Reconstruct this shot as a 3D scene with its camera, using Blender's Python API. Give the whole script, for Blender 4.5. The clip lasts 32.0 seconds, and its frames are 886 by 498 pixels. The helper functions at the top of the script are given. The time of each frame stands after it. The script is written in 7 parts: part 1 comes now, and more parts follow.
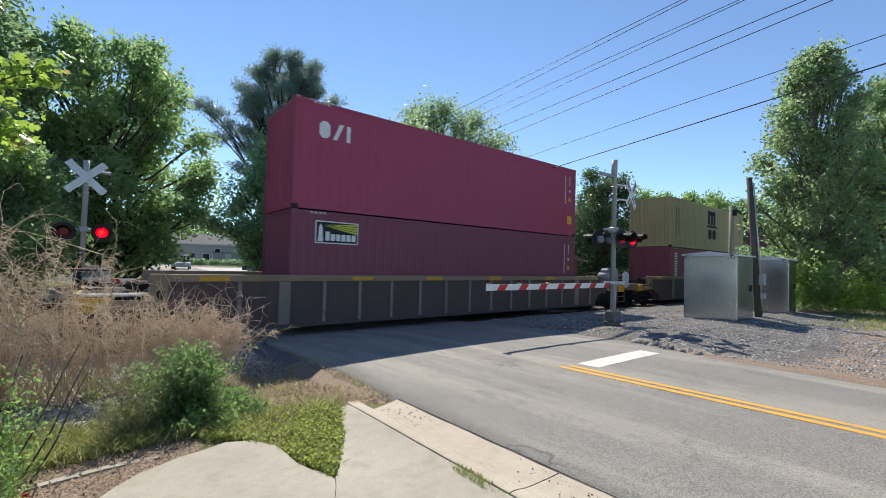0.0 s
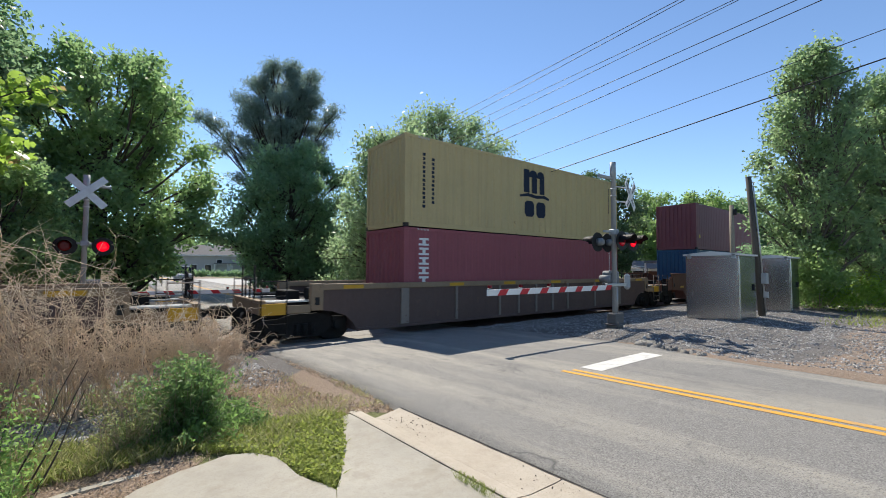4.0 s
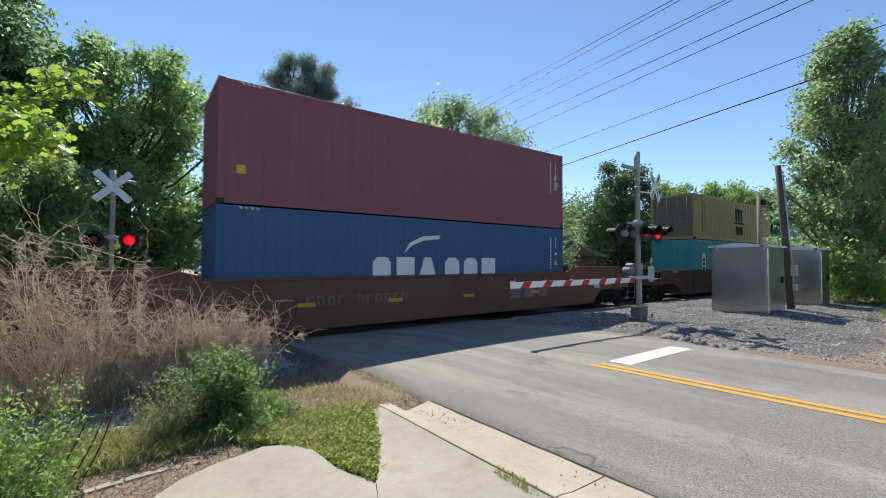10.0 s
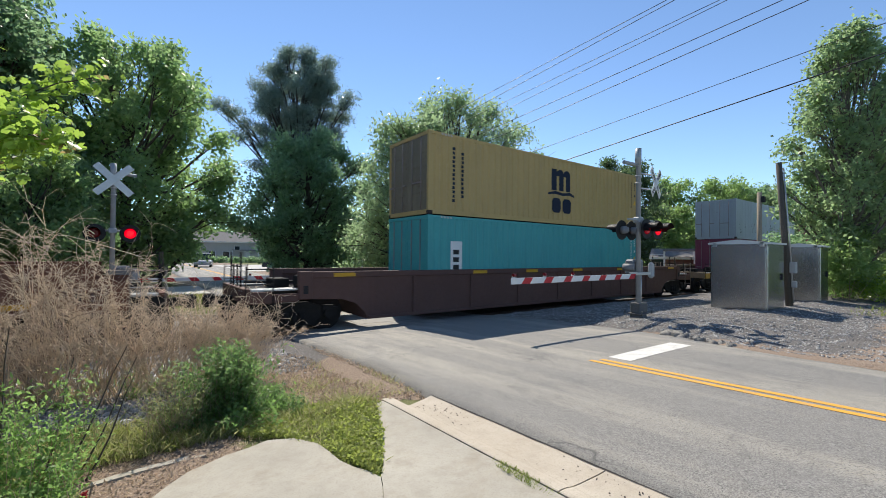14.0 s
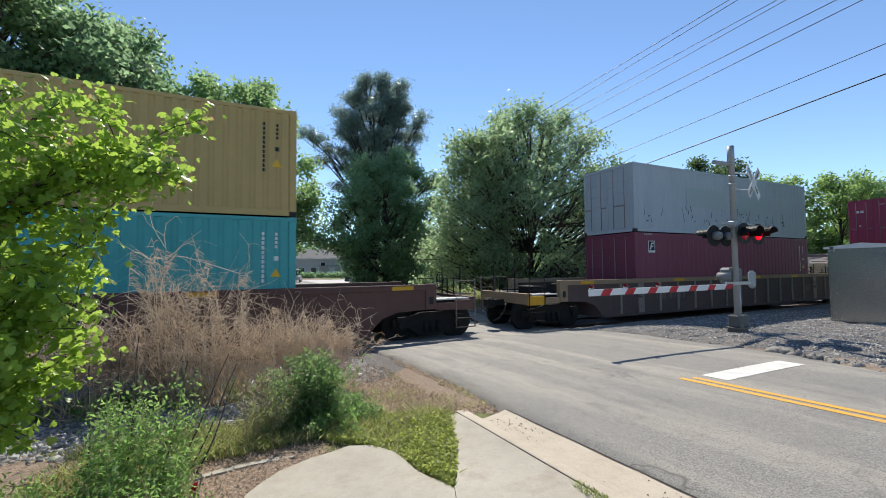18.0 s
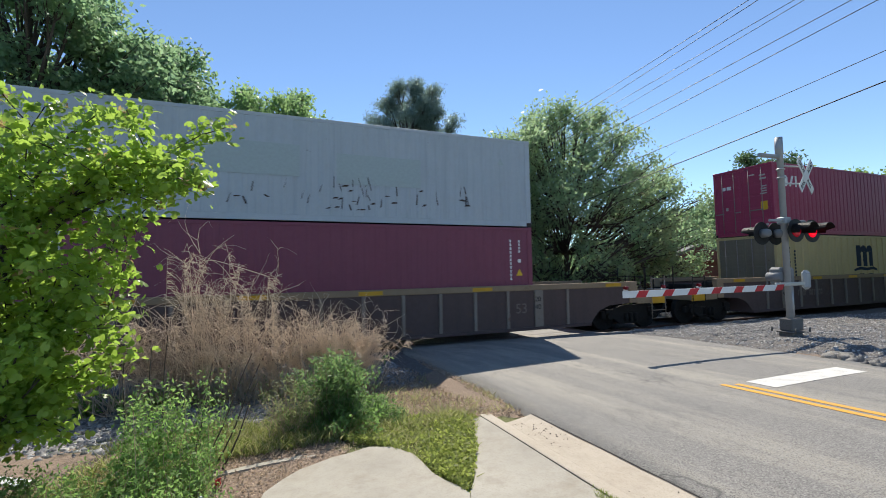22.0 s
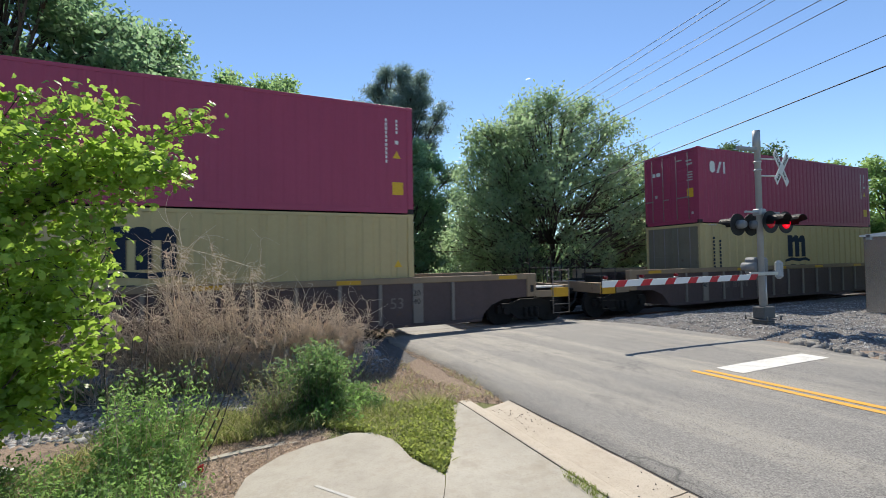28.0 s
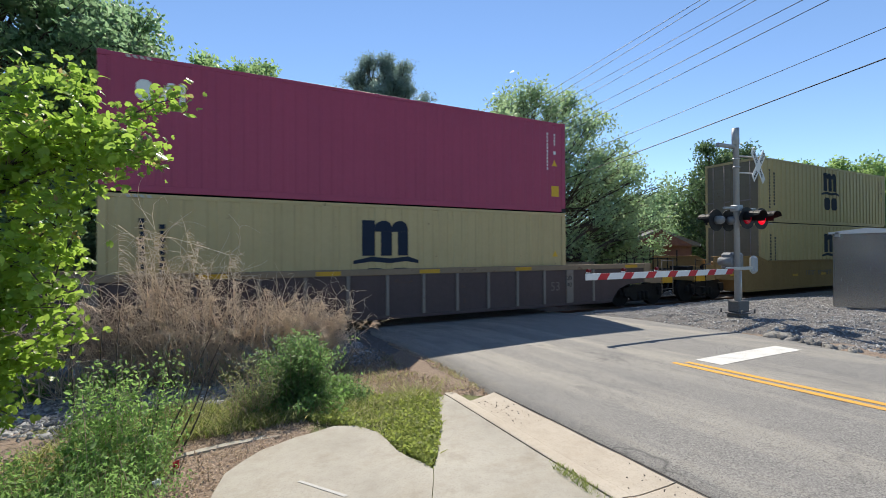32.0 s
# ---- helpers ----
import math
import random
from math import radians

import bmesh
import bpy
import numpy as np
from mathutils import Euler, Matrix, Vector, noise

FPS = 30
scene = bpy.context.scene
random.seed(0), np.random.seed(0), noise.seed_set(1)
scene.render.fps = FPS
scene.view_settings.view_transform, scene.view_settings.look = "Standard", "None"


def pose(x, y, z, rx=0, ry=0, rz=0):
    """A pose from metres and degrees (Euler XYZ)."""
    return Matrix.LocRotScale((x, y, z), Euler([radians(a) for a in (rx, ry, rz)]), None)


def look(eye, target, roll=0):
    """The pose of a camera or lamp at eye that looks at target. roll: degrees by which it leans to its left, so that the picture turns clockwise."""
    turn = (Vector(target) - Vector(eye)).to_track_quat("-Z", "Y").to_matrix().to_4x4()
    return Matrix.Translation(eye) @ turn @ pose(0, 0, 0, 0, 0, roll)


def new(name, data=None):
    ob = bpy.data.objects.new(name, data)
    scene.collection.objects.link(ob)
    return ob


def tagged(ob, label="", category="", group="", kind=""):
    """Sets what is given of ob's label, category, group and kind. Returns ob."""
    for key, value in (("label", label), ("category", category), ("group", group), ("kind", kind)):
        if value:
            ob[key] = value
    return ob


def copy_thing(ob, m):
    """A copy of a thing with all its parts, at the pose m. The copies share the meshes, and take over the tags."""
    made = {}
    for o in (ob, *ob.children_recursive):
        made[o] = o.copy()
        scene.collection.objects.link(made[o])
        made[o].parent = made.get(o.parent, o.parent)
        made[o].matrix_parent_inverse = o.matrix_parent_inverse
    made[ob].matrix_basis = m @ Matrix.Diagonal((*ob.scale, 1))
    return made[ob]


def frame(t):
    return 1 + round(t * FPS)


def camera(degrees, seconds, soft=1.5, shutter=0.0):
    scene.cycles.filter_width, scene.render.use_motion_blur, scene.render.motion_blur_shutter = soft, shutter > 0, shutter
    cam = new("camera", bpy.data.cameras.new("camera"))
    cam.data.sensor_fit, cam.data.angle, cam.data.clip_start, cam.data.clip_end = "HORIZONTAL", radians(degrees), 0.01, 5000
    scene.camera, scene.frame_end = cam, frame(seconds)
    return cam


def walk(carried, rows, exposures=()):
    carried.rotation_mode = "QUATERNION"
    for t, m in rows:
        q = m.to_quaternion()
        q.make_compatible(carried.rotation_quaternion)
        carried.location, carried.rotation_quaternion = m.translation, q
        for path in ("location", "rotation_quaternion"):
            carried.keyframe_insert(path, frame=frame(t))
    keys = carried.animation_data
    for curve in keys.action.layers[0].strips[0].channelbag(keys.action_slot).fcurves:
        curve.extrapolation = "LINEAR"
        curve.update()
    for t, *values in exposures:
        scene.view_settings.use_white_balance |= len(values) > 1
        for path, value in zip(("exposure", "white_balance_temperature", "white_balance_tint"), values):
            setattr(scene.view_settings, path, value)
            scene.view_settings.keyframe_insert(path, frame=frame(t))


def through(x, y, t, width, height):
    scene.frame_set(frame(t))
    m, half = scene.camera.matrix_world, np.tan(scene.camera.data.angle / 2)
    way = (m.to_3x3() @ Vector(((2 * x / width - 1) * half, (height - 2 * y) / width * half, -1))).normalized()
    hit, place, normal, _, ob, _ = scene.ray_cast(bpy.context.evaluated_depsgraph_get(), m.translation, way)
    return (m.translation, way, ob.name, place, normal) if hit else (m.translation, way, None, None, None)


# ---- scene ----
cam = camera(93.06, 32.0, soft=0.9, shutter=0.3)
PATH = [  # seconds, eye, target, roll
    (0, (-0.071, -0.047, 1.587), (6.130, 7.792, 1.903), 1.67),
    (0.5, (-0.101, -0.050, 1.591), (6.189, 7.717, 1.901), 1.33),
    (1, (-0.191, -0.001, 1.607), (6.202, 7.683, 1.911), 1.02),
    (1.5, (-0.260, 0.032, 1.615), (6.194, 7.663, 1.948), 0.56),
    (2, (-0.277, 0.042, 1.632), (6.191, 7.662, 1.971), 0.35),
    (2.5, (-0.177, 0.027, 1.622), (6.239, 7.689, 1.993), 0.42),
    (3, (-0.083, -0.045, 1.597), (6.196, 7.725, 2.048), 0.16),
    (3.5, (-0.053, -0.067, 1.596), (6.152, 7.762, 2.063), 0.33),
    (5.5, (-0.030, -0.043, 1.587), (6.031, 7.902, 1.956), -0.05),
    (6, (-0.038, -0.045, 1.596), (6.008, 7.914, 1.914), -0.19),
    (6.5, (-0.038, -0.050, 1.593), (5.975, 7.935, 1.899), -0.33),
    (7, (-0.030, -0.056, 1.595), (5.927, 7.971, 1.893), -0.57),
    (7.5, (-0.028, -0.051, 1.585), (5.883, 8.008, 1.901), -0.67),
    (8, (-0.035, -0.052, 1.590), (5.848, 8.028, 1.891), -0.54),
    (8.5, (-0.038, -0.056, 1.595), (5.842, 8.027, 1.887), -0.39),
    (9, (-0.040, -0.036, 1.585), (5.852, 8.039, 1.877), -0.29),
    (9.5, (-0.099, 0.047, 1.593), (5.822, 8.102, 1.872), -0.05),
    (10, (-0.140, 0.090, 1.592), (5.769, 8.153, 1.867), 0.25),
    (10.5, (-0.162, 0.095, 1.607), (5.707, 8.188, 1.835), 0.46),
    (11, (-0.163, 0.088, 1.595), (5.647, 8.224, 1.820), 0.69),
    (11.5, (-0.177, 0.107, 1.596), (5.641, 8.239, 1.779), 0.98),
    (12, (-0.182, 0.107, 1.601), (5.643, 8.234, 1.750), 1.09),
    (12.5, (-0.192, 0.117, 1.611), (5.689, 8.204, 1.730), 1.12),
    (13, (-0.193, 0.110, 1.608), (5.729, 8.168, 1.740), 0.89),
    (13.5, (-0.184, 0.102, 1.604), (5.739, 8.158, 1.747), 0.78),
    (14, (-0.189, 0.094, 1.611), (5.736, 8.149, 1.756), 0.57),
    (14.5, (-0.206, 0.098, 1.617), (5.722, 8.150, 1.760), 0.59),
    (16.5, (-0.191, 0.113, 1.612), (5.282, 8.477, 1.882), -0.25),
    (17, (-0.202, 0.112, 1.621), (4.997, 8.648, 1.949), -0.39),
    (17.5, (-0.201, 0.084, 1.619), (4.615, 8.839, 2.024), -0.58),
    (18, (-0.170, 0.032, 1.612), (4.238, 8.997, 2.056), -0.53),
    (18.5, (-0.089, 0.033, 1.594), (3.988, 9.152, 2.064), -0.34),
    (19, (-0.045, 0.001, 1.594), (3.774, 9.231, 2.064), -0.33),
    (19.5, (-0.020, 0.001, 1.599), (3.655, 9.289, 2.073), -0.44),
    (20, (-0.012, -0.002, 1.601), (3.628, 9.299, 2.099), -0.71),
    (20.5, (0.005, 0.005, 1.598), (3.644, 9.306, 2.106), -0.82),
    (21, (0.004, -0.000, 1.598), (3.637, 9.302, 2.120), -0.95),
    (21.5, (-0.008, 0.008, 1.597), (3.638, 9.305, 2.120), -0.97),
    (22, (-0.001, 0.008, 1.577), (3.623, 9.312, 2.127), -1.05),
    (22.5, (-0.005, -0.014, 1.598), (3.599, 9.299, 2.117), -1.15),
    (23, (0.006, -0.083, 1.618), (3.544, 9.257, 2.108), -1.44),
    (23.5, (0.000, -0.077, 1.612), (3.561, 9.257, 2.062), -1.48),
    (24, (0.007, -0.054, 1.604), (3.588, 9.274, 2.017), -1.43),
    (24.5, (0.013, -0.069, 1.615), (3.592, 9.262, 1.973), -1.29),
    (25, (-0.001, -0.038, 1.607), (3.638, 9.270, 1.937), -1.09),
    (25.5, (0.009, -0.033, 1.605), (3.663, 9.270, 1.924), -0.99),
    (27.5, (0.030, -0.062, 1.615), (3.864, 9.170, 1.891), -0.97),
    (28, (0.044, -0.102, 1.606), (3.927, 9.109, 1.871), -0.95),
    (28.5, (0.028, -0.035, 1.594), (4.072, 9.109, 1.806), -0.61),
    (29, (0.019, 0.004, 1.585), (4.169, 9.101, 1.754), -0.28),
    (29.5, (0.015, 0.003, 1.590), (4.211, 9.079, 1.726), -0.16),
    (30, (0.000, -0.000, 1.596), (4.223, 9.064, 1.695), -0.03),
    (30.5, (0.001, 0.008, 1.574), (4.231, 9.069, 1.677), 0.07),
    (31, (0.008, 0.007, 1.575), (4.238, 9.068, 1.650), -0.01),
    (31.5, (0.003, 0.013, 1.584), (4.262, 9.061, 1.643), -0.14),
    (32, (0.015, 0.010, 1.581), (4.317, 9.037, 1.665), -0.27),
]
walk(cam, [(t, look(eye, target, roll)) for t, eye, target, roll in PATH])

# ---- world, sun, exposure ----
SUN_AZ, SUN_EL = 67.0, 49.5  # degrees from +x towards +y, and above the horizon
world = bpy.data.worlds.new("sky")
scene.world = world
world.use_nodes = True
wn = world.node_tree
sky = wn.nodes.new("ShaderNodeTexSky")
sky.sky_type, sky.sun_disc = "NISHITA", False
sky.sun_elevation, sky.sun_rotation = radians(SUN_EL), radians(90 - SUN_AZ)
sky.air_density, sky.dust_density, sky.ozone_density = 0.8, 0.0, 1.5
tint = wn.nodes.new("ShaderNodeMix")
tint.data_type, tint.blend_type = "RGBA", "MULTIPLY"
tint.inputs[0].default_value, tint.inputs[7].default_value = 1.0, (0.885, 0.965, 1.02, 1)
wn.links.new(sky.outputs[0], tint.inputs[6])
wn.links.new(tint.outputs[2], wn.nodes["Background"].inputs[0])
wn.nodes["Background"].inputs[1].default_value = 0.15
sun_data = bpy.data.lights.new("sun", "SUN")
sun_data.energy, sun_data.angle, sun_data.color = 5.0, radians(0.53), (1.0, 0.93, 0.82)
sun = new("sun", sun_data)
ca, sa, ce, se = math.cos(radians(SUN_AZ)), math.sin(radians(SUN_AZ)), math.cos(radians(SUN_EL)), math.sin(radians(SUN_EL))
sun.matrix_world = look((40 * ca * ce, 40 * sa * ce, 40 * se), (0, 0, 0))
scene.view_settings.exposure = 0.27

# ---- mesh helpers ----
rng = random.Random(7)
npr = np.random.RandomState(11)


def mesh_of(name, bm, material):
    me = bpy.data.meshes.new(name)
    bm.to_mesh(me)
    bm.free()
    for m in material if isinstance(material, (list, tuple)) else [material]:
        me.materials.append(m)
    return me


def part(name, bm, material, parent=None, label=""):
    """Link a bmesh as one mesh object, under a thing or a part."""
    ob = new(name, mesh_of(name, bm, material))
    if parent is not None:
        ob.parent = parent
    return tagged(ob, label) if label else ob


def thing(name, label, category, at=None, group="", kind=""):
    """An Empty at the base of a thing that parents its parts."""
    ob = new(name)
    ob.empty_display_size = 0.3
    if at is not None:
        ob.matrix_world = at
    return tagged(ob, label, category, group, kind)


def raw_mesh(name, verts, faces, material, smooth=False):
    """A mesh from numpy arrays of vertices and equal-sized faces."""
    verts, faces = np.asarray(verts, np.float32), np.asarray(faces, np.int32)
    me = bpy.data.meshes.new(name)
    n, k = faces.shape
    me.vertices.add(len(verts))
    me.vertices.foreach_set("co", verts.ravel())
    me.loops.add(n * k)
    me.loops.foreach_set("vertex_index", faces.ravel())
    me.polygons.add(n)
    me.polygons.foreach_set("loop_start", np.arange(0, n * k, k, dtype=np.int32))
    me.polygons.foreach_set("loop_total", np.full(n, k, np.int32))
    if smooth:
        me.polygons.foreach_set("use_smooth", np.ones(n, bool))
    me.update(calc_edges=True)
    me.materials.append(material)
    return me


def bx(bm, lo, hi, bevel=0.0, m=None):
    """Add a box, with bevelled edges where asked for."""
    geo = bmesh.ops.create_cube(bm, size=1)["verts"]
    for v in geo:
        v.co = Vector([lo[k] + (v.co[k] + 0.5) * (hi[k] - lo[k]) for k in range(3)])
    if bevel:
        edges = list({e for v in geo for e in v.link_edges})
        made = bmesh.ops.bevel(bm, geom=edges, offset=bevel, segments=1, affect="EDGES")
        geo = list({v for f in made["faces"] for v in f.verts} | {v for v in geo if v.is_valid})
    if m is not None:
        bmesh.ops.transform(bm, matrix=m, verts=[v for v in geo if v.is_valid])
    return bm


def tube(bm, points, radii, sides=8, caps=True):
    """Add a tube along points, with one radius or one for each."""
    pts = [Vector(p) for p in points]
    if not isinstance(radii, (list, tuple)):
        radii = [radii] * len(pts)
    rings, ref = [], Vector((0.13, 0.31, 0.94))
    for i, p in enumerate(pts):
        d = (pts[min(i + 1, len(pts) - 1)] - pts[max(i - 1, 0)]).normalized()
        a = d.cross(ref)
        if a.length < 0.1:
            a = d.cross(Vector((1, 0, 0)))
        a.normalize()
        b = d.cross(a)
        rings.append([bm.verts.new(p + (a * math.cos(k * 2 * math.pi / sides) + b * math.sin(k * 2 * math.pi / sides)) * radii[i]) for k in range(sides)])
    for r, s in zip(rings, rings[1:]):
        for k in range(sides):
            f = bm.faces.new((r[k], r[(k + 1) % sides], s[(k + 1) % sides], s[k]))
            f.smooth = sides > 5
    if caps:
        bm.faces.new(rings[0][::-1])
        bm.faces.new(rings[-1])
    return bm


def prism(bm, outline, y0, y1):
    """Add a solid from an outline in x and z, between two values of y."""
    a = [bm.verts.new((x, y0, z)) for x, z in outline]
    b = [bm.verts.new((x, y1, z)) for x, z in outline]
    n = len(outline)
    bm.faces.new(a)
    bm.faces.new(b[::-1])
    for k in range(n):
        bm.faces.new((a[(k + 1) % n], a[k], b[k], b[(k + 1) % n]))
    bmesh.ops.recalc_face_normals(bm, faces=bm.faces[:])
    return bm


def plate(bm, outline, y, thick=0.003):
    """Add a flat painted shape on a side that faces -y."""
    return prism(bm, outline, y - thick, y)


def rect(x0, z0, x1, z1):
    return [(x0, z0), (x1, z0), (x1, z1), (x0, z1)]


# ---- materials ----
def nodes_of(name):
    m = bpy.data.materials.new(name)
    m.use_nodes = True
    t = m.node_tree
    return m, t, t.nodes["Principled BSDF"], t.links


def noise_node(t, coord, scale, detail=4.0, rough=0.6, stretch=None):
    n = t.nodes.new("ShaderNodeTexNoise")
    n.inputs["Scale"].default_value, n.inputs["Detail"].default_value, n.inputs["Roughness"].default_value = scale, detail, rough
    if stretch:
        mp = t.nodes.new("ShaderNodeMapping")
        mp.inputs["Scale"].default_value = stretch
        t.links.new(coord, mp.inputs[0])
        coord = mp.outputs[0]
    t.links.new(coord, n.inputs["Vector"])
    return n.outputs["Fac"]


def ramp(t, fac, stops):
    r = t.nodes.new("ShaderNodeValToRGB")
    els = r.color_ramp.elements
    while len(els) < len(stops):
        els.new(0.5)
    for e, (p, c) in zip(els, stops):
        e.position, e.color = p, (*c, 1) if len(c) == 3 else c
    t.links.new(fac, r.inputs[0])
    return r.outputs[0]


def mixc(t, fac, a, b, how="MIX"):
    n = t.nodes.new("ShaderNodeMix")
    n.data_type, n.blend_type = "RGBA", how
    for sock, val in ((n.inputs[0], fac), (n.inputs[6], a), (n.inputs[7], b)):
        if isinstance(val, (int, float)):
            sock.default_value = val
        elif isinstance(val, tuple):
            sock.default_value = (*val, 1)
        else:
            t.links.new(val, sock)
    return n.outputs[2]


def math_node(t, op, a, b=0.0):
    n = t.nodes.new("ShaderNodeMath")
    n.operation = op
    for sock, val in zip(n.inputs, (a, b)):
        if isinstance(val, (int, float)):
            sock.default_value = val
        else:
            t.links.new(val, sock)
    return n.outputs[0]


def coords(t, shift=True):
    """Object coordinates, moved by a random amount for each object so that repeats differ."""
    tc = t.nodes.new("ShaderNodeTexCoord")
    if not shift:
        return tc.outputs["Object"]
    info = t.nodes.new("ShaderNodeObjectInfo")
    add = t.nodes.new("ShaderNodeVectorMath")
    add.operation = "ADD"
    mul = math_node(t, "MULTIPLY", info.outputs["Random"], 37.0)
    t.links.new(tc.outputs["Object"], add.inputs[0])
    t.links.new(mul, add.inputs[1])
    return add.outputs[0]


def bump(t, b, height, strength=0.3, dist=0.02):
    n = t.nodes.new("ShaderNodeBump")
    n.inputs["Strength"].default_value, n.inputs["Distance"].default_value = strength, dist
    t.links.new(height, n.inputs["Height"])
    t.links.new(n.outputs[0], b.inputs["Normal"])


def painted(name, rgb, rough=0.5, metal=0.0, wear=0.35, rust=0.0, streak=0.3, rust_rgb=(0.12, 0.055, 0.03), fine=9.0):
    """Weathered paint or metal: faded patches, vertical dirt streaks and rust spots."""
    m, t, b, _ = nodes_of(name)
    co = coords(t)
    big = noise_node(t, co, 0.7, 5)
    small = noise_node(t, co, fine, 6, 0.7)
    col = mixc(t, big, tuple(c * (1 - wear * 0.5) for c in rgb), tuple(min(1, c * (1 + wear * 0.4) + 0.012 * wear) for c in rgb))
    col = mixc(t, math_node(t, "MULTIPLY", small, 0.35), col, tuple(c * 0.6 for c in rgb))
    st = ramp(t, noise_node(t, co, 1.0, 5, 0.65, (3.0, 3.0, 0.16)), [(0.5, (0, 0, 0)), (0.75, (1, 1, 1))])
    col = mixc(t, math_node(t, "MULTIPLY", st, streak * 0.6), col, tuple(c * 0.45 + 0.012 for c in rgb))
    if rust:
        sp = ramp(t, noise_node(t, co, 2.3, 8, 0.72), [(0.68 - 0.14 * rust, (0, 0, 0)), (0.74 - 0.1 * rust, (1, 1, 1))])
        col = mixc(t, math_node(t, "MULTIPLY", sp, 0.85), col, rust_rgb)
    t.links.new(col, b.inputs["Base Color"])
    b.inputs["Metallic"].default_value, b.inputs["Specular IOR Level"].default_value = metal, 0.3
    t.links.new(ramp(t, small, [(0.2, (max(rough - 0.12, 0.05),) * 3), (0.8, (min(rough + 0.18, 1),) * 3)]), b.inputs["Roughness"])
    bump(t, b, small, 0.12, 0.004)
    return m


def plain(name, rgb, rough=0.6, metal=0.0, vary=0.15):
    m, t, b, _ = nodes_of(name)
    n = noise_node(t, coords(t), 14, 4)
    t.links.new(mixc(t, n, tuple(c * (1 - vary) for c in rgb), tuple(min(1, c * (1 + vary)) for c in rgb)), b.inputs["Base Color"])
    b.inputs["Roughness"].default_value, b.inputs["Metallic"].default_value, b.inputs["Specular IOR Level"].default_value = rough, metal, 0.3
    return m


def glowing(name, rgb, strength):
    m, t, b, _ = nodes_of(name)
    b.inputs["Base Color"].default_value = (*rgb, 1)
    b.inputs["Emission Color"].default_value, b.inputs["Emission Strength"].default_value = (*rgb, 1), strength
    b.inputs["Roughness"].default_value = 0.25
    return m


def leafy(name, dark, light, through=0.45, gloss=0.55):
    """Leaves: colour varies from leaf to leaf, and light shines through them."""
    m, t, b, links = nodes_of(name)
    geo = t.nodes.new("ShaderNodeNewGeometry")
    big = noise_node(t, t.nodes.new("ShaderNodeTexCoord").outputs["Object"], 0.5, 3)
    fac = math_node(t, "ADD", math_node(t, "MULTIPLY", geo.outputs["Random Per Island"], 0.65), math_node(t, "MULTIPLY", big, 0.45))
    col = mixc(t, fac, dark, light)
    links.new(col, b.inputs["Base Color"])
    b.inputs["Roughness"].default_value = gloss
    b.inputs["Specular IOR Level"].default_value = 0.4
    tr = t.nodes.new("ShaderNodeBsdfTranslucent")
    links.new(mixc(t, 0.7, col, (light[0] * 1.6, light[1] * 1.75, light[2] * 1.7)), tr.inputs["Color"])
    mx = t.nodes.new("ShaderNodeMixShader")
    mx.inputs[0].default_value = through
    links.new(b.outputs[0], mx.inputs[1])
    links.new(tr.outputs[0], mx.inputs[2])
    links.new(mx.outputs[0], t.nodes["Material Output"].inputs[0])
    return m


def stony(name, a, b_, spec, rough=0.9, scale=30.0, relief=0.5):
    """Ground stuff, concrete and stone: coarse and fine mottling with relief."""
    m, t, b, _ = nodes_of(name)
    co = coords(t, False)
    big, mid, fine = noise_node(t, co, 0.6, 4), noise_node(t, co, 5.0, 6, 0.7), noise_node(t, co, scale, 6, 0.75)
    col = mixc(t, big, a, b_)
    col = mixc(t, math_node(t, "MULTIPLY", mid, 0.5), col, tuple(0.6 * (x + y) / 2 for x, y in zip(a, b_)))
    col = mixc(t, ramp(t, fine, [(0.46, (0, 0, 0)), (0.64, (1, 1, 1))]), col, spec)
    t.links.new(col, b.inputs["Base Color"])
    b.inputs["Roughness"].default_value = rough
    bump(t, b, fine, relief, 0.01)
    return m


# colours of the train
MAROON = painted("maroon_paint", (0.38, 0.056, 0.115), 0.42, wear=0.25, streak=0.15)
MAROON_B = painted("faded_maroon_paint", (0.31, 0.085, 0.1), 0.55, wear=0.45, streak=0.3, rust=0.1)
WINE = painted("wine_paint", (0.215, 0.055, 0.09), 0.45, wear=0.25, streak=0.15)
BROWNRED = painted("brown_red_paint", (0.26, 0.085, 0.1), 0.5, wear=0.35, streak=0.3, rust=0.1)
YELLOW = painted("dull_yellow_paint", (0.54, 0.41, 0.2), 0.5, wear=0.3, streak=0.35, rust=0.12)
TAN = painted("tan_paint", (0.5, 0.35, 0.14), 0.5, wear=0.3, streak=0.3, rust=0.1)
BLUE = painted("blue_paint", (0.04, 0.105, 0.21), 0.45, wear=0.3, streak=0.2)
TEAL = painted("teal_paint", (0.07, 0.37, 0.37), 0.45, wear=0.3, streak=0.3)
GREY = painted("pale_grey_paint", (0.43, 0.475, 0.52), 0.5, wear=0.25, streak=0.4, rust=0.15, rust_rgb=(0.14, 0.1, 0.08))
DARKTRIM = painted("dark_trim", (0.03, 0.02, 0.02), 0.6)
SOOT = painted("sooty_steel", (0.011, 0.01, 0.009), 0.8, wear=0.6, rust=0.2, rust_rgb=(0.03, 0.02, 0.014))
CARDARK = painted("car_black_brown", (0.105, 0.071, 0.065), 0.7, wear=0.5, rust=0.5, streak=0.7, rust_rgb=(0.13, 0.075, 0.05))
CARMID = painted("car_dusty_brown", (0.125, 0.08, 0.066), 0.7, wear=0.5, rust=0.5, streak=0.7, rust_rgb=(0.16, 0.1, 0.07))
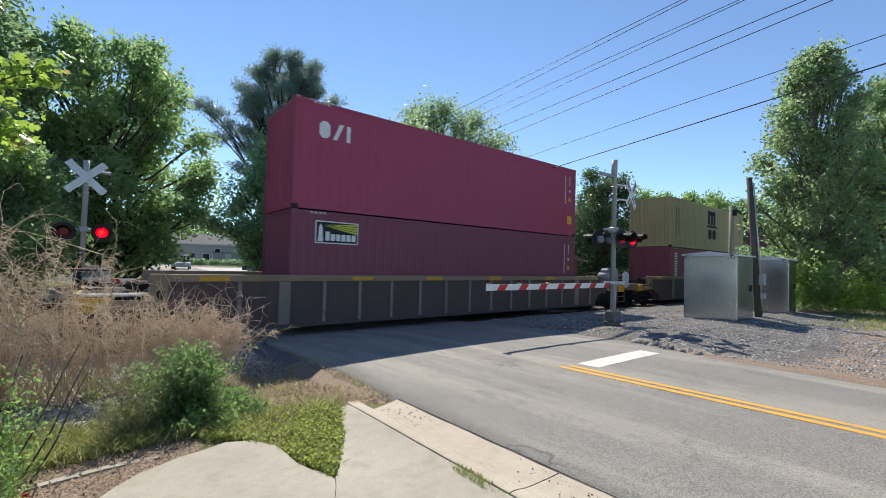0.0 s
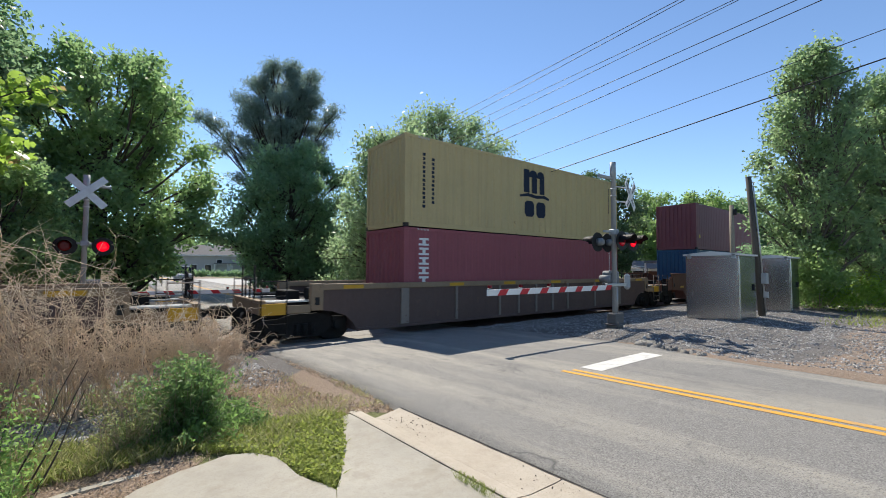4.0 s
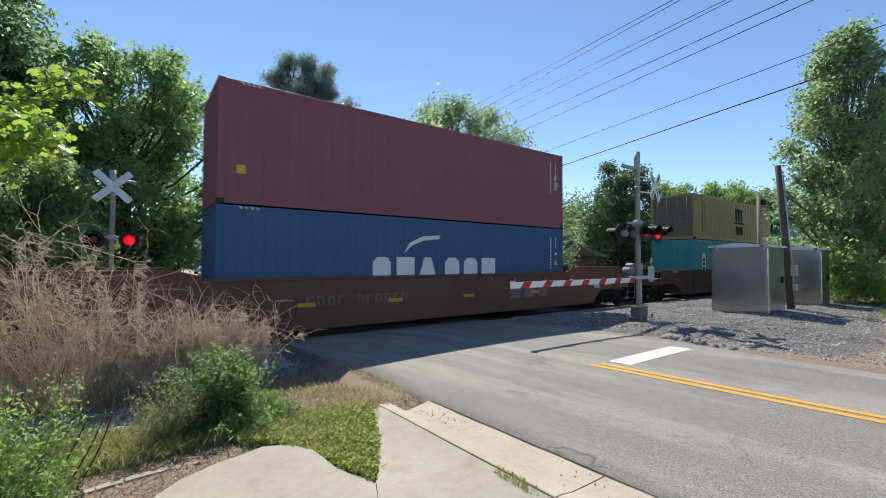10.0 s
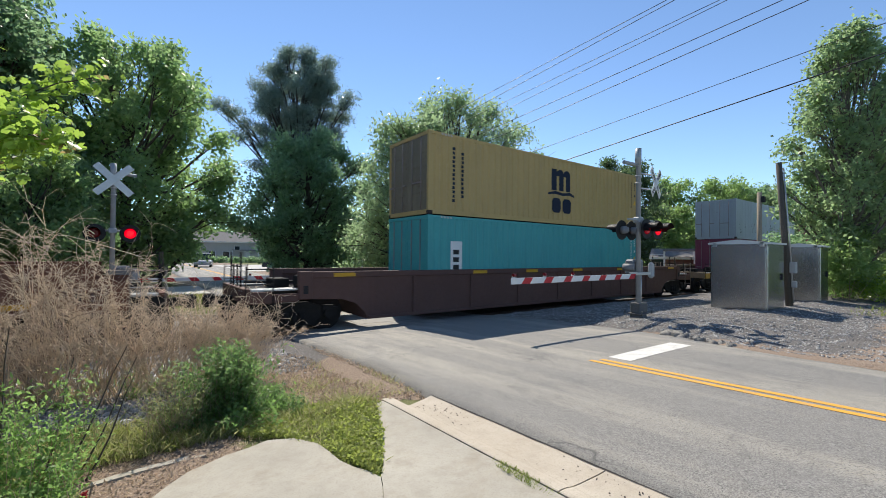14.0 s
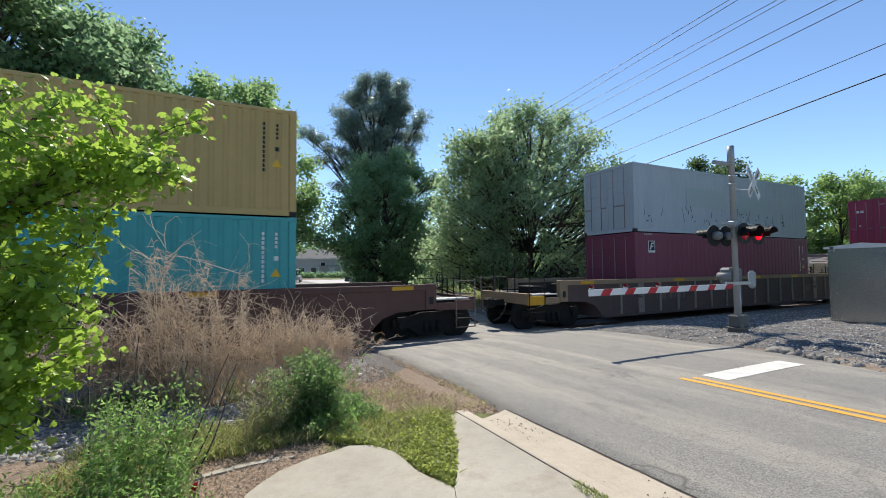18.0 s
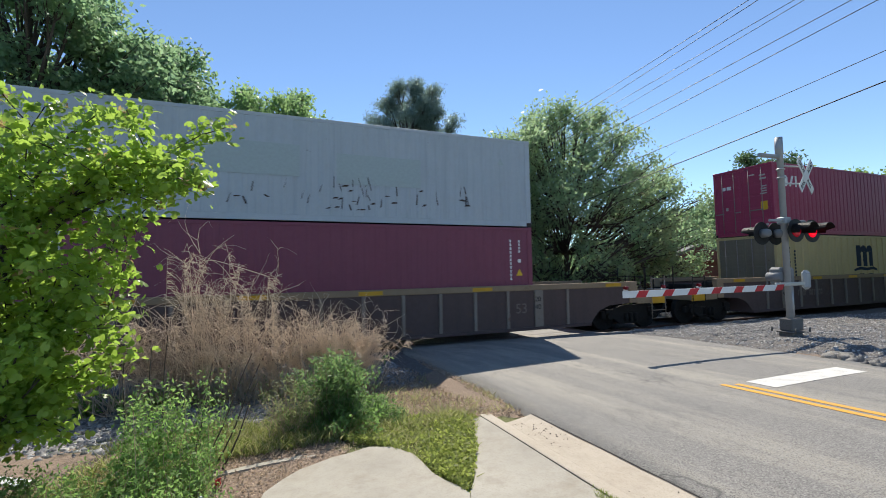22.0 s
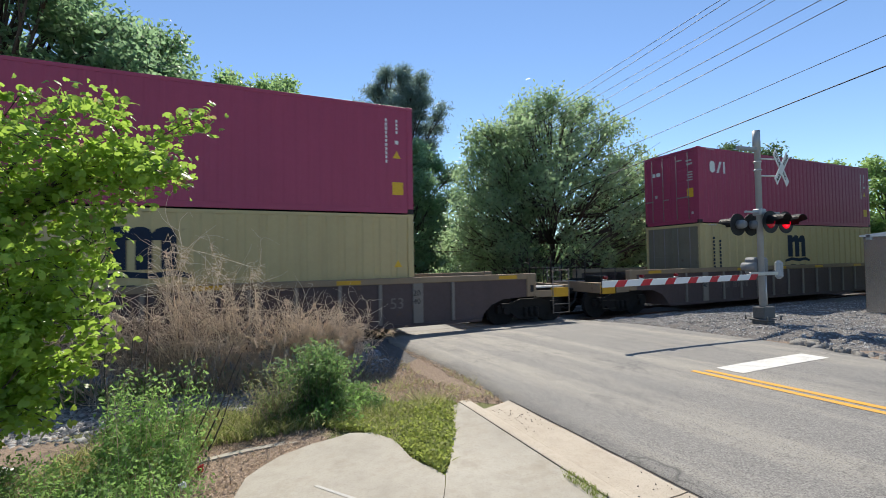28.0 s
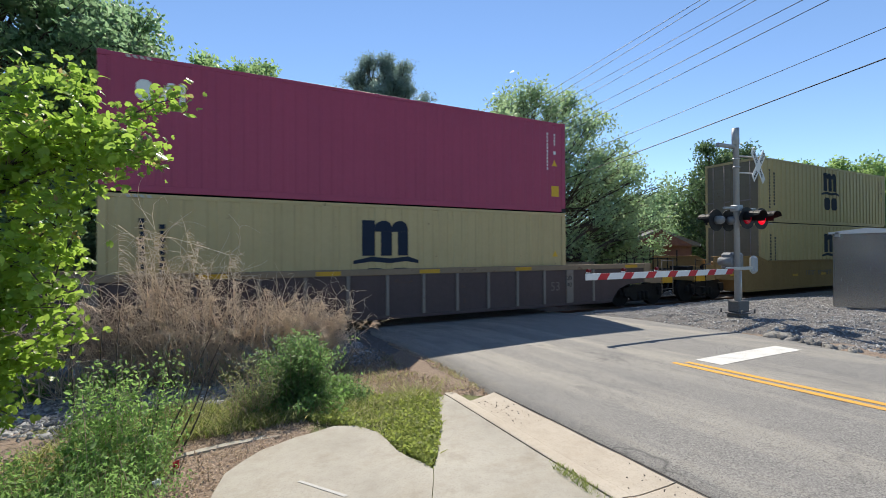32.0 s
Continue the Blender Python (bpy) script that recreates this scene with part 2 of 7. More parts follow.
CARBROWN = painted("car_brown", (0.12, 0.062, 0.05), 0.7, wear=0.5, rust=0.3, streak=0.5, rust_rgb=(0.07, 0.04, 0.03))
CARRUST = painted("car_orange_brown", (0.17, 0.075, 0.048), 0.7, wear=0.5, rust=0.3, streak=0.6, rust_rgb=(0.1, 0.05, 0.03))
CARTAN = painted("car_dusty_yellow", (0.33, 0.2, 0.075), 0.7, wear=0.5, rust=0.35, streak=0.6)
CHORD = painted("worn_tan_chord", (0.3, 0.21, 0.13), 0.7, wear=0.7, rust=0.5, streak=0.4)
CHORDW = painted("worn_pale_rib", (0.25, 0.205, 0.17), 0.75, wear=0.7, rust=0.5, streak=0.6)
REFLECT = painted("yellow_reflector", (0.62, 0.33, 0.02), 0.4, wear=0.4, streak=0.4)
WHITE = plain("white_marking", (0.72, 0.72, 0.7), 0.5)
OFFWHITE = painted("worn_white_marking", (0.5, 0.48, 0.44), 0.6, wear=0.6, rust=0.4)
NAVY = plain("navy_marking", (0.014, 0.022, 0.042), 0.8)
BLACKMARK = plain("black_marking", (0.012, 0.012, 0.013), 0.55)
YELLOWMARK = plain("yellow_marking", (0.68, 0.4, 0.03), 0.5)
LIMEMARK = plain("lime_marking", (0.55, 0.52, 0.06), 0.5)
FADEGREY = plain("faded_patch", (0.36, 0.42, 0.43), 0.55)
STEEL = painted("galvanised_steel", (0.5, 0.51, 0.52), 0.42, metal=0.75, wear=0.3, streak=0.2)
RUBBER = plain("black_rubber", (0.02, 0.02, 0.02), 0.7)
WORN_DOOR = painted("weathered_door_paint", (0.22, 0.185, 0.13), 0.6, wear=0.6, streak=0.7, rust=0.35)
FAINT = painted("faint_lettering", (0.2, 0.16, 0.135), 0.7, wear=0.7, rust=0.5)
# ---- ground, road and track bed ----
RAIL, TRACK_Y = -0.42, 11.89  # top of the rails, middle of the track


def ground_z(y):
    return float(np.interp(y, [0, 4, 8, 11, 13, 18, 30], [0.12, 0.0, -0.18, -0.40, -0.40, -0.30, -0.25]))


def road_left(y):
    return float(np.interp(y, [-30, 4, 5.5, 9, 11, 14, 130], [2.55, 2.52, 2.68, 2.68, 2.9, 2.7, 2.7]))


def road_right(y):
    return float(np.interp(y, [-30, 0.7, 2.7, 4.1, 7.2, 11, 14, 130], [7.95, 7.95, 8.2, 8.7, 9.1, 9.2, 9.1, 9.0]))


def n2(x, y, s=1.0, o=0.0):
    return noise.noise(Vector((x * s + o, y * s - o, o * 0.37)))


def smooth(a, b, v):
    f = min(1.0, max(0.0, (v - a) / (b - a)))
    return f * f * (3 - 2 * f)


def land(x, y):
    """Height of the ground, and its share of gravel, grass and brown litter."""
    z = ground_z(y)
    wob = 0.5 * n2(x, y, 0.8, 3.1) + 0.25 * n2(x, y, 2.3, 9.7)
    near_road = road_left(y) - 0.05 < x < road_right(y) + 0.05
    wide = 1.7 * smooth(1.0, 0.3, x + wob * 0.3) if y < TRACK_Y else 0.0
    bed = smooth(5.2 + wide, 4.3 + wide, abs(y - TRACK_Y) + wob * 0.9)
    right = smooth(8.6, 9.3, x + wob * 0.4) * smooth(0.9, 2.3, y + wob * 1.2 - 0.03 * (x - 9)) * smooth(17.5, 15.5, y) * smooth(27, 22, x)
    gravel = max(bed, right) if x > 5 else bed
    dirt_right = smooth(8.3, 9.2, x) * smooth(24, 18, x) * (1 - smooth(2.0, 3.6, y + wob)) * smooth(-1, 0.5, y)
    litter = smooth(0.3, 0.9, x + wob * 0.5) * smooth(3.0, 2.6, x) * smooth(4.2, 4.7, y + wob * 0.5) * smooth(8.6, 7.6, y + wob)
    litter = max(litter, 0.8 * smooth(-2.6, -1.2, x) * smooth(0.9, 0.3, x) * smooth(3.1, 3.5, y) * smooth(5.4, 4.6, y + wob), dirt_right,
                 0.75 * smooth(-1.4, -2.2, x) * smooth(4.4, 5.2, y) * smooth(7.0, 6.0, y))
    litter = max(litter, smooth(-1.4, -1.0, x) * smooth(0.3, 0.1, x) * smooth(1.9, 2.3, y) * smooth(3.9, 3.6, y), smooth(1.9, 2.0, x) * smooth(3.0, 2.6, x) * smooth(4.0, 4.1, y) * (1 - gravel), smooth(8.0, 8.2, x) * smooth(16, 12, x) * smooth(-4, -2, y))
    litter = max(litter, smooth(-1.3, -1.7, x) * smooth(-3.2, -2.6, x) * smooth(3.8, 4.2, y) * smooth(5.5, 4.9, y + wob))
    grass = max(0.0, 1 - gravel - litter)
    if near_road:
        z -= 0.05
    else:
        z += 0.03 * n2(x, y, 1.1, 5.0) + 0.02 * n2(x, y, 3.7, 2.0) * (1 + gravel)
        if x < 2.5 and y > 4.4:
            z -= 0.05 + 0.07 * smooth(4.7, 6.0, y) * smooth(10.5, 9.0, y)
        if x > 8.6:
            z += 0.1 * smooth(8.8, 10.2, x) * smooth(2.5, 4.5, y) * smooth(9.3, 7.5, y)
    if abs(y - TRACK_Y) < 1.6 and not near_road:
        z -= 0.1
    return z, gravel, grass, litter


def ground_material():
    m, t, b, links = nodes_of("ground")
    co = t.nodes.new("ShaderNodeTexCoord").outputs["Object"]
    at_ = t.nodes.new("ShaderNodeVertexColor")
    at_.layer_name = "kind"
    sep = t.nodes.new("ShaderNodeSeparateColor")
    links.new(at_.outputs[0], sep.inputs[0])
    big, mid, fine = noise_node(t, co, 0.5, 4), noise_node(t, co, 6, 6, 0.7), noise_node(t, co, 42, 5, 0.75)
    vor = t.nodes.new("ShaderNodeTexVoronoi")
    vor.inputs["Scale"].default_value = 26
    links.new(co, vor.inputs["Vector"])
    grass = mixc(t, mid, (0.07, 0.1, 0.025), (0.16, 0.17, 0.05))
    grass = mixc(t, math_node(t, "MULTIPLY", big, 0.7), grass, (0.16, 0.14, 0.06))
    dirt = mixc(t, mid, (0.165, 0.115, 0.08), (0.29, 0.215, 0.155))
    dirt = mixc(t, ramp(t, fine, [(0.5, (0, 0, 0)), (0.66, (1, 1, 1))]), dirt, (0.34, 0.27, 0.2))
    stone = mixc(t, vor.outputs["Color"], (0.12, 0.12, 0.125), (0.36, 0.355, 0.35))
    # stones darken towards their rims: shade of the gaps put into the colour
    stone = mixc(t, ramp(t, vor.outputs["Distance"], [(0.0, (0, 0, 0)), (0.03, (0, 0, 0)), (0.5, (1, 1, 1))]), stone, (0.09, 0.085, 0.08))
    stone = mixc(t, math_node(t, "MULTIPLY", big, 0.35), stone, (0.24, 0.2, 0.16))
    edge = math_node(t, "SUBTRACT", mid, 0.5)

    def sharp(sock):
        return ramp(t, math_node(t, "ADD", sock, math_node(t, "MULTIPLY", edge, 0.7)), [(0.42, (0, 0, 0)), (0.58, (1, 1, 1))])
    col = mixc(t, sharp(sep.outputs[2]), grass, dirt)
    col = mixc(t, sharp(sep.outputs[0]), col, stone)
    links.new(col, b.inputs["Base Color"])
    b.inputs["Roughness"].default_value = 0.95
    h = math_node(t, "ADD", math_node(t, "MULTIPLY", fine, 0.6), math_node(t, "MULTIPLY", vor.outputs["Distance"], 0.8))
    bump(t, b, h, 0.6, 0.03)
    return m


def build_ground():
    xs = np.concatenate([[-600, -250, -120, -60, -35, -22], np.arange(-14, 26.01, 0.25), [30, 36, 45, 60, 90, 150, 300, 600]])
    ys = np.concatenate([[-300, -120, -50, -25, -12, -6], np.arange(-3, 20.01, 0.25), [22, 25, 30, 40, 60, 100, 200, 700]])
    verts, kinds = [], []
    for y in ys:
        for x in xs:
            z, gravel, grass, litter = land(float(x), float(y))
            verts.append((x, y, z))
            kinds.append((gravel, grass, litter, 1.0))
    nx = len(xs)
    faces = [(j * nx + i, j * nx + i + 1, (j + 1) * nx + i + 1, (j + 1) * nx + i) for j in range(len(ys) - 1) for i in range(nx - 1)]
    me = raw_mesh("ground", verts, faces, ground_material(), True)
    att = me.color_attributes.new("kind", "FLOAT_COLOR", "POINT")
    att.data.foreach_set("color", np.asarray(kinds, np.float32).ravel())
    return tagged(new("ground", me), "dirt verge with grass, ballast and brown litter", "ground", kind="structure")


build_ground()


def asphalt():
    m, t, b, links = nodes_of("old_asphalt")
    co = t.nodes.new("ShaderNodeTexCoord").outputs["Object"]
    sep = t.nodes.new("ShaderNodeSeparateXYZ")
    links.new(co, sep.inputs[0])
    big, mid, fine = noise_node(t, co, 0.45, 5), noise_node(t, co, 3.0, 6, 0.7), noise_node(t, co, 80, 3, 0.8)
    track = noise_node(t, co, 1.0, 5, 0.65, (1.5, 0.1, 1))
    blot = noise_node(t, co, 1.4, 6, 0.7, (1.2, 0.5, 1))
    col = mixc(t, big, (0.155, 0.146, 0.132), (0.215, 0.204, 0.184))
    col = mixc(t, math_node(t, "MULTIPLY", ramp(t, track, [(0.46, (0, 0, 0)), (0.6, (1, 1, 1))]), 0.95), col, (0.34, 0.31, 0.25))
    col = mixc(t, math_node(t, "MULTIPLY", ramp(t, blot, [(0.52, (0, 0, 0)), (0.66, (1, 1, 1))]), 0.75), col, (0.115, 0.11, 0.105))
    col = mixc(t, math_node(t, "MULTIPLY", ramp(t, mid, [(0.5, (0, 0, 0)), (0.72, (1, 1, 1))]), 0.4), col, (0.14, 0.135, 0.13))
    vor = t.nodes.new("ShaderNodeTexVoronoi")
    vor.inputs["Scale"].default_value = 120
    links.new(co, vor.inputs["Vector"])
    col = mixc(t, ramp(t, vor.outputs["Color"], [(0.3, (0, 0, 0)), (0.85, (0.8, 0.8, 0.8))]), col, (0.34, 0.325, 0.29))
    col = mixc(t, ramp(t, fine, [(0.36, (0.9, 0.9, 0.9)), (0.5, (0, 0, 0))]), col, (0.075, 0.07, 0.065))
    crack = t.nodes.new("ShaderNodeTexVoronoi")
    crack.feature = "DISTANCE_TO_EDGE"
    crack.inputs["Scale"].default_value = 0.42
    warp = t.nodes.new("ShaderNodeVectorMath")
    warp.operation = "ADD"
    nz = t.nodes.new("ShaderNodeTexNoise")
    nz.inputs["Scale"].default_value = 1.6
    links.new(co, nz.inputs["Vector"])
    links.new(co, warp.inputs[0])
    links.new(nz.outputs["Color"], warp.inputs[1])
    links.new(warp.outputs[0], crack.inputs["Vector"])
    line = ramp(t, crack.outputs["Distance"], [(0.0, (1, 1, 1)), (0.006, (0, 0, 0))])
    gate = ramp(t, noise_node(t, co, 0.35, 2), [(0.48, (0, 0, 0)), (0.56, (1, 1, 1))])
    col = mixc(t, math_node(t, "MULTIPLY", math_node(t, "MULTIPLY", line, gate), 0.7), col, (0.07, 0.068, 0.065))
    links.new(col, b.inputs["Base Color"])
    b.inputs["Roughness"].default_value = 0.82
    bump(t, b, math_node(t, "ADD", vor.outputs["Distance"], fine), 0.35, 0.006)
    return m


ASPHALT = asphalt()


def build_road():
    ys = np.concatenate([np.arange(-30, -3, 1.5), np.arange(-3, 16, 0.2), np.arange(16, 131, 5)])
    cols = 15
    verts, faces = [], []
    for y in ys:
        l, r = road_left(y), road_right(y)
        if y > 4.1:
            l += 0.09 * n2(0, y, 1.9, 4.0) + 0.05 * n2(0, y, 6.0, 1.0) + 0.03 * n2(0, y, 15.0, 1.0)
        r += 0.05 * n2(9, y, 2.1, 7.0)
        for k in range(cols + 1):
            f = k / cols
            x = l + (r - l) * f
            crown = 0.045 * (1 - (2 * f - 1) ** 2)
            verts.append((x, y, ground_z(y) + 0.012 + crown * (0 if 9.5 < y < 14.5 else 1)))
    w = cols + 1
    for j in range(len(ys) - 1):
        for k in range(cols):
            faces.append((j * w + k, j * w + k + 1, (j + 1) * w + k + 1, (j + 1) * w + k))
        # broken edge down into the ground
    base = len(verts)
    for j, y in enumerate(ys):
        for k in (0, cols):
            x, yy, z = verts[j * w + k]
            verts.append((x + (-0.03 if k == 0 else 0.03), yy, z - 0.24))
    for j in range(len(ys) - 1):
        a, b_ = base + 2 * j, base + 2 * j + 2
        faces.append((a, j * w, (j + 1) * w, b_))
        faces.append((j * w + cols, a + 1, b_ + 1, (j + 1) * w + cols))
    me = raw_mesh("road", verts, faces, ASPHALT)
    return tagged(new("road", me), "worn grey asphalt road over the level crossing", "road", kind="structure")


ROAD = build_road()


def on_road(x, y):
    f = (x - road_left(y)) / (road_right(y) - road_left(y))
    return ground_z(y) + 0.012 + 0.045 * (1 - (2 * f - 1) ** 2) * (0 if 9.5 < y < 14.5 else 1)


def road_paint(name, x0, x1, y0, y1, material, label, skew=0.0, step=0.4):
    """A worn painted stripe that follows the road's crown."""
    bm = bmesh.new()
    n, m = max(1, round((y1 - y0) / step)), max(1, round((x1 - x0) / 0.35))
    g = [[bm.verts.new((x0 + (x1 - x0) * i / m, y0 + (y1 - y0) * j / n + skew * i / m, 0)) for i in range(m + 1)] for j in range(n + 1)]
    for row in g:
        for v in row:
            v.co.z = on_road(v.co.x, v.co.y) + 0.004
    for a, b_ in zip(g, g[1:]):
        for i in range(m):
            bm.faces.new((a[i], a[i + 1], b_[i + 1], b_[i]))
    return tagged(part(name, bm, material), label, "road marking", kind="structure")


def worn_paint(name, rgb):
    m, t, b, links = nodes_of(name)
    co = t.nodes.new("ShaderNodeTexCoord").outputs["Object"]
    fine, mid = noise_node(t, co, 60, 5, 0.8), noise_node(t, co, 4, 5)
    wear = ramp(t, math_node(t, "ADD", math_node(t, "MULTIPLY", fine, 0.7), math_node(t, "MULTIPLY", mid, 0.5)), [(0.62, (0, 0, 0)), (0.78, (1, 1, 1))])
    links.new(mixc(t, math_node(t, "MULTIPLY", wear, 0.75), mixc(t, mid, rgb, tuple(c * 0.86 for c in rgb)), (0.27, 0.26, 0.24)), b.inputs["Base Color"])
    b.inputs["Roughness"].default_value = 0.75
    bump(t, b, fine, 0.2, 0.003)
    return m


LINE_YELLOW = worn_paint("worn_yellow_line", (0.72, 0.36, 0.035))
LINE_WHITE = worn_paint("worn_white_line", (0.7, 0.68, 0.62))
road_paint("centre_line", 5.275, 5.375, -28, 3.85, LINE_YELLOW, "worn yellow stripe along the middle of the road", step=1.0)
road_paint("centre_line", 5.45, 5.55, -28, 3.78, LINE_YELLOW, "worn yellow stripe along the middle of the road", step=1.0)
road_paint("stop_line", 5.73, 7.82, 3.45, 3.81, LINE_WHITE, "worn white stop line before the level crossing", skew=0.05)
road_paint("centre_line", 5.75, 5.86, 18, 90, LINE_YELLOW, "worn yellow stripe along the middle of the road", step=3)
road_paint("centre_line", 5.95, 6.06, 18, 90, LINE_YELLOW, "worn yellow stripe along the middle of the road", step=3)

bm = bmesh.new()
jl = [(2.552 + 0.006 * n2(0, y * 0.25, 3, 1) + 0.0048 * max(0, 4 - y * 0.25) * 0.1, y * 0.25) for y in range(-40, 17)]
for (x0, y0), (x1, y1) in zip(jl, jl[1:]):
    w0, w1 = 0.009 + 0.008 * n2(3, y0, 4, 2), 0.009 + 0.008 * n2(3, y1, 4, 2)
    bm.faces.new([bm.verts.new(c) for c in ((x0 - w0, y0, ground_z(y0) + 0.0245), (x0 + w0, y0, ground_z(y0) + 0.0245), (x1 + w1, y1, ground_z(y1) + 0.0245), (x1 - w1, y1, ground_z(y1) + 0.0245))])
tagged(part("road_joint", bm, plain("joint_dirt", (0.035, 0.03, 0.027), 0.95)), "dark gritty joint between the kerb and the asphalt", "road", kind="structure")

# ---- kerb, footway slabs ----


def concrete(name, a, b_, stain, speck):
    """Worn concrete: clouded tone, brown stains along the joints' side, pits and grit."""
    m, t, b, links = nodes_of(name)
    co = coords(t, False)
    big, mid, fine = noise_node(t, co, 1.1, 5, 0.6), noise_node(t, co, 7, 6, 0.7), noise_node(t, co, 90, 4, 0.8)
    col = mixc(t, ramp(t, big, [(0.35, (0, 0, 0)), (0.65, (1, 1, 1))]), a, b_)
    col = mixc(t, math_node(t, "MULTIPLY", ramp(t, noise_node(t, co, 2.2, 7, 0.72), [(0.5, (0, 0, 0)), (0.68, (1, 1, 1))]), 0.65), col, stain)
    col = mixc(t, math_node(t, "MULTIPLY", ramp(t, mid, [(0.45, (0, 0, 0)), (0.7, (1, 1, 1))]), 0.35), col, tuple(0.75 * c for c in stain))
    col = mixc(t, math_node(t, "MULTIPLY", ramp(t, fine, [(0.52, (0, 0, 0)), (0.66, (1, 1, 1))]), 0.7), col, speck)
    links.new(col, b.inputs["Base Color"])
    b.inputs["Roughness"].default_value = 0.88
    bump(t, b, fine, 0.3, 0.006)
    return m


CONCRETE = concrete("pale_concrete", (0.35, 0.32, 0.26), (0.45, 0.415, 0.34), (0.28, 0.235, 0.17), (0.25, 0.225, 0.19))
CONCRETE_K = concrete("warm_kerb_concrete", (0.46, 0.395, 0.305), (0.54, 0.48, 0.385), (0.39, 0.32, 0.235), (0.27, 0.225, 0.17))
kerb = thing("kerb", "pale concrete kerb and gutter beside the road", "kerb", kind="structure")
prof = [(2.545, -0.12), (2.545, 0.02), (2.46, 0.016), (2.22, 0.021), (2.157, 0.0265), (2.157, -0.12)]
back = [(2.1562, -0.12), (2.1562, 0.0265), (2.115, 0.036), (2.06, 0.042), (2.03, 0.0415), (2.02, 0.037), (2.02, -0.12)]
y_ends = [4.02, 1.83, -1.2, -4.25, -7.3, -10.35]
for (y1, y0), prof_k in [(pair, pr_) for pair in zip(y_ends, y_ends[1:]) for pr_ in (prof, back)]:
    bm = bmesh.new()
    if prof_k is back and y1 > 4:
        y1 = 4.2
    steps = 6
    rings = []
    for j in range(steps + 1):
        y = y0 + 0.006 + (y1 - y0 - 0.012) * j / steps
        dx = 0.04 * (y - 4) / -2.5 * 0.3
        cut = prof_k
        rings.append([bm.verts.new((x + dx * 0.5, y - (0.14 * (2.545 - x) / 0.4 if (prof_k is prof and y1 > 4 and j == steps) else 0), z + ground_z(y))) for x, z in cut])
    for a, b_ in zip(rings, rings[1:]):
        for k in range(len(prof_k) - 1):
            bm.faces.new((a[k], a[k + 1], b_[k + 1], b_[k]))
    bm.faces.new(rings[0])
    bm.faces.new(rings[-1][::-1])
    bmesh.ops.recalc_face_normals(bm, faces=bm.faces[:])
    part("kerb_stone", bm, CONCRETE_K, kerb)


SLABS = []


def slab(parent, outline, thick=0.1, lift=0.035):
    """A concrete slab with a ragged outline that follows the ground."""
    SLABS.append(outline)
    bm = bmesh.new()
    pts = []
    for (x0, y0), (x1, y1) in zip(outline, outline[1:] + outline[:1]):
        n = max(1, int(math.hypot(x1 - x0, y1 - y0) / 0.14))
        for k in range(n):
            x, y = x0 + (x1 - x0) * k / n, y0 + (y1 - y0) * k / n
            k_ = 0.2 if y < 2.7 or x > 2.0 else 1.6
            pts.append((x + 0.018 * k_ * n2(x, y, 6, 2), y + 0.018 * k_ * n2(x, y, 6, 8)))
    top = [bm.verts.new((x, y, ground_z(y) + lift)) for x, y in pts]
    low = [bm.verts.new((x, y, ground_z(y) + lift - thick)) for x, y in pts]
    f = bm.faces.new(top)
    for k in range(len(pts)):
        bm.faces.new((top[k - 1], top[k], low[k], low[k - 1]))
    bmesh.ops.triangulate(bm, faces=[f])
    bmesh.ops.recalc_face_normals(bm, faces=bm.faces[:])
    return part("concrete_slab", bm, CONCRETE, parent)


footway = thing("footway", "pale concrete footway slabs ending in weeds", "pavement", kind="structure")
slab(footway, [(2.008, 4.14), (1.92, 4.14), (1.64, 3.5), (1.40, 3.05), (1.235, 2.72), (0.585, 1.4), (2.01, 1.4)])
slab(footway, [(0.585, 1.388), (0.585, -1.6), (2.012, -1.6), (2.01, 1.388)])
slab(footway, [(1.23, -1.612), (1.23, -4.6), (2.012, -4.6), (2.012, -1.612)])
slab(footway, [(1.221, 2.7), (1.08, 3.1), (1.05, 3.5), (0.94, 3.72), (0.74, 3.82), (0.4, 3.72), (0.14, 3.58), (-0.1, 3.32), (-0.15, 3.05), (-0.3, 2.4), (-0.6, 1.4), (0.576, 1.4)])
slab(footway, [(0.576, 1.388), (-0.605, 1.388), (-1.0, -1.6), (0.576, -1.6)])
slab(footway, [(1.216, -1.612), (-1.0, -1.612), (-1.2, -4.6), (1.216, -4.6)])
slab(footway, [(-0.5, 3.83), (-0.48, 3.89), (-0.1, 3.96), (0.3, 3.98), (0.42, 3.96), (0.4, 3.91), (0.1, 3.9), (-0.2, 3.87)], 0.12, 0.004)
bm = bmesh.new()
ln = [(0.34, 2.95), (0.58, 2.62), (0.605, 2.63), (0.36, 2.96)]
bm.faces.new([bm.verts.new((x, y, ground_z(y) + 0.0375)) for x, y in ln])
tagged(part("paint_mark", bm, worn_paint("faint_white_paint", (0.5, 0.48, 0.43))), "short white paint stroke on the concrete", "road marking", kind="structure")

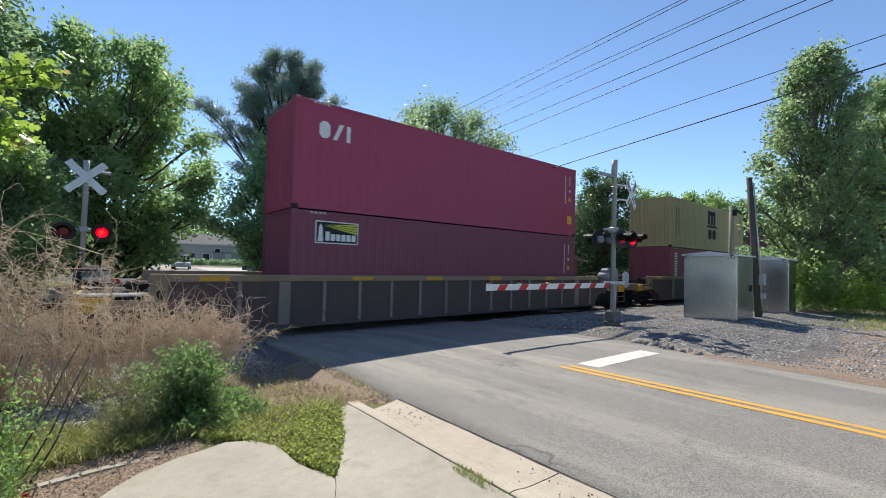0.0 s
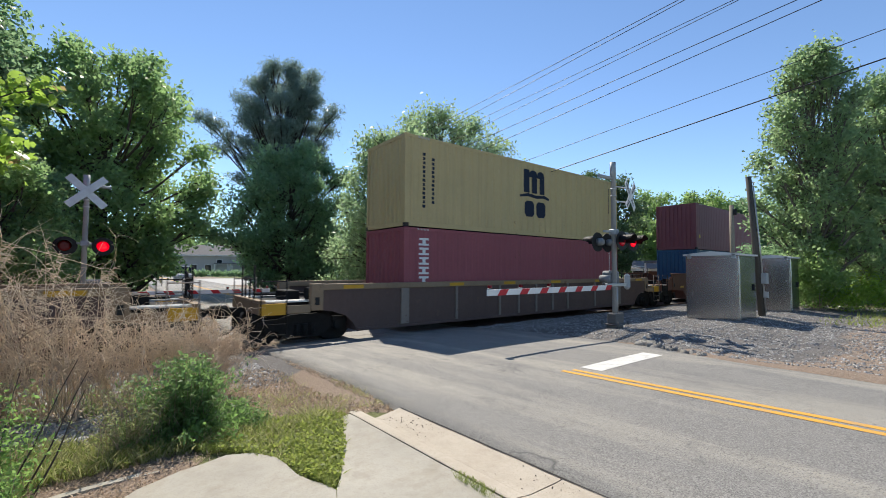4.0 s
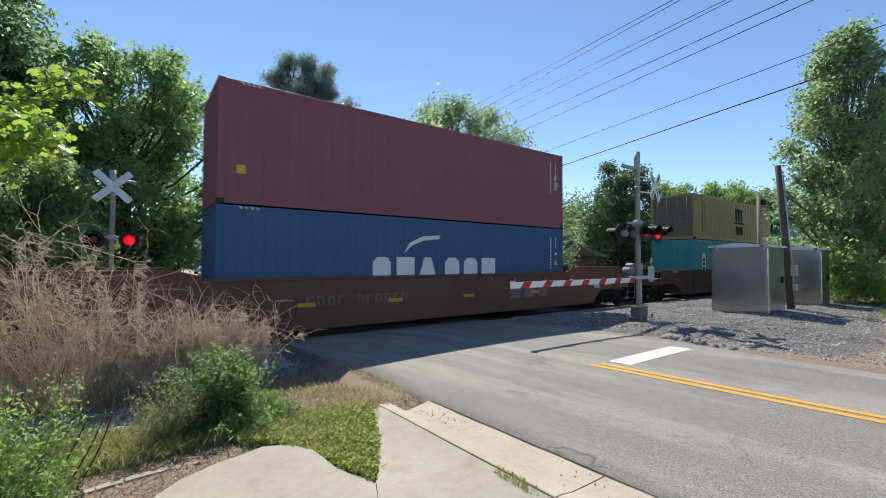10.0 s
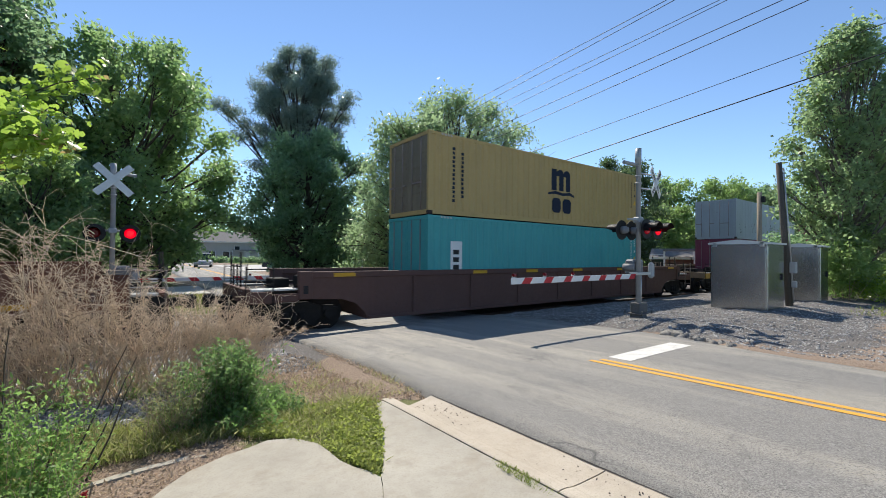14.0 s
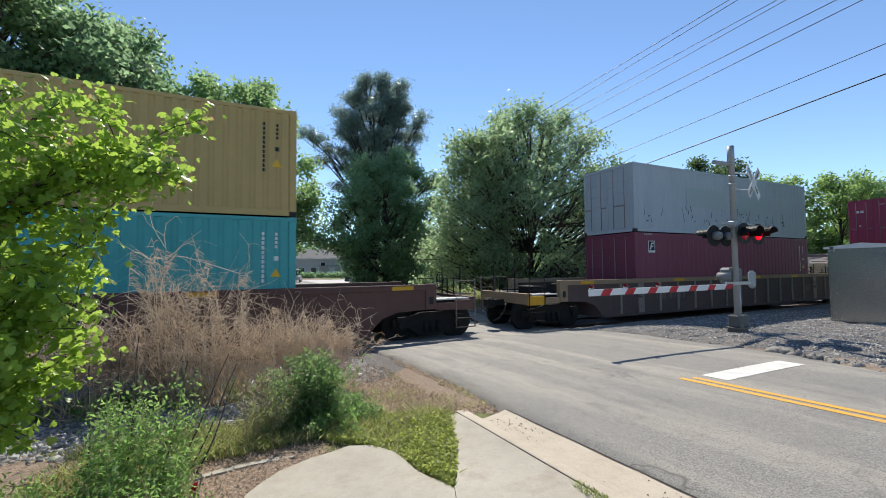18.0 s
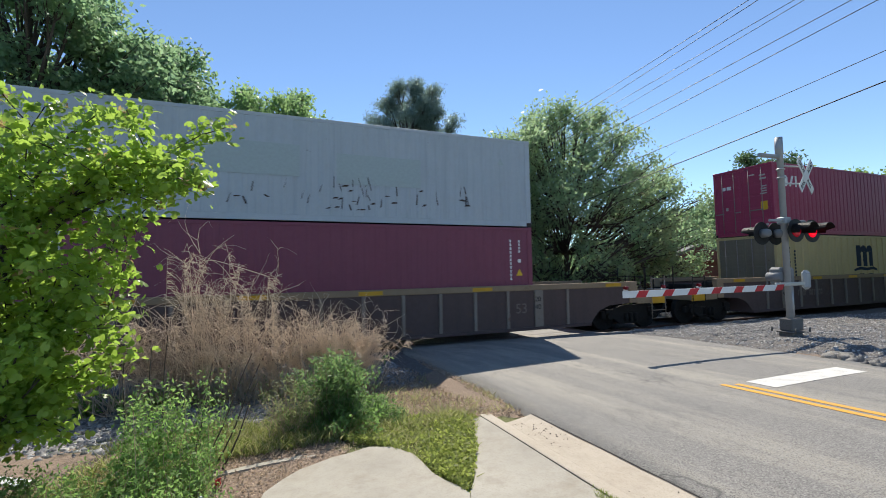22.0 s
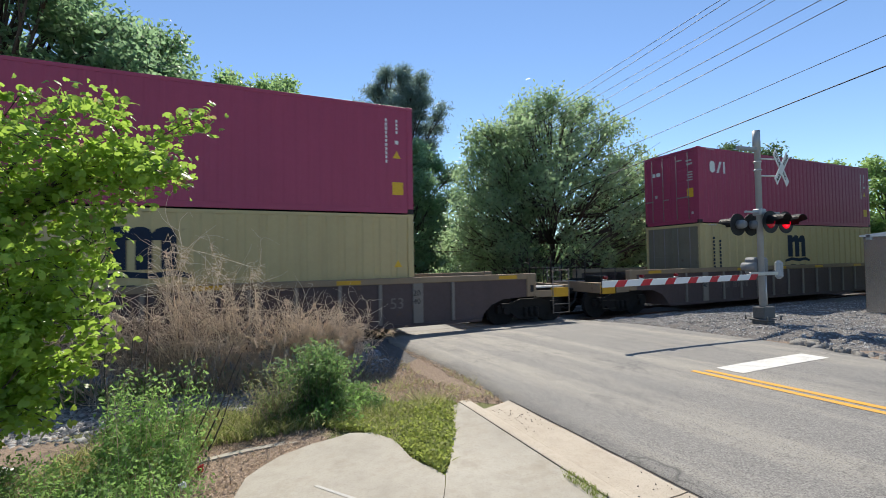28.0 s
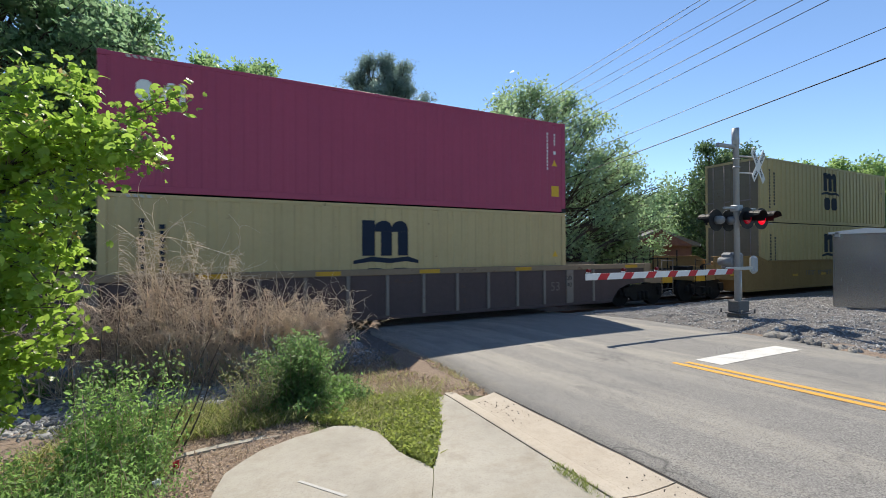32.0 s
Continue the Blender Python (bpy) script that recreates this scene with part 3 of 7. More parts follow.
# ---- rails, sleepers and crossing panels ----
RUST_RAIL = painted("rusty_rail", (0.1, 0.06, 0.045), 0.6, metal=0.5, wear=0.5)
track = thing("railway_track", "steel rails on wooden sleepers in grey ballast", "railway track", kind="structure")
for s in (-1, 1):
    yc = TRACK_Y + s * 0.7525
    pr = [(-0.07, 0), (0.07, 0), (0.07, 0.02), (0.012, 0.045), (0.012, 0.12), (0.036, 0.135), (0.036, 0.168), (-0.036, 0.168), (-0.036, 0.135), (-0.012, 0.12), (-0.012, 0.045), (-0.07, 0.02)]
    bm = bmesh.new()
    a = [bm.verts.new((-160, yc + y, RAIL - 0.168 + z)) for y, z in pr]
    b_ = [bm.verts.new((260, yc + y, RAIL - 0.168 + z)) for y, z in pr]
    for k in range(len(pr)):
        bm.faces.new((a[k - 1], a[k], b_[k], b_[k - 1]))
    bmesh.ops.recalc_face_normals(bm, faces=bm.faces[:])
    part("rail", bm, RUST_RAIL, track)
SLEEPER_M = mesh_of("sleeper", bx(bmesh.new(), (-0.115, -1.3, -0.12), (0.115, 1.3, 0.02), 0.01), stony("old_sleeper", (0.07, 0.05, 0.04), (0.12, 0.09, 0.07), (0.05, 0.04, 0.03), 0.9, 20))
for k in range(70):
    x = -12 + k * 0.54
    if 2.4 < x < 9.5:
        continue
    sl = new("sleeper", SLEEPER_M)
    sl.parent = track
    sl.matrix_basis = pose(x, TRACK_Y, RAIL - 0.175, 0, 0, rng.uniform(-1, 1))
PANEL = stony("crossing_concrete", (0.3, 0.29, 0.27), (0.38, 0.365, 0.335), (0.22, 0.215, 0.2), 0.85, 50)
crossing = thing("crossing_panels", "grey concrete panels between and beside the rails", "level crossing", kind="structure")
for k in range(3):
    x0 = 2.95 + k * 2.08
    for y0, y1 in ((TRACK_Y - 0.68, TRACK_Y + 0.68), (TRACK_Y - 1.45, TRACK_Y - 0.83), (TRACK_Y + 0.83, TRACK_Y + 1.45)):
        part("crossing_panel", bx(bmesh.new(), (x0, y0, RAIL - 0.16), (x0 + 2.05, y1, RAIL + 0.035), 0.015), PANEL, crossing)
# ---- the train ----
BOX_L, BOX_W = 12.192, 2.438


def corrugated(bm, x0, x1, z0, z1, y, depth, pitch, side=-1):
    """A trapezoid-ribbed steel wall along x; the ribs stand out towards side."""
    n = max(1, round((x1 - x0) / pitch))
    p = (x1 - x0) / n
    prof = []
    for k in range(n):
        a = x0 + k * p
        prof += [(a, 0.0), (a + 0.26 * p, 0.0), (a + 0.36 * p, 1.0), (a + 0.9 * p, 1.0)]
    prof.append((x1, 0.0))
    lo = [bm.verts.new((x, y + side * depth * f, z0)) for x, f in prof]
    hi = [bm.verts.new((x, y + side * depth * f, z1)) for x, f in prof]
    for k in range(len(prof) - 1):
        q = (lo[k], lo[k + 1], hi[k + 1], hi[k])
        bm.faces.new(q if side < 0 else q[::-1])
    return bm


def spun(bm, angle, about=(0, 0, 0)):
    bmesh.ops.rotate(bm, verts=bm.verts[:], cent=about, matrix=Matrix.Rotation(radians(angle), 3, "Z"))
    return bm


LOCK_ROD = painted("dull_lock_rod", (0.3, 0.25, 0.24), 0.6, metal=0.2, wear=0.5, rust=0.4)


def container(label, paint, h=2.896, pitch=0.28, rib=0.02, door_end="left", door_paint=None, marks=None):
    """A 40-foot box with its origin at the middle of its floor."""
    ob = thing("shipping_container", label, "container", group="containers of the train")
    hl, hw = BOX_L / 2, BOX_W / 2
    zb, zt = 0.16, h - 0.10
    for sgn, name in ((-1, "side_wall"), (1, "side_wall")):
        bm = corrugated(bmesh.new(), -hl + 0.16, hl - 0.16, zb, zt, sgn * (hw - 0.004 - rib), rib, pitch, sgn)
        part(name, bm, paint, ob)
    # frame: rails, posts and castings
    for sgn in (-1, 1):
        part("top_side_rail", bx(bmesh.new(), (-hl + 0.16, sgn * hw - 0.06 * (sgn > 0), zt), (hl - 0.16, sgn * hw + 0.06 * (sgn < 0), h - 0.012), 0.006), paint, ob)
        part("bottom_side_rail", bx(bmesh.new(), (-hl + 0.16, sgn * hw - 0.06 * (sgn > 0), 0.012), (hl - 0.16, sgn * hw + 0.06 * (sgn < 0), zb), 0.006), paint, ob)
        for e in (-1, 1):
            x0, x1 = sorted((e * hl, e * (hl - 0.16)))
            y0, y1 = sorted((sgn * hw, sgn * (hw - 0.1)))
            part("corner_post", bx(bmesh.new(), (x0, y0, 0.118), (x1, y1, h - 0.118), 0.008), paint, ob)
            for z in (0, h - 0.118):
                bm = bx(bmesh.new(), (x0 - 0.003, y0 - 0.003, z), (x1 + 0.003, y1 + 0.003, z + 0.118), 0.006)
                part("corner_casting", bm, DARKTRIM if z == 0 else paint, ob)
    bm = bmesh.new()
    corrugated(bm, -hl + 0.16, hl - 0.16, -hw + 0.06, hw - 0.06, 0, 0.02, 0.42, -1)
    bmesh.ops.rotate(bm, verts=bm.verts[:], cent=(0, 0, 0), matrix=Matrix.Rotation(radians(90), 3, "X"))
    bmesh.ops.translate(bm, verts=bm.verts[:], vec=(0, 0, h - 0.03))
    bmesh.ops.reverse_faces(bm, faces=bm.faces[:])
    part("roof", bm, paint, ob)
    part("floor_frame", bx(bmesh.new(), (-hl + 0.16, -hw + 0.06, 0.03), (hl - 0.16, hw - 0.06, 0.15)), DARKTRIM, ob)
    for e in (-1, 1):
        part("end_header", bx(bmesh.new(), (e * hl - 0.07 * (e > 0), -hw + 0.1, h - 0.12), (e * hl + 0.07 * (e < 0), hw - 0.1, h - 0.012)), paint, ob)
        part("end_sill", bx(bmesh.new(), (e * hl - 0.07 * (e > 0), -hw + 0.1, 0.012), (e * hl + 0.07 * (e < 0), hw - 0.1, 0.15)), paint, ob)
    # blind end
    de = -1 if door_end == "left" else 1
    bm = corrugated(bmesh.new(), -hw + 0.1, hw - 0.1, 0.15, h - 0.12, 0, 0.04, 0.24, -1)
    spun(bm, -90 if de > 0 else 90)
    bmesh.ops.translate(bm, verts=bm.verts[:], vec=(-de * (hl - 0.05), 0, 0))
    part("end_wall", bm, paint, ob)
    # door end: two leaves with raised panels, lock rods, handles and hinges
    dp = door_paint or paint
    for s in (-1, 1):
        y0, y1 = (-hw + 0.105, -0.006) if s < 0 else (0.006, hw - 0.105)
        bm = bx(bmesh.new(), (min(de * (hl - 0.06), de * (hl - 0.02)), y0, 0.155), (max(de * (hl - 0.06), de * (hl - 0.02)), y1, h - 0.125), 0.005)
        n = 5
        for k in range(n):
            z0 = 0.26 + k * (h - 0.5) / n
            bx(bm, (min(de * (hl - 0.03), de * (hl - 0.008)), y0 + 0.09, z0), (max(de * (hl - 0.03), de * (hl - 0.008)), y1 - 0.09, z0 + (h - 0.5) / n - 0.09), 0.005)
        leaf = part("door", bm, dp, ob)
        for f in (0.28, 0.74):
            y = y0 + (y1 - y0) * f
            rod = part("lock_rod", tube(bmesh.new(), [(de * (hl + 0.012), y, 0.16), (de * (hl + 0.012), y, h - 0.13)], 0.015, 6), LOCK_ROD, leaf)
            bm = bx(bmesh.new(), (min(de * hl, de * (hl + 0.035)), y - 0.03, 1.0), (max(de * hl, de * (hl + 0.035)), y + 0.28 * -s * (1 if f > 0.5 else -1) * -1 + 0.03, 1.045))
            part("handle", bm, LOCK_ROD, leaf)
    if marks:
        marks(ob, h)
    return ob


SIDE = -BOX_W / 2 - 0.001


def mark(ob, name, outlines, material, label=""):
    bm = bmesh.new()
    for o in outlines:
        plate(bm, o, SIDE)
    return part(name, bm, material, ob, label)


def at(outline, x, z, k=1.0):
    return [(x + a * k, z + b * k) for a, b in outline]


def id_marks(ob, h, material=WHITE, square=True, col=True):
    """Rows of small characters near the far end, too small to read, and a warning sticker."""
    x, bars = BOX_L / 2 - 0.76, []
    for k in range(11):
        bars.append(rect(x, h - 0.45 - k * 0.11, x + 0.05, h - 0.37 - k * 0.11))
    for k in range(4):
        bars.append(rect(x + 0.29, h - 0.45 - k * 0.1, x + 0.34, h - 0.38 - k * 0.1))
    bars.append(rect(x + 0.27, h - 1.04, x + 0.36, h - 0.94))
    if col:
        tagged(mark(ob, "code_bars", bars, material), kind="stuff")
    mark(ob, "warning_triangle", [[(x + 0.2, h - 1.42), (x + 0.42, h - 1.42), (x + 0.31, h - 1.22)]], YELLOWMARK)
    if square:
        mark(ob, "sticker", [rect(x + 0.18, h - 2.4, x + 0.48, h - 2.06)], YELLOWMARK, "yellow square sticker")
    ticks = [[(-5.6 + k * 0.12, h - 0.09), (-5.53 + k * 0.12, h - 0.09), (-5.56 + k * 0.12, h - 0.03), (-5.63 + k * 0.12, h - 0.03)] for k in range(4)]
    for o in ticks:
        mark(ob, "edge_tick", [o], OFFWHITE)


def clipped(w, h, c=0.09):
    """A plain solid block with clipped corners."""
    return [(c, 0), (w - c, 0), (w, c), (w, h - c), (w - c, h), (c, h), (0, h - c), (0, c)]


def trio_logo(ob, h, left=-5.45, big=1.0):
    z, s = h - 0.96, 0.45 * big
    mark(ob, "logo", [at(clipped(0.3, s), left, z), at([(0.38, 0), (0.5, 0), (0.69, s), (0.57, s)], left, z),
                      at(rect(0.78, 0, 0.89, s), left, z)], WHITE, "white geometric logo shapes")


def arch_logo(ob, h, x, z, k=1.0, blocks=True, material=NAVY):
    """Two plain arches over a wavy bar, with blocks below."""
    legs = [rect(0.0, 0.12, 0.27, 0.85), rect(0.4, 0.12, 0.64, 0.62), rect(0.77, 0.12, 1.0, 0.62)]
    heads = [[(0.271, 0.62), (0.64, 0.621), (0.64, 0.72), (0.6, 0.81), (0.52, 0.85), (0.42, 0.85), (0.33, 0.81), (0.271, 0.76)],
             [(0.641, 0.621), (1.0, 0.621), (1.0, 0.7), (0.96, 0.8), (0.88, 0.85), (0.78, 0.85), (0.69, 0.81), (0.641, 0.74)]]
    wave = [(-0.18, 0.02), (0.2, 0.1), (0.6, 0.06), (1.0, 0.1), (1.24, 0.02), (1.24, -0.05), (0.95, 0.0), (0.6, -0.04), (0.2, 0.0), (-0.18, -0.05)]
    shapes = legs + heads + [wave]
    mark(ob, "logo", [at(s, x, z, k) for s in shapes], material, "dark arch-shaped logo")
    if blocks:
        for dx in (0.04, 0.6):
            mark(ob, "logo_block", [at(clipped(0.45, 0.5), x + dx * k, z - 0.64 * k, k)], material)


def letter_columns(ob, h, x, material=NAVY, n=13, m=11, top=0.62, w=0.11, gap=0.36):
    """Two upright columns of plain bars in place of a name."""
    def col(x0, z0, count, step):
        return [rect(x0 + 0.01 * (k % 3), z0 - k * step, x0 + w - 0.012 * (k % 2), z0 - k * step + step * 0.68) for k in range(count)]
    for o in col(x, h - top, n, 0.138) + col(x + gap, h - top - 0.12, m, 0.138):
        mark(ob, "name_bar", [o], material)


def door_marks(ob, h):
    """Small white panels of characters and a sticker on the near door leaf, and a blocky logo on the far one."""
    x = -BOX_L / 2 - 0.006
    for y0, y1, z0, z1, m in ((0.45, 0.62, h - 0.85, h - 0.7, WHITE), (0.68, 0.8, h - 0.85, h - 0.7, WHITE), (-0.55, -0.32, h - 0.42, h - 0.37, OFFWHITE), (-0.95, -0.72, h - 0.5, h - 0.44, OFFWHITE), (-0.98, -0.74, h - 0.64, h - 0.57, OFFWHITE),
                              (-0.98, -0.8, h - 0.95, h - 0.9, OFFWHITE), (-0.98, -0.76, h - 1.05, h - 1.0, OFFWHITE), (-0.98, -0.78, h - 1.15, h - 1.1, OFFWHITE), (-0.98, -0.74, h - 1.25, h - 1.2, OFFWHITE), (-0.99, -0.74, h - 1.9, h - 1.55, YELLOWMARK),
                              (0.6, 0.7, h - 1.75, h - 1.62, OFFWHITE), (-0.98, -0.9, h - 2.55, h - 2.46, OFFWHITE)):
        part("door_mark", bx(bmesh.new(), (x, y0, z0), (x + 0.012, y1, z1)), m, ob)


def marks_trio_doors(ob, h):
    marks_trio(ob, h)
    door_marks(ob, h)


def marks_trio(ob, h):
    trio_logo(ob, h)
    id_marks(ob, h)


def marks_sign(ob, h):
    x, z = -5.46, h - 0.86
    mark(ob, "sign_border", [rect(x, z, x + 1.24, z + 0.6)], WHITE, "white-edged black sign with lime rays")
    part("sign_panel", plate(bmesh.new(), rect(x + 0.03, z + 0.03, x + 1.21, z + 0.57), SIDE - 0.004), BLACKMARK, ob)
    for k in range(4):
        part("sign_ray", plate(bmesh.new(), [(x + 0.26, z + 0.5 - 0.012 * k), (x + 1.2, z + 0.56 - k * 0.075), (x + 1.2, z + 0.5 - k * 0.075)], SIDE - 0.008), LIMEMARK, ob)
    part("sign_tower", plate(bmesh.new(), [(x + 0.07, z + 0.05), (x + 0.22, z + 0.05), (x + 0.19, z + 0.45), (x + 0.145, z + 0.52), (x + 0.1, z + 0.45)], SIDE - 0.008), WHITE, ob)
    for k in range(6):
        part("sign_bar", plate(bmesh.new(), rect(x + 0.28 + k * 0.152, z + 0.08, x + 0.4 + k * 0.152, z + (0.32 if k == 0 else 0.26)), SIDE - 0.008), WHITE, ob)
    id_marks(ob, h, square=False)


def marks_arch_high(ob, h):
    arch_logo(ob, h, -0.66, h - 1.36, 1.24)
    letter_columns(ob, h, -5.44)
    id_marks(ob, h, NAVY, square=False)


def marks_arch_low(ob, h):
    arch_logo(ob, h, -0.66, h - 1.5, 1.26, blocks=True)
    letter_columns(ob, h, -5.4)
    id_marks(ob, h, NAVY, square=False, col=False)


def marks_slabs(ob, h):
    x = -5.56
    for k in range(6):
        z = h - 0.56 - k * 0.3
        mark(ob, "name_block", [rect(x, z, x + 0.39, z + 0.06), [(x + 0.14, z + 0.061), (x + 0.26, z + 0.061), (x + 0.26, z + 0.169), (x + 0.14, z + 0.169)], rect(x + 0.02, z + 0.17, x + 0.38, z + 0.235)], WHITE, "white slab shape")
    id_marks(ob, h, square=False)


def marks_arch_d(ob, h):
    arch_logo(ob, h, -0.34, h - 1.42, 1.14)
    letter_columns(ob, h, -5.18, top=0.5)
    id_marks(ob, h, NAVY, square=False)


def marks_plain_maroon(ob, h):
    mark(ob, "sticker", [rect(-5.69, h - 2.18, -5.5, h - 1.98)], YELLOWMARK, "yellow square sticker")
    x = BOX_L / 2 - 0.5
    mark(ob, "sticker", [rect(x, h - 0.93, x + 0.14, h - 0.8)], YELLOWMARK, "small orange sticker")
    mark(ob, "code_square", [rect(x, h - 1.3, x + 0.17, h - 1.1)], OFFWHITE, "pale square code sticker")
    id_marks(ob, h, square=False)


def marks_blue(ob, h):
    x0 = -2.2
    for k in range(6):
        x = x0 + (k % 3) * 0.76 + (k > 2) * 2.5
        z = h - 1.8
        shape = (clipped(0.56, 0.62, 0.14), rect(0, 0, 0.6, 0.62), [(0, 0), (0.64, 0), (0.44, 0.62), (0.2, 0.62)])[(0, 1, 2, 0, 0, 1)[k]]
        mark(ob, "logo_block", [at(shape, x, z, 1.02)], WHITE, "white block shape")
    sw = [(-1.2, h - 1.07), (-0.95, h - 0.84), (-0.5, h - 0.66), (0.08, h - 0.6), (0.1, h - 0.48), (-0.55, h - 0.54), (-1.0, h - 0.74)]
    mark(ob, "swoosh", [sw], WHITE, "white curved swoosh")
    id_marks(ob, h, square=False)


def marks_teal(ob, h):
    mark(ob, "name_panel", [rect(-5.22, h - 2.4, -4.76, h - 0.8)], WHITE, "white upright name panel with dark bars")
    for k in range(7):
        z = h - 1.02 - k * 0.24
        part("name_bar", plate(bmesh.new(), rect(-5.12, z - 0.2, -4.88, z - 0.05), SIDE - 0.004), BLACKMARK, ob)
    id_marks(ob, h, square=False)


def marks_grey(ob, h):
    mark(ob, "old_panel", [rect(-3.07, h - 1.5, -0.45, h - 0.72), rect(0.43, h - 1.62, 2.65, h - 0.85)], FADEGREY)
    r = random.Random(5)
    rusty = painted("rust_patch", (0.06, 0.04, 0.034), 0.8)
    for k in range(64):
        x = r.uniform(-5.7, 4.2) if k > 16 else r.gauss(1.0, 0.4)
        z = r.uniform(0.3, 0.9) if k > 16 else r.uniform(0.3, 1.05)
        w, hh = (r.uniform(0.012, 0.04), r.uniform(0.12, 0.34)) if k % 3 else (r.uniform(0.06, 0.18), r.uniform(0.03, 0.07))
        d = r.uniform(-0.08, 0.08)
        mark(ob, "rust_spot", [[(x, z), (x + w, z + 0.012), (x + w * 0.8 + d, z + hh), (x + w * 0.1 + d, z + hh * 0.85)]], rusty)
    x = BOX_L / 2 - 1.1
    mark(ob, "warning_triangle", [[(x, h - 0.8), (x + 0.22, h - 0.8), (x + 0.11, h - 0.6)]], FADEGREY)


def marks_badge(ob, h):
    x, z = -5.39, h - 0.75
    mark(ob, "badge_border", [rect(x, z, x + 0.36, z + 0.44)], WHITE, "white-edged dark square badge")
    bm = plate(bmesh.new(), rect(x + 0.025, z + 0.08, x + 0.335, z + 0.415), SIDE - 0.004)
    part("badge_panel", bm, NAVY, ob)
    bm = bmesh.new()
    plate(bm, [(x + 0.07, z + 0.11), (x + 0.14, z + 0.11), (x + 0.17, z + 0.29), (x + 0.3, z + 0.34), (x + 0.3, z + 0.38), (x + 0.14, z + 0.36)], SIDE - 0.008)
    plate(bm, [(x + 0.16, z + 0.19), (x + 0.28, z + 0.24), (x + 0.28, z + 0.275), (x + 0.17, z + 0.245)], SIDE - 0.008)
    part("badge_wing", bm, WHITE, ob)
    id_marks(ob, h, square=False)


# name, left end at the start, upper box and lower box
HC, STD = 2.896, 2.591
LOADS = [
    (3.48, ("maroon container with white logo shapes, riding on top", MAROON, HC, 0.28, marks_trio, "right"), ("dark wine-red container with a black and lime sign, in the well", WINE, HC, 0.28, marks_sign, "right")),
    (24.93, ("dull yellow container with navy arch logo, riding on top", YELLOW, HC, 0.36, marks_arch_high, "right"), ("faded maroon container with upright white slab shapes", MAROON_B, HC, 0.28, marks_slabs, "right")),
    (46.40, ("brownish maroon container with a small yellow sticker", BROWNRED, HC, 0.28, marks_plain_maroon, "right"), ("dark blue container with white block shapes and swoosh", BLUE, HC, 0.3, marks_blue, "right")),
    (70.15, ("tan container with navy arch logo, doors in front", TAN, STD, 0.28, marks_arch_d, "left"), ("teal container with a white upright name panel", TEAL, HC, 0.3, marks_teal, "left")),
    (94.10, ("pale grey container with rust spots, riding on top", GREY, STD, 0.28, marks_grey, "left"), ("wine-red container with a dark square badge", WINE, HC, 0.28, marks_badge, "left")),
    (117.60, ("crimson container with white logo shapes, doors in front", MAROON, HC, 0.28, marks_trio_doors, "left"), ("dull yellow container with a large navy arch logo", YELLOW, HC, 0.46, marks_arch_low, "left")),
    (141.15, ("crimson container with white logo shapes, doors in front", MAROON, HC, 0.28, marks_trio_doors, "left"), ("dull yellow container with a large navy arch logo", YELLOW, HC, 0.46, marks_arch_low, "left")),
    (164.40, ("dull yellow container with navy arch logo, riding on top", YELLOW, HC, 0.36, marks_arch_high, "left"), ("dull yellow container with navy arch logo, in the well", YELLOW, HC, 0.36, marks_arch_low, "left")),
    (187.60, ("maroon container behind the yellow ones, riding on top", MAROON, HC, 0.28, marks_trio, "left"), ("wine-red container behind the yellow ones, in the well", WINE, HC, 0.28, marks_plain_maroon, "left")),
]
MOVERS = []  # thing, x at the start, z
for left, upper, lower in LOADS:
    for spec, z in ((lower, RAIL + 0.38), (upper, RAIL + 0.38 + HC + 0.015)):
        label, paint, h, pitch, marks, doors = spec
        box_thing = container(label, paint, h, pitch, 0.026 if paint in (YELLOW, TAN, TEAL) else 0.011, doors, WORN_DOOR if paint in (YELLOW, TAN) else None, marks)
        MOVERS.append((box_thing, left + BOX_L / 2, z))


def letters(name, text, size, material, parent, x, y, z, label=""):
    """Raised writing that faces -y."""
    cu = bpy.data.curves.new(name, "FONT")
    cu.body, cu.size, cu.extrude = text, size, 0.002
    tmp = bpy.data.objects.new(name, cu)
    me = bpy.data.meshes.new_from_object(tmp)
    bpy.data.objects.remove(tmp)
    me.materials.append(material)
    ob = new(name, me)
    ob.parent = parent
    ob.matrix_basis = pose(x, y, z, 90)
    return tagged(ob, label) if label else ob


def wheelset_mesh():
    """Two flanged wheels on an axle along y, with a marked hub so that the turning shows."""
    bm = bmesh.new()
    for s in (-1, 1):
        y = s * 0.75
        tube(bm, [(0, y - 0.065, 0), (0, y + 0.065, 0)], 0.48, 28)
        tube(bm, [(0, y - s * 0.065 - 0.014, 0), (0, y - s * 0.065 + 0.014, 0)], 0.505, 28)
        tube(bm, [(0, y + s * 0.06, 0), (0, y + s * 0.11, 0)], 0.13, 14)
        for k in range(3):
            a = k * 2.0944
            bx(bm, (-0.03, y + s * 0.066 - 0.01, 0.2), (0.03, y + s * 0.066 + 0.01, 0.36), m=Matrix.Rotation(a, 4, "Y"))
    tube(bm, [(0, -0.98, 0), (0, 0.98, 0)], 0.09, 12)
    return mesh_of("wheelset", bm, SOOT)


WHEELSET = wheelset_mesh()


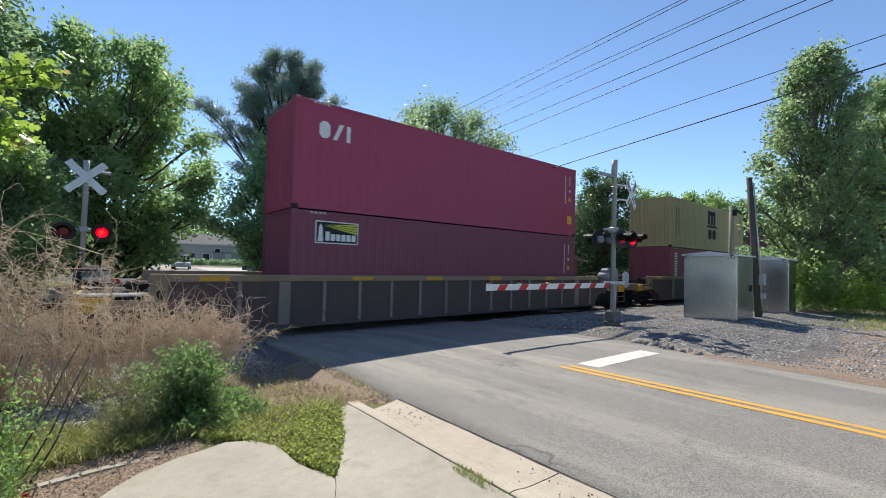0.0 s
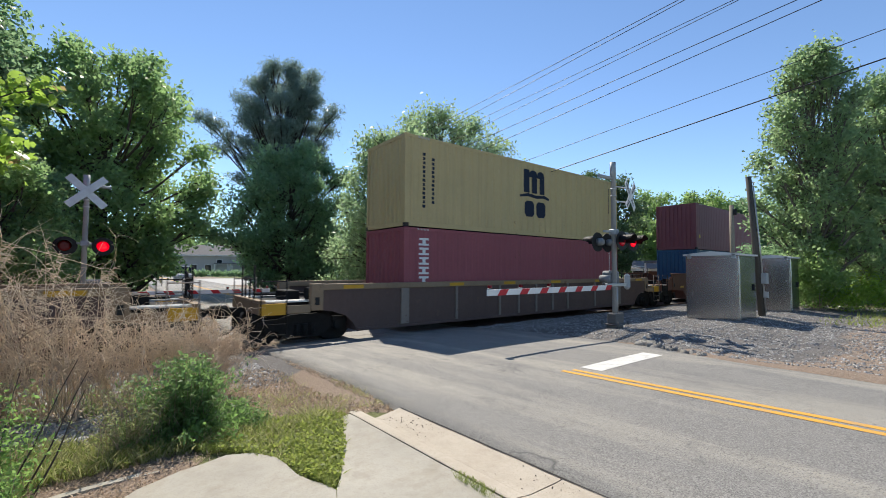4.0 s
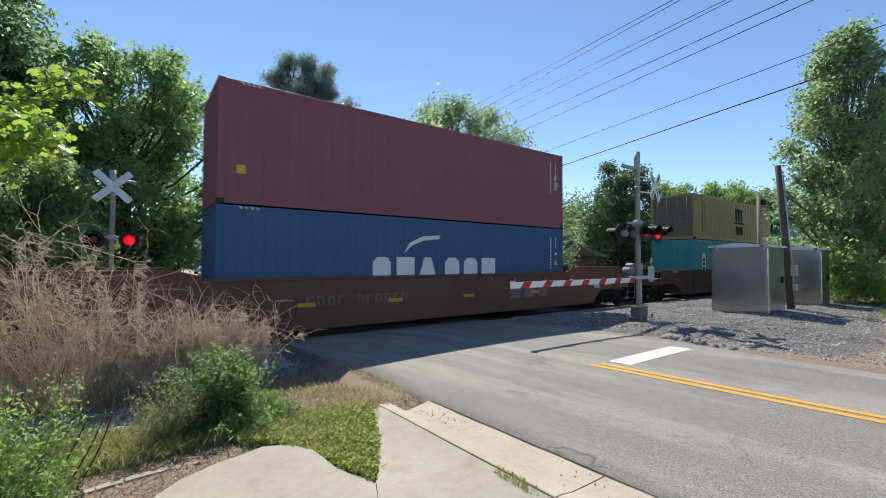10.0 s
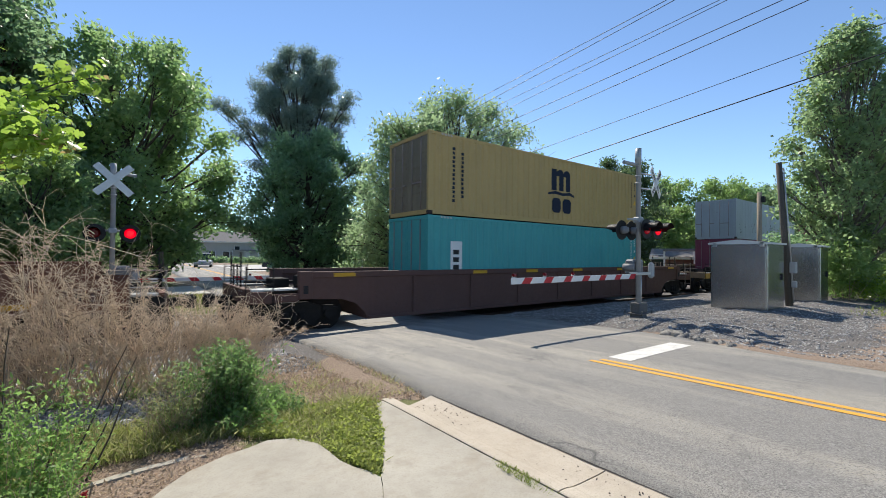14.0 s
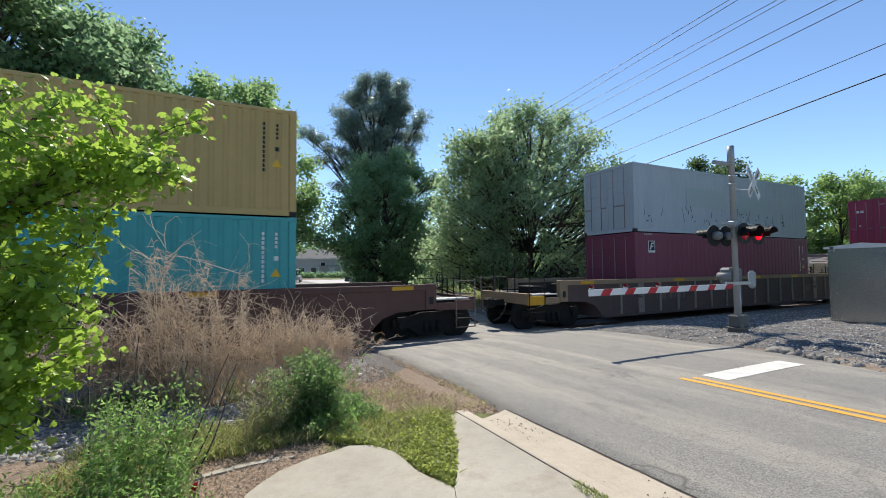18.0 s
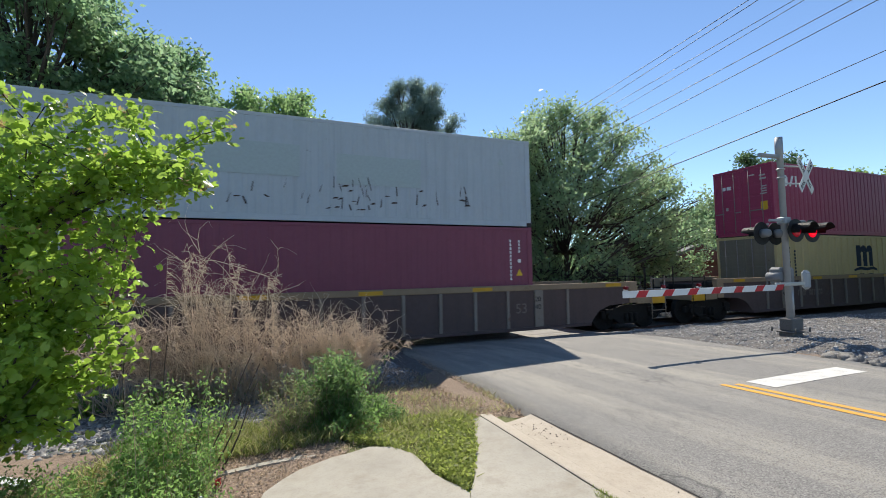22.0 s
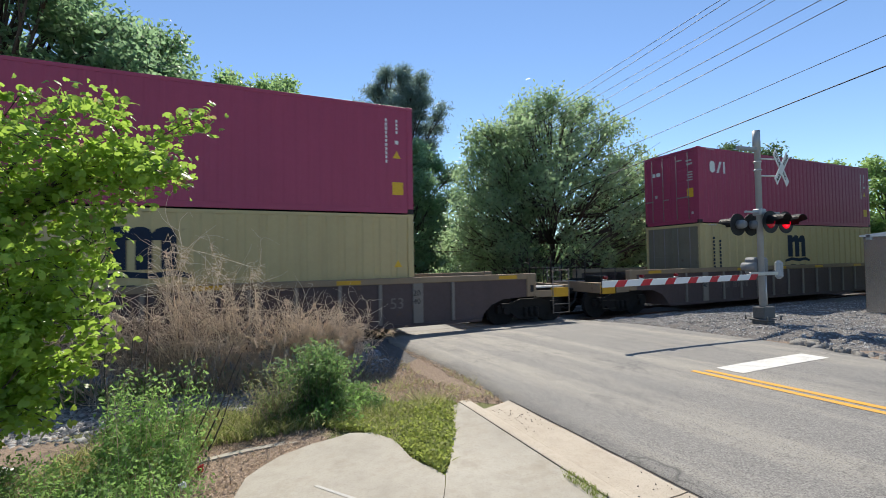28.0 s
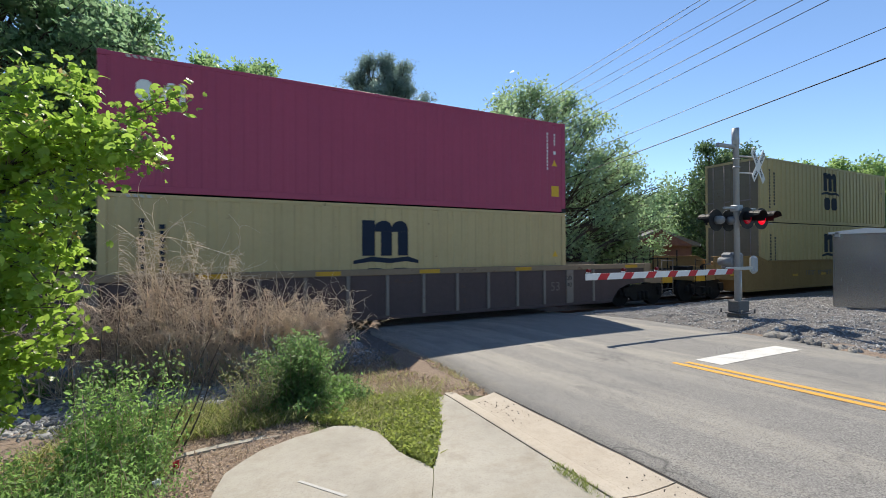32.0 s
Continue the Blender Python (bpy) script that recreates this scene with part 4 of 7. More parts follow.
def truck_frame(side):
    """A cast side frame with its spring nest, seen from outside."""
    bm = bmesh.new()
    y0, y1 = sorted((side * 0.93, side * 1.06))
    prism(bm, [(-1.15, 0.4), (-1.15, 0.62), (-0.75, 0.68), (-0.35, 0.8), (0.35, 0.8), (0.75, 0.68), (1.15, 0.62), (1.15, 0.4), (0.7, 0.4), (0.42, 0.2), (-0.42, 0.2), (-0.7, 0.4)], y0, y1)
    for x in (-0.2, 0, 0.2):
        tube(bm, [(x, side * 1.08, 0.26), (x, side * 1.08, 0.55)], 0.07, 8)
    for x in (-0.89, 0.89):
        tube(bm, [(x, side * 1.05, 0.48), (x, side * 1.16, 0.48)], 0.12, 10)
        bx(bm, (x - 0.15, min(side * 1.0, side * 1.12), 0.56), (x + 0.15, max(side * 1.0, side * 1.12), 0.7))
    return bm


def well_car(label, half, skin, chord, rib, style, rib_step=1.02, text=None, number=None, end_paint=None):
    """A well car with its origin between the rails at its middle; half: to the coupler faces."""
    ob = thing("well_car", label, "railway wagon", group="wagons of the train")
    hw = 1.39
    top, low = 1.58, 0.30
    tc = half - 1.85           # truck centres
    wall = half - 3.75 if half > 11 else half - 3.2          # where the deep side ends
    deck = half - 2.15
    for s in (-1, 1):
        ys = lambda a, b: sorted((s * a, s * b))
        y0, y1 = ys(hw - 0.03, hw)
        if style == "smooth":
            o = [(-wall - 0.5, low + 0.5), (-wall + 0.1, low), (wall - 0.1, low), (wall + 0.5, low + 0.5), (deck + 0.9, low + 0.62), (deck + 0.9, top - 0.12), (deck + 0.35, top - 0.12), (deck + 0.3, top + 0.2), (wall - 1.2, top + 0.2), (wall - 1.9, top),
                 (-wall + 1.9, top), (-wall + 1.2, top + 0.2), (-deck - 0.3, top + 0.2), (-deck - 0.35, top - 0.12), (-deck - 0.9, top - 0.12), (-deck - 0.9, low + 0.62)]
        else:
            arch = [(wall, low), (wall + 0.12, low + 0.2), (wall + 0.35, low + 0.42), (wall + 0.75, low + 0.56), (deck, low + 0.6)]
            o = [(-x, z) for x, z in arch[::-1]] + arch + [(deck, top - 0.02), (-deck, top - 0.02)]
        part("side_panel", prism(bmesh.new(), o, y0, y1), skin, ob)
        y0, y1 = ys(hw - 0.12, hw + 0.035)
        if style != "smooth":
            part("top_chord", bx(bmesh.new(), (-deck, y0, top - 0.16), (deck, y1, top), 0.012), chord, ob)
            part("bottom_chord", bx(bmesh.new(), (-wall, y0, low - 0.02), (wall, y1, low + 0.07), 0.01), skin, ob)
            n = int((wall - 0.3) / rib_step)
            yr0, yr1 = ys(hw, hw + 0.05)
            for k in range(-n, n + 1):
                if style == "mixed" and k % 2 and abs(k) > 2:
                    continue
                wide = 0.045 if abs(k) != 6 else 0.14
                part("side_post", bx(bmesh.new(), (k * rib_step - wide, yr0, low + 0.07), (k * rib_step + wide, yr1, top - 0.16), 0.008), rib, ob)
        else:
            for e in (-1, 1):
                xa, xb = sorted((e * (wall - 1.15), e * (deck + 0.3)))
                part("end_top_rail", bx(bmesh.new(), (xa, y0, top + 0.17), (xb, y1, top + 0.215), 0.008), chord, ob)
            part("top_chord", bx(bmesh.new(), (-wall + 1.9, y0, top - 0.07), (wall - 1.9, y1, top + 0.004), 0.012), chord, ob)
            part("bottom_chord", bx(bmesh.new(), (-wall + 0.1, y0, low - 0.02), (wall - 0.1, y1, low + 0.05), 0.01), skin, ob)
        # yellow reflectors
        yr0, yr1 = ys(hw + 0.036, hw + 0.042)
        for x in (-deck + 0.9, -4.0, -1.5, 1.2, 4.3, deck - 0.7):
            z = top - 0.135 if style != "smooth" else (0.85 if abs(x) < wall else 0.98)
            w = 0.3 if style != "smooth" else 0.22
            part("reflector", bx(bmesh.new(), (x - w, yr0, z), (x + w, yr1, z + 0.1)), REFLECT, ob, "yellow reflector strip")
    # floor girders of the well and the end bulkheads
    for x in (-4.6, -1.55, 1.55, 4.6):
        part("cross_beam", bx(bmesh.new(), (x - 0.12, -hw + 0.03, low - 0.02), (x + 0.12, hw - 0.03, low + 0.07)), SOOT, ob)
    for e in (-1, 1):
        ex = lambda a, b: sorted((e * a, e * b))
        x0, x1 = ex(wall - 0.05, wall + 0.06)
        part("bulkhead", bx(bmesh.new(), (x0, -hw + 0.03, low), (x1, hw - 0.03, top - 0.25)), skin, ob)
        x0, x1 = ex(wall + 0.06, half - 0.75)
        part("end_platform", bx(bmesh.new(), (x0, -0.75, 0.93), (x1, 0.75, 1.12), 0.01), SOOT, ob)
        x0, x1 = ex(deck - 0.1, half - 0.62)
        part("end_sill", bx(bmesh.new(), (x1 - 0.16 if e > 0 else x0, -hw, 0.86), (x1 if e > 0 else x0 + 0.16, hw, 1.2), 0.01), chord, ob)
        # walkway of bars
        bm = bmesh.new()
        for k in range(5):
            y = -1.3 + k * 0.1
            bx(bm, (x0, y, 1.13), (x1, y + 0.05, 1.17))
        part("walkway", bm, STEEL, ob, "open steel walkway bars")
        bm = bmesh.new()
        for k in range(5):
            y = 0.9 + k * 0.1
            bx(bm, (x0, y, 1.13), (x1, y + 0.05, 1.17))
        part("walkway", bm, STEEL, ob, "open steel walkway bars")
        # corner block, black plate for its pull hole's shaded inside, step panel in yellow, ladder and rails
        for s in (-1, 1):
            y0, y1 = sorted((s * (hw - 0.14), s * (hw + 0.045)))
            xa, xb = ex(deck - 0.05, deck + 0.28)
            blk = part("corner_block", bx(bmesh.new(), (xa, y0, 0.9), (xb, y1, top + 0.01), 0.015), chord, ob)
            yh0, yh1 = sorted((s * (hw + 0.046), s * (hw + 0.05)))
            part("pull_hole", bx(bmesh.new(), (e * (deck + 0.12) - 0.06, yh0, 1.04), (e * (deck + 0.12) + 0.06, yh1, 1.24)), RUBBER, ob)
            xa, xb = ex(half - 1.28, half - 0.64)
            y0, y1 = sorted((s * (hw - 0.06), s * (hw + 0.02)))
            part("step_panel", bx(bmesh.new(), (xa, y0, 0.84), (xb, y1, 1.12), 0.008), end_paint or REFLECT, ob, "" if end_paint else "yellow end panel")
            xa, xb = ex(deck + 0.28, half - 1.28)
            part("end_side_beam", bx(bmesh.new(), (xa, y0, 0.86), (xb, y1, 1.06), 0.008), chord, ob)
            bm = bmesh.new()
            for x in (half - 1.26, half - 0.66):
                tube(bm, [(e * x, s * (hw + 0.03), 0.34), (e * x, s * (hw + 0.03), 1.72)], 0.016, 6)
            for z in (0.36, 0.62, 1.3, 1.66):
                tube(bm, [(e * (half - 1.26), s * (hw + 0.03), z), (e * (half - 0.66), s * (hw + 0.03), z)], 0.014, 6)
            part("ladder", bm, SOOT if s * e > 0 else CHORDW, ob)
        bm = bmesh.new()
        for y in (-0.62, -0.2, 0.25, 0.62):
            tube(bm, [(e * (half - 0.7), y, 1.1), (e * (half - 0.7), y, 2.05 if abs(y) > 0.5 else 1.75)], 0.022, 6)
        tube(bm, [(e * (half - 0.7), -0.62, 1.7), (e * (half - 0.7), 0.62, 1.7)], 0.018, 6)
        part("handrail", bm, SOOT, ob)
        # gear on the platform
        bm = bmesh.new()
        tube(bm, [(e * (half - 2.6), -0.95, 1.32), (e * (half - 1.9), -0.95, 1.32)], 0.17, 10)
        bx(bm, (e * (half - 1.7) - 0.2, -0.5, 1.12), (e * (half - 1.7) + 0.2, 0.3, 1.38), 0.02)
        tube(bm, [(e * (half - 3.0), 0.5, 1.22), (e * (half - 1.0), 0.55, 1.24)], 0.035, 6)
        part("brake_gear", bm, SOOT, ob)
        bm = bmesh.new()
        ring = [(e * (half - 0.62), 0.95 + 0.26 * math.cos(k * math.pi / 8), 1.62 + 0.26 * math.sin(k * math.pi / 8)) for k in range(17)]
        if e > 0:
            tube(bm, ring, 0.018, 6, False)
            for k in (0, 4, 8, 12):
                tube(bm, [(e * (half - 0.62), 0.95, 1.62), ring[k]], 0.014, 5)
            part("brake_wheel", bm, SOOT, ob)
        else:
            bm.free()
        # coupler and air hose
        bm = bx(bmesh.new(), (min(e * (half - 1.0), e * (half - 0.2)), -0.1, 0.76), (max(e * (half - 1.0), e * (half - 0.2)), 0.1, 0.96), 0.02)
        bx(bm, (min(e * (half - 0.24), e * (half + 0.03)), -0.19, 0.7), (max(e * (half - 0.24), e * (half + 0.03)), 0.17, 1.02), 0.05)
        part("coupler", bm, SOOT, ob)
        pts = [(e * (half - 0.5), -0.42, 0.86), (e * (half - 0.38), -0.45, 0.6), (e * (half - 0.2), -0.45, 0.4), (e * half, -0.44, 0.33)]
        part("air_hose", tube(bmesh.new(), pts, 0.032, 6), RUBBER, ob)
        # running gear
        for s in (-1, 1):
            fr = part("truck_side_frame", truck_frame(s), SOOT, ob)
            fr.matrix_basis = pose(e * tc, 0, 0)
        bol = part("truck_bolster", bx(bmesh.new(), (-0.22, -1.0, 0.36), (0.22, 1.0, 0.7), 0.02), SOOT, ob)
        bol.matrix_basis = pose(e * tc, 0, 0)
        for a in (-0.89, 0.89):
            ws = new("wheelset", WHEELSET)
            ws.parent = ob
            ws.matrix_basis = pose(e * tc + a, 0, 0.48)
    # numbers become plain strokes
    if number:
        x0, x1, z0, z1 = number
        bm = bmesh.new()
        w = (x1 - x0) / 11
        for k in range(11):
            if k == 4:
                continue
            x = x0 + k * w
            plate(bm, rect(x, z0, x + w * 0.22, z1), -hw - 0.002)
            plate(bm, rect(x + w * 0.22, z1 - 0.045, x + w * 0.7, z1), -hw - 0.002)
            if k % 3:
                plate(bm, rect(x + w * 0.5, z0, x + w * 0.7, z1 - 0.046), -hw - 0.002)
        tagged(part("number_marking", bm, FAINT, ob, "worn pale number marks"), kind="stuff")
    if style == "smooth":
        for k in range(3):
            part("worn_block", plate(bmesh.new(), rect(3.1 + k * 0.72, 0.72, 3.6 + k * 0.72, 1.1), -hw - 0.002), FAINT, ob)
        part("data_panel", plate(bmesh.new(), rect(deck - 1.6, 0.9, deck - 1.2, 1.25), -hw - 0.002), OFFWHITE, ob)
        bm = bmesh.new()
        for k in range(6):
            bx(bm, (deck - 0.1, -hw - 0.03, 0.78 + k * 0.1), (deck + 0.55, -hw - 0.003, 0.8 + k * 0.1))
        for k in range(4):
            bx(bm, (deck - 0.1 + k * 0.21, -hw - 0.026, 0.76), (deck - 0.08 + k * 0.21, -hw - 0.004, 1.3))
        part("side_grating", bm, CHORDW, ob)
    if text:
        for word, x, z, size in text:
            letters("lettering", word, size, BLACKMARK if word in ("20", "40") else FAINT, ob, x, -hw - (0.052 if word in ("20", "40") else 0.003), z)
    return ob


RIBTEXT = [("53", 5.35, 0.78, 0.4), ("20", 5.98, 1.1, 0.2), ("40", 5.98, 0.88, 0.2), ("20", -6.28, 1.1, 0.2), ("40", -6.28, 0.88, 0.2)]
CAR_A = well_car("black-brown ribbed well wagon with worn yellow reflectors", 10.72, CARDARK, CHORD, CHORDW, "ribbed", 1.02)
CAR_B = well_car("dark brown well wagon with broad panels and worn top chord", 10.72, CARMID, CHORD, CHORDW, "mixed", 1.0)
CAR_C = well_car("orange-brown smooth-sided well wagon with faded markings", 11.75, CARRUST, CARRUST, CARRUST, "smooth", number=(-4.0, -1.0, 0.86, 1.1), end_paint=SOOT)
CAR_D = well_car("red-brown well wagon with widely spaced posts", 11.75, CARBROWN, CARBROWN, CARBROWN, "ribbed", 2.18, end_paint=CARBROWN)
CAR_E = well_car("dark brown ribbed well wagon with a tan top chord", 11.75, CARDARK, CHORD, CHORDW, "ribbed", 1.02, RIBTEXT, (-5.24, -3.63, 0.81, 1.04))
CAR_H = well_car("dusty yellow-brown smooth-sided well wagon", 11.75, CARTAN, CARTAN, CARTAN, "smooth", number=(-3.0, -0.6, 0.86, 1.08))
for car, x in ((CAR_A, 9.45), (CAR_B, 30.85), (CAR_C, 52.4), (CAR_D, 76.1), (CAR_E, 100.22), (copy_thing(CAR_E, pose(0, 0, 0)), 123.7),
               (copy_thing(CAR_E, pose(0, 0, 0)), 147.2), (CAR_H, 170.7), (copy_thing(CAR_A, pose(0, 0, 0)), 193.5)):
    MOVERS.append((car, x, RAIL))

# ---- crossing signals, cabinets, poles, wires ----


def brushed():
    """Bare aluminium sheet: faint vertical brushing, dull patches."""
    m, t, b, links = nodes_of("brushed_aluminium")
    co = coords(t)
    big, grain = noise_node(t, co, 0.8, 4), noise_node(t, co, 6, 5, 0.7, (9, 9, 0.3))
    links.new(mixc(t, big, (0.36, 0.37, 0.38), (0.5, 0.51, 0.52)), b.inputs["Base Color"])
    b.inputs["Metallic"].default_value = 1.0
    links.new(ramp(t, grain, [(0.3, (0.26, 0.26, 0.26)), (0.7, (0.275, 0.275, 0.275))]), b.inputs["Roughness"])
    return m


ALU = brushed()
SIGNAL_GREY = painted("silver_signal_paint", (0.37, 0.39, 0.405), 0.5, metal=0.2, wear=0.25, streak=0.2)
HOUSING = painted("dull_grey_housing", (0.2, 0.21, 0.22), 0.55, wear=0.2)
SIGNAL_BLACK = painted("black_signal_paint", (0.014, 0.014, 0.015), 0.5)
LENS = glowing("red_lens", (0.8, 0.0, 0.015), 0.9)
LENS_FAINT = glowing("fading_red_lens", (0.4, 0.0, 0.015), 0.12)
LENS_DIM = plain("dull_red_lens", (0.16, 0.012, 0.015), 0.25)
STRIPE_RED = painted("red_sheeting", (0.5, 0.025, 0.035), 0.45, wear=0.2)
STRIPE_WHITE = painted("white_sheeting", (0.74, 0.74, 0.73), 0.45, wear=0.12, streak=0.15)
CONC_BASE = stony("foundation_concrete", (0.12, 0.115, 0.11), (0.17, 0.165, 0.155), (0.09, 0.085, 0.08), 0.9, 40)


def signal_head(parent, x, y, z, facing, lens, lit_label):
    """A round flasher: black backboard, hood, lens and housing; facing: turn about z, 0 looks to -y."""
    m = pose(x, y, z, 0, 0, facing)

    def add(name, bm, mt, owner, label=""):
        bmesh.ops.transform(bm, matrix=m, verts=bm.verts[:])
        return part(name, bm, mt, owner, label)
    hub = add("flasher", tube(bmesh.new(), [(0, -0.03, 0), (0, 0.07, 0), (0, 0.13, 0), (0, 0.15, 0)], [0.1, 0.1, 0.075, 0.04], 18), HOUSING, parent, "round signal lamp housing")
    bm = tube(bmesh.new(), [(0, -0.045, 0), (0, -0.032, 0)], 0.26, 24)
    add("backboard", bm, SIGNAL_BLACK, hub, "black round backboard")
    bm = bmesh.new()
    pts = [[bm.verts.new((0.165 * math.cos(a) , yy, 0.165 * math.sin(a) + dz)) for a in [radians(-20 + 220 * k / 12) for k in range(13)]] for yy, dz in ((-0.046, 0), (-0.4, 0.0))]
    for k in range(13):
        f = radians(-20 + 220 * k / 12)
        if math.sin(f) < 0.2:
            pts[1][k].co.y = -0.22
    for k in range(12):
        bm.faces.new((pts[0][k], pts[0][k + 1], pts[1][k + 1], pts[1][k]))
    bmesh.ops.solidify(bm, geom=bm.faces[:], thickness=0.006)
    add("hood", bm, SIGNAL_BLACK, hub, "black lamp hood")
    bm = tube(bmesh.new(), [(0, -0.075, 0), (0, -0.06, 0), (0, -0.046, 0)], [0.09, 0.13, 0.15], 20)
    add("lens", bm, lens, hub, lit_label)
    return hub


def crossbuck(parent, x, y, z, facing, back=False):
    arm = 0.6 if back else 0.5
    for k, a in enumerate((45, -45)):
        bm = bx(bmesh.new(), (-arm, -0.006, -0.1), (arm, 0.006, 0.1), 0.003)
        bmesh.ops.rotate(bm, verts=bm.verts[:], cent=(0, 0, 0), matrix=Matrix.Rotation(radians(a), 3, "Y"))
        bmesh.ops.transform(bm, matrix=pose(x, y, z, 0, 0, facing) @ pose(0, -0.014 * k, 0), verts=bm.verts[:])
        blade = part("crossbuck_blade", bm, STEEL if back else STRIPE_WHITE, parent, "pale crossbuck blade")
        if not back:
            words = ("RAIL", "ROAD") if k else ("CROSS", "ING")
            for word, u in zip(words, (-0.45, 0.12)):
                tx = letters("lettering", word, 0.13, BLACKMARK, blade, 0, 0, 0)
                tx.matrix_basis = pose(x, y, z, 0, 0, facing) @ Matrix.Rotation(radians(a), 4, "Y") @ pose(u, -0.009 - 0.014 * k, -0.05, 90)


def signal_mast(px, py, zb, height, face_deg, arm_dir, arm_len, arm_z, near):
    """A gate mast: foundation, pole, crossbuck, two pairs of flashers, gate mechanism and striped arm."""
    ob = thing("crossing_signal", "silver level-crossing signal with flashers and a lowered striped arm" if near else "silver level-crossing signal seen from behind", "crossing signal", pose(px, py, zb), group="crossing signals")
    bm = bx(bmesh.new(), (-0.16, -0.16, -0.25), (0.16, 0.16, 0.03), 0.02)
    part("foundation", bm, CONC_BASE, ob)
    bm = bx(bmesh.new(), (-0.19, -0.19, 0.03), (0.19, 0.19, 0.06), 0.008)
    bx(bm, (-0.12, -0.1, 0.06), (0.3, 0.16, 0.34), 0.02)
    for a in (-0.24, 0.24):
        for b_ in (-0.24, 0.24):
            tube(bm, [(a, b_, 0.05), (a, b_, 0.15)], 0.02, 6)
    part("base_box", bm, CONC_BASE, ob)
    part("pole", tube(bmesh.new(), [(0, 0, 0.1), (0, 0, height - 0.4), (-0.015, 0, height - 0.38), (-0.015, 0, height)], [0.065, 0.065, 0.08, 0.08], 14), SIGNAL_GREY, ob)
    bm = bmesh.new()
    tube(bm, [(0, 0, height - 0.45), (-0.55, 0.1, height - 0.42)] if near else [(0, 0, height - 0.28), (0.55, 0.1, height - 0.3)], 0.05, 8)
    part("top_arm", bm, SIGNAL_GREY, ob)
    for z in (height - 0.75, height - 0.95):
        part("clamp", tube(bmesh.new(), [(0, 0, z), (0, 0, z + 0.03)], 0.085, 12), STEEL, ob)
    zx = height - 0.86 if near else height - 0.5
    crossbuck(ob, 0.68 if near else 0.0, -0.12 if near else -0.09, zx, face_deg, back=not near)
    if near:
        bm = tube(bmesh.new(), [(0, 0, zx + 0.2), (0.5, -0.1, zx + 0.2)], 0.02, 6)
        tube(bm, [(0, 0, zx - 0.2), (0.5, -0.1, zx - 0.2)], 0.02, 6)
        part("crossbuck_bracket", bm, STEEL, ob)
    # flashers
    zf = 2.3
    bm = tube(bmesh.new(), [(-0.5, 0, zf + 0.24), (0.75, 0, zf + 0.24)] if near else [(-0.45, 0, zf + 0.24), (0.45, 0, zf + 0.24)], 0.03, 8)
    bx(bm, (-0.1, -0.1, zf + 0.16), (0.1, 0.1, zf + 0.32), 0.02)
    part("crossarm", bm, SIGNAL_GREY, ob)
    if near:
        for k, (x, y, f) in enumerate(((0.06, -0.16, -4), (0.64, -0.16, -4))):
            signal_head(ob, x, y, zf, f, LENS if k else LENS_FAINT, "glowing red lens")
        for x in (-0.5, -0.02):
            signal_head(ob, x, 0.14, zf - 0.04, 178, LENS_DIM, "dull red lens")
    else:
        for x in (-0.42, 0.42):
            signal_head(ob, x, -0.14, zf + 0.16, 0, LENS if x > 0 else LENS_DIM, "glowing red lens" if x > 0 else "dull red lens")
            signal_head(ob, x, 0.14, zf + 0.16, 180, LENS_DIM, "dull red lens")
    # gate mechanism, counterweights and arm
    za = arm_z - zb
    bm = bx(bmesh.new(), (-0.06, 0.08, za + 0.02), (0.44, 0.36, za + 0.44), 0.05)
    mech = part("gate_mechanism", bm, HOUSING, ob, "silver gate motor box")
    tube(bm := bmesh.new(), [(-0.06, 0.05, za + 0.22), (-0.06, 0.37, za + 0.22)], 0.1, 16)
    part("gate_shaft", bm, HOUSING, mech)
    bm = bx(bmesh.new(), (0.44, -0.12, za - 0.08), (0.68, 0.0, za + 0.36), 0.06)
    part("counterweight", bm, SIGNAL_GREY, ob)
    bm = bx(bmesh.new(), (-0.55 * 1, -0.09, za + 0.02), (0.62, -0.05, za + 0.1), 0.01)
    part("arm_support", bm, STEEL, ob)
    part("conduit", tube(bmesh.new(), [(0.22, 0.05, 0.3), (0.22, 0.05, za)], 0.03, 8), STEEL, ob)
    s = arm_dir
    root, tip = 0.42, arm_len
    n = 15
    arm = part("gate_arm", bx(bmesh.new(), (min(s * root, s * tip), -0.105, za - 0.065), (max(s * root, s * tip), -0.075, za + 0.06), 0.006), STRIPE_WHITE, ob, "white gate arm with red slanting stripes")
    for k in range(n // 2):
        x0 = tip - 0.28 - k * 0.66
        bm = bmesh.new()
        prism(bm, [(s * x0, za - 0.064), (s * (x0 - 0.24), za - 0.064), (s * (x0 - 0.34), za + 0.059), (s * (x0 - 0.1), za + 0.059)], -0.109, -0.071)
        part("red_stripe", bm, STRIPE_RED, arm)
    for x in (tip - 0.08, tip - 1.0, tip - 1.95) if near else (tip - 0.1, tip - 1.4):
        lamp = part("arm_lamp", bx(bmesh.new(), (s * x - 0.06, -0.11, za + 0.06), (s * x + 0.03, -0.07, za + 0.09), 0.01), STEEL, arm)
        part("lamp_lens", tube(bmesh.new(), [(s * x - 0.035, -0.09, za + 0.115), (s * x + 0.035, -0.09, za + 0.115)], 0.034, 10), LENS_DIM, arm, "red arm lamp")
    return ob


signal_mast(10.68, 6.05, 0.06, 4.46, 9, -1, 4.88, 1.11, True)
signal_mast(-0.71, 16.0, -0.3, 4.55, 180, 1, 5.2, 0.75, False)


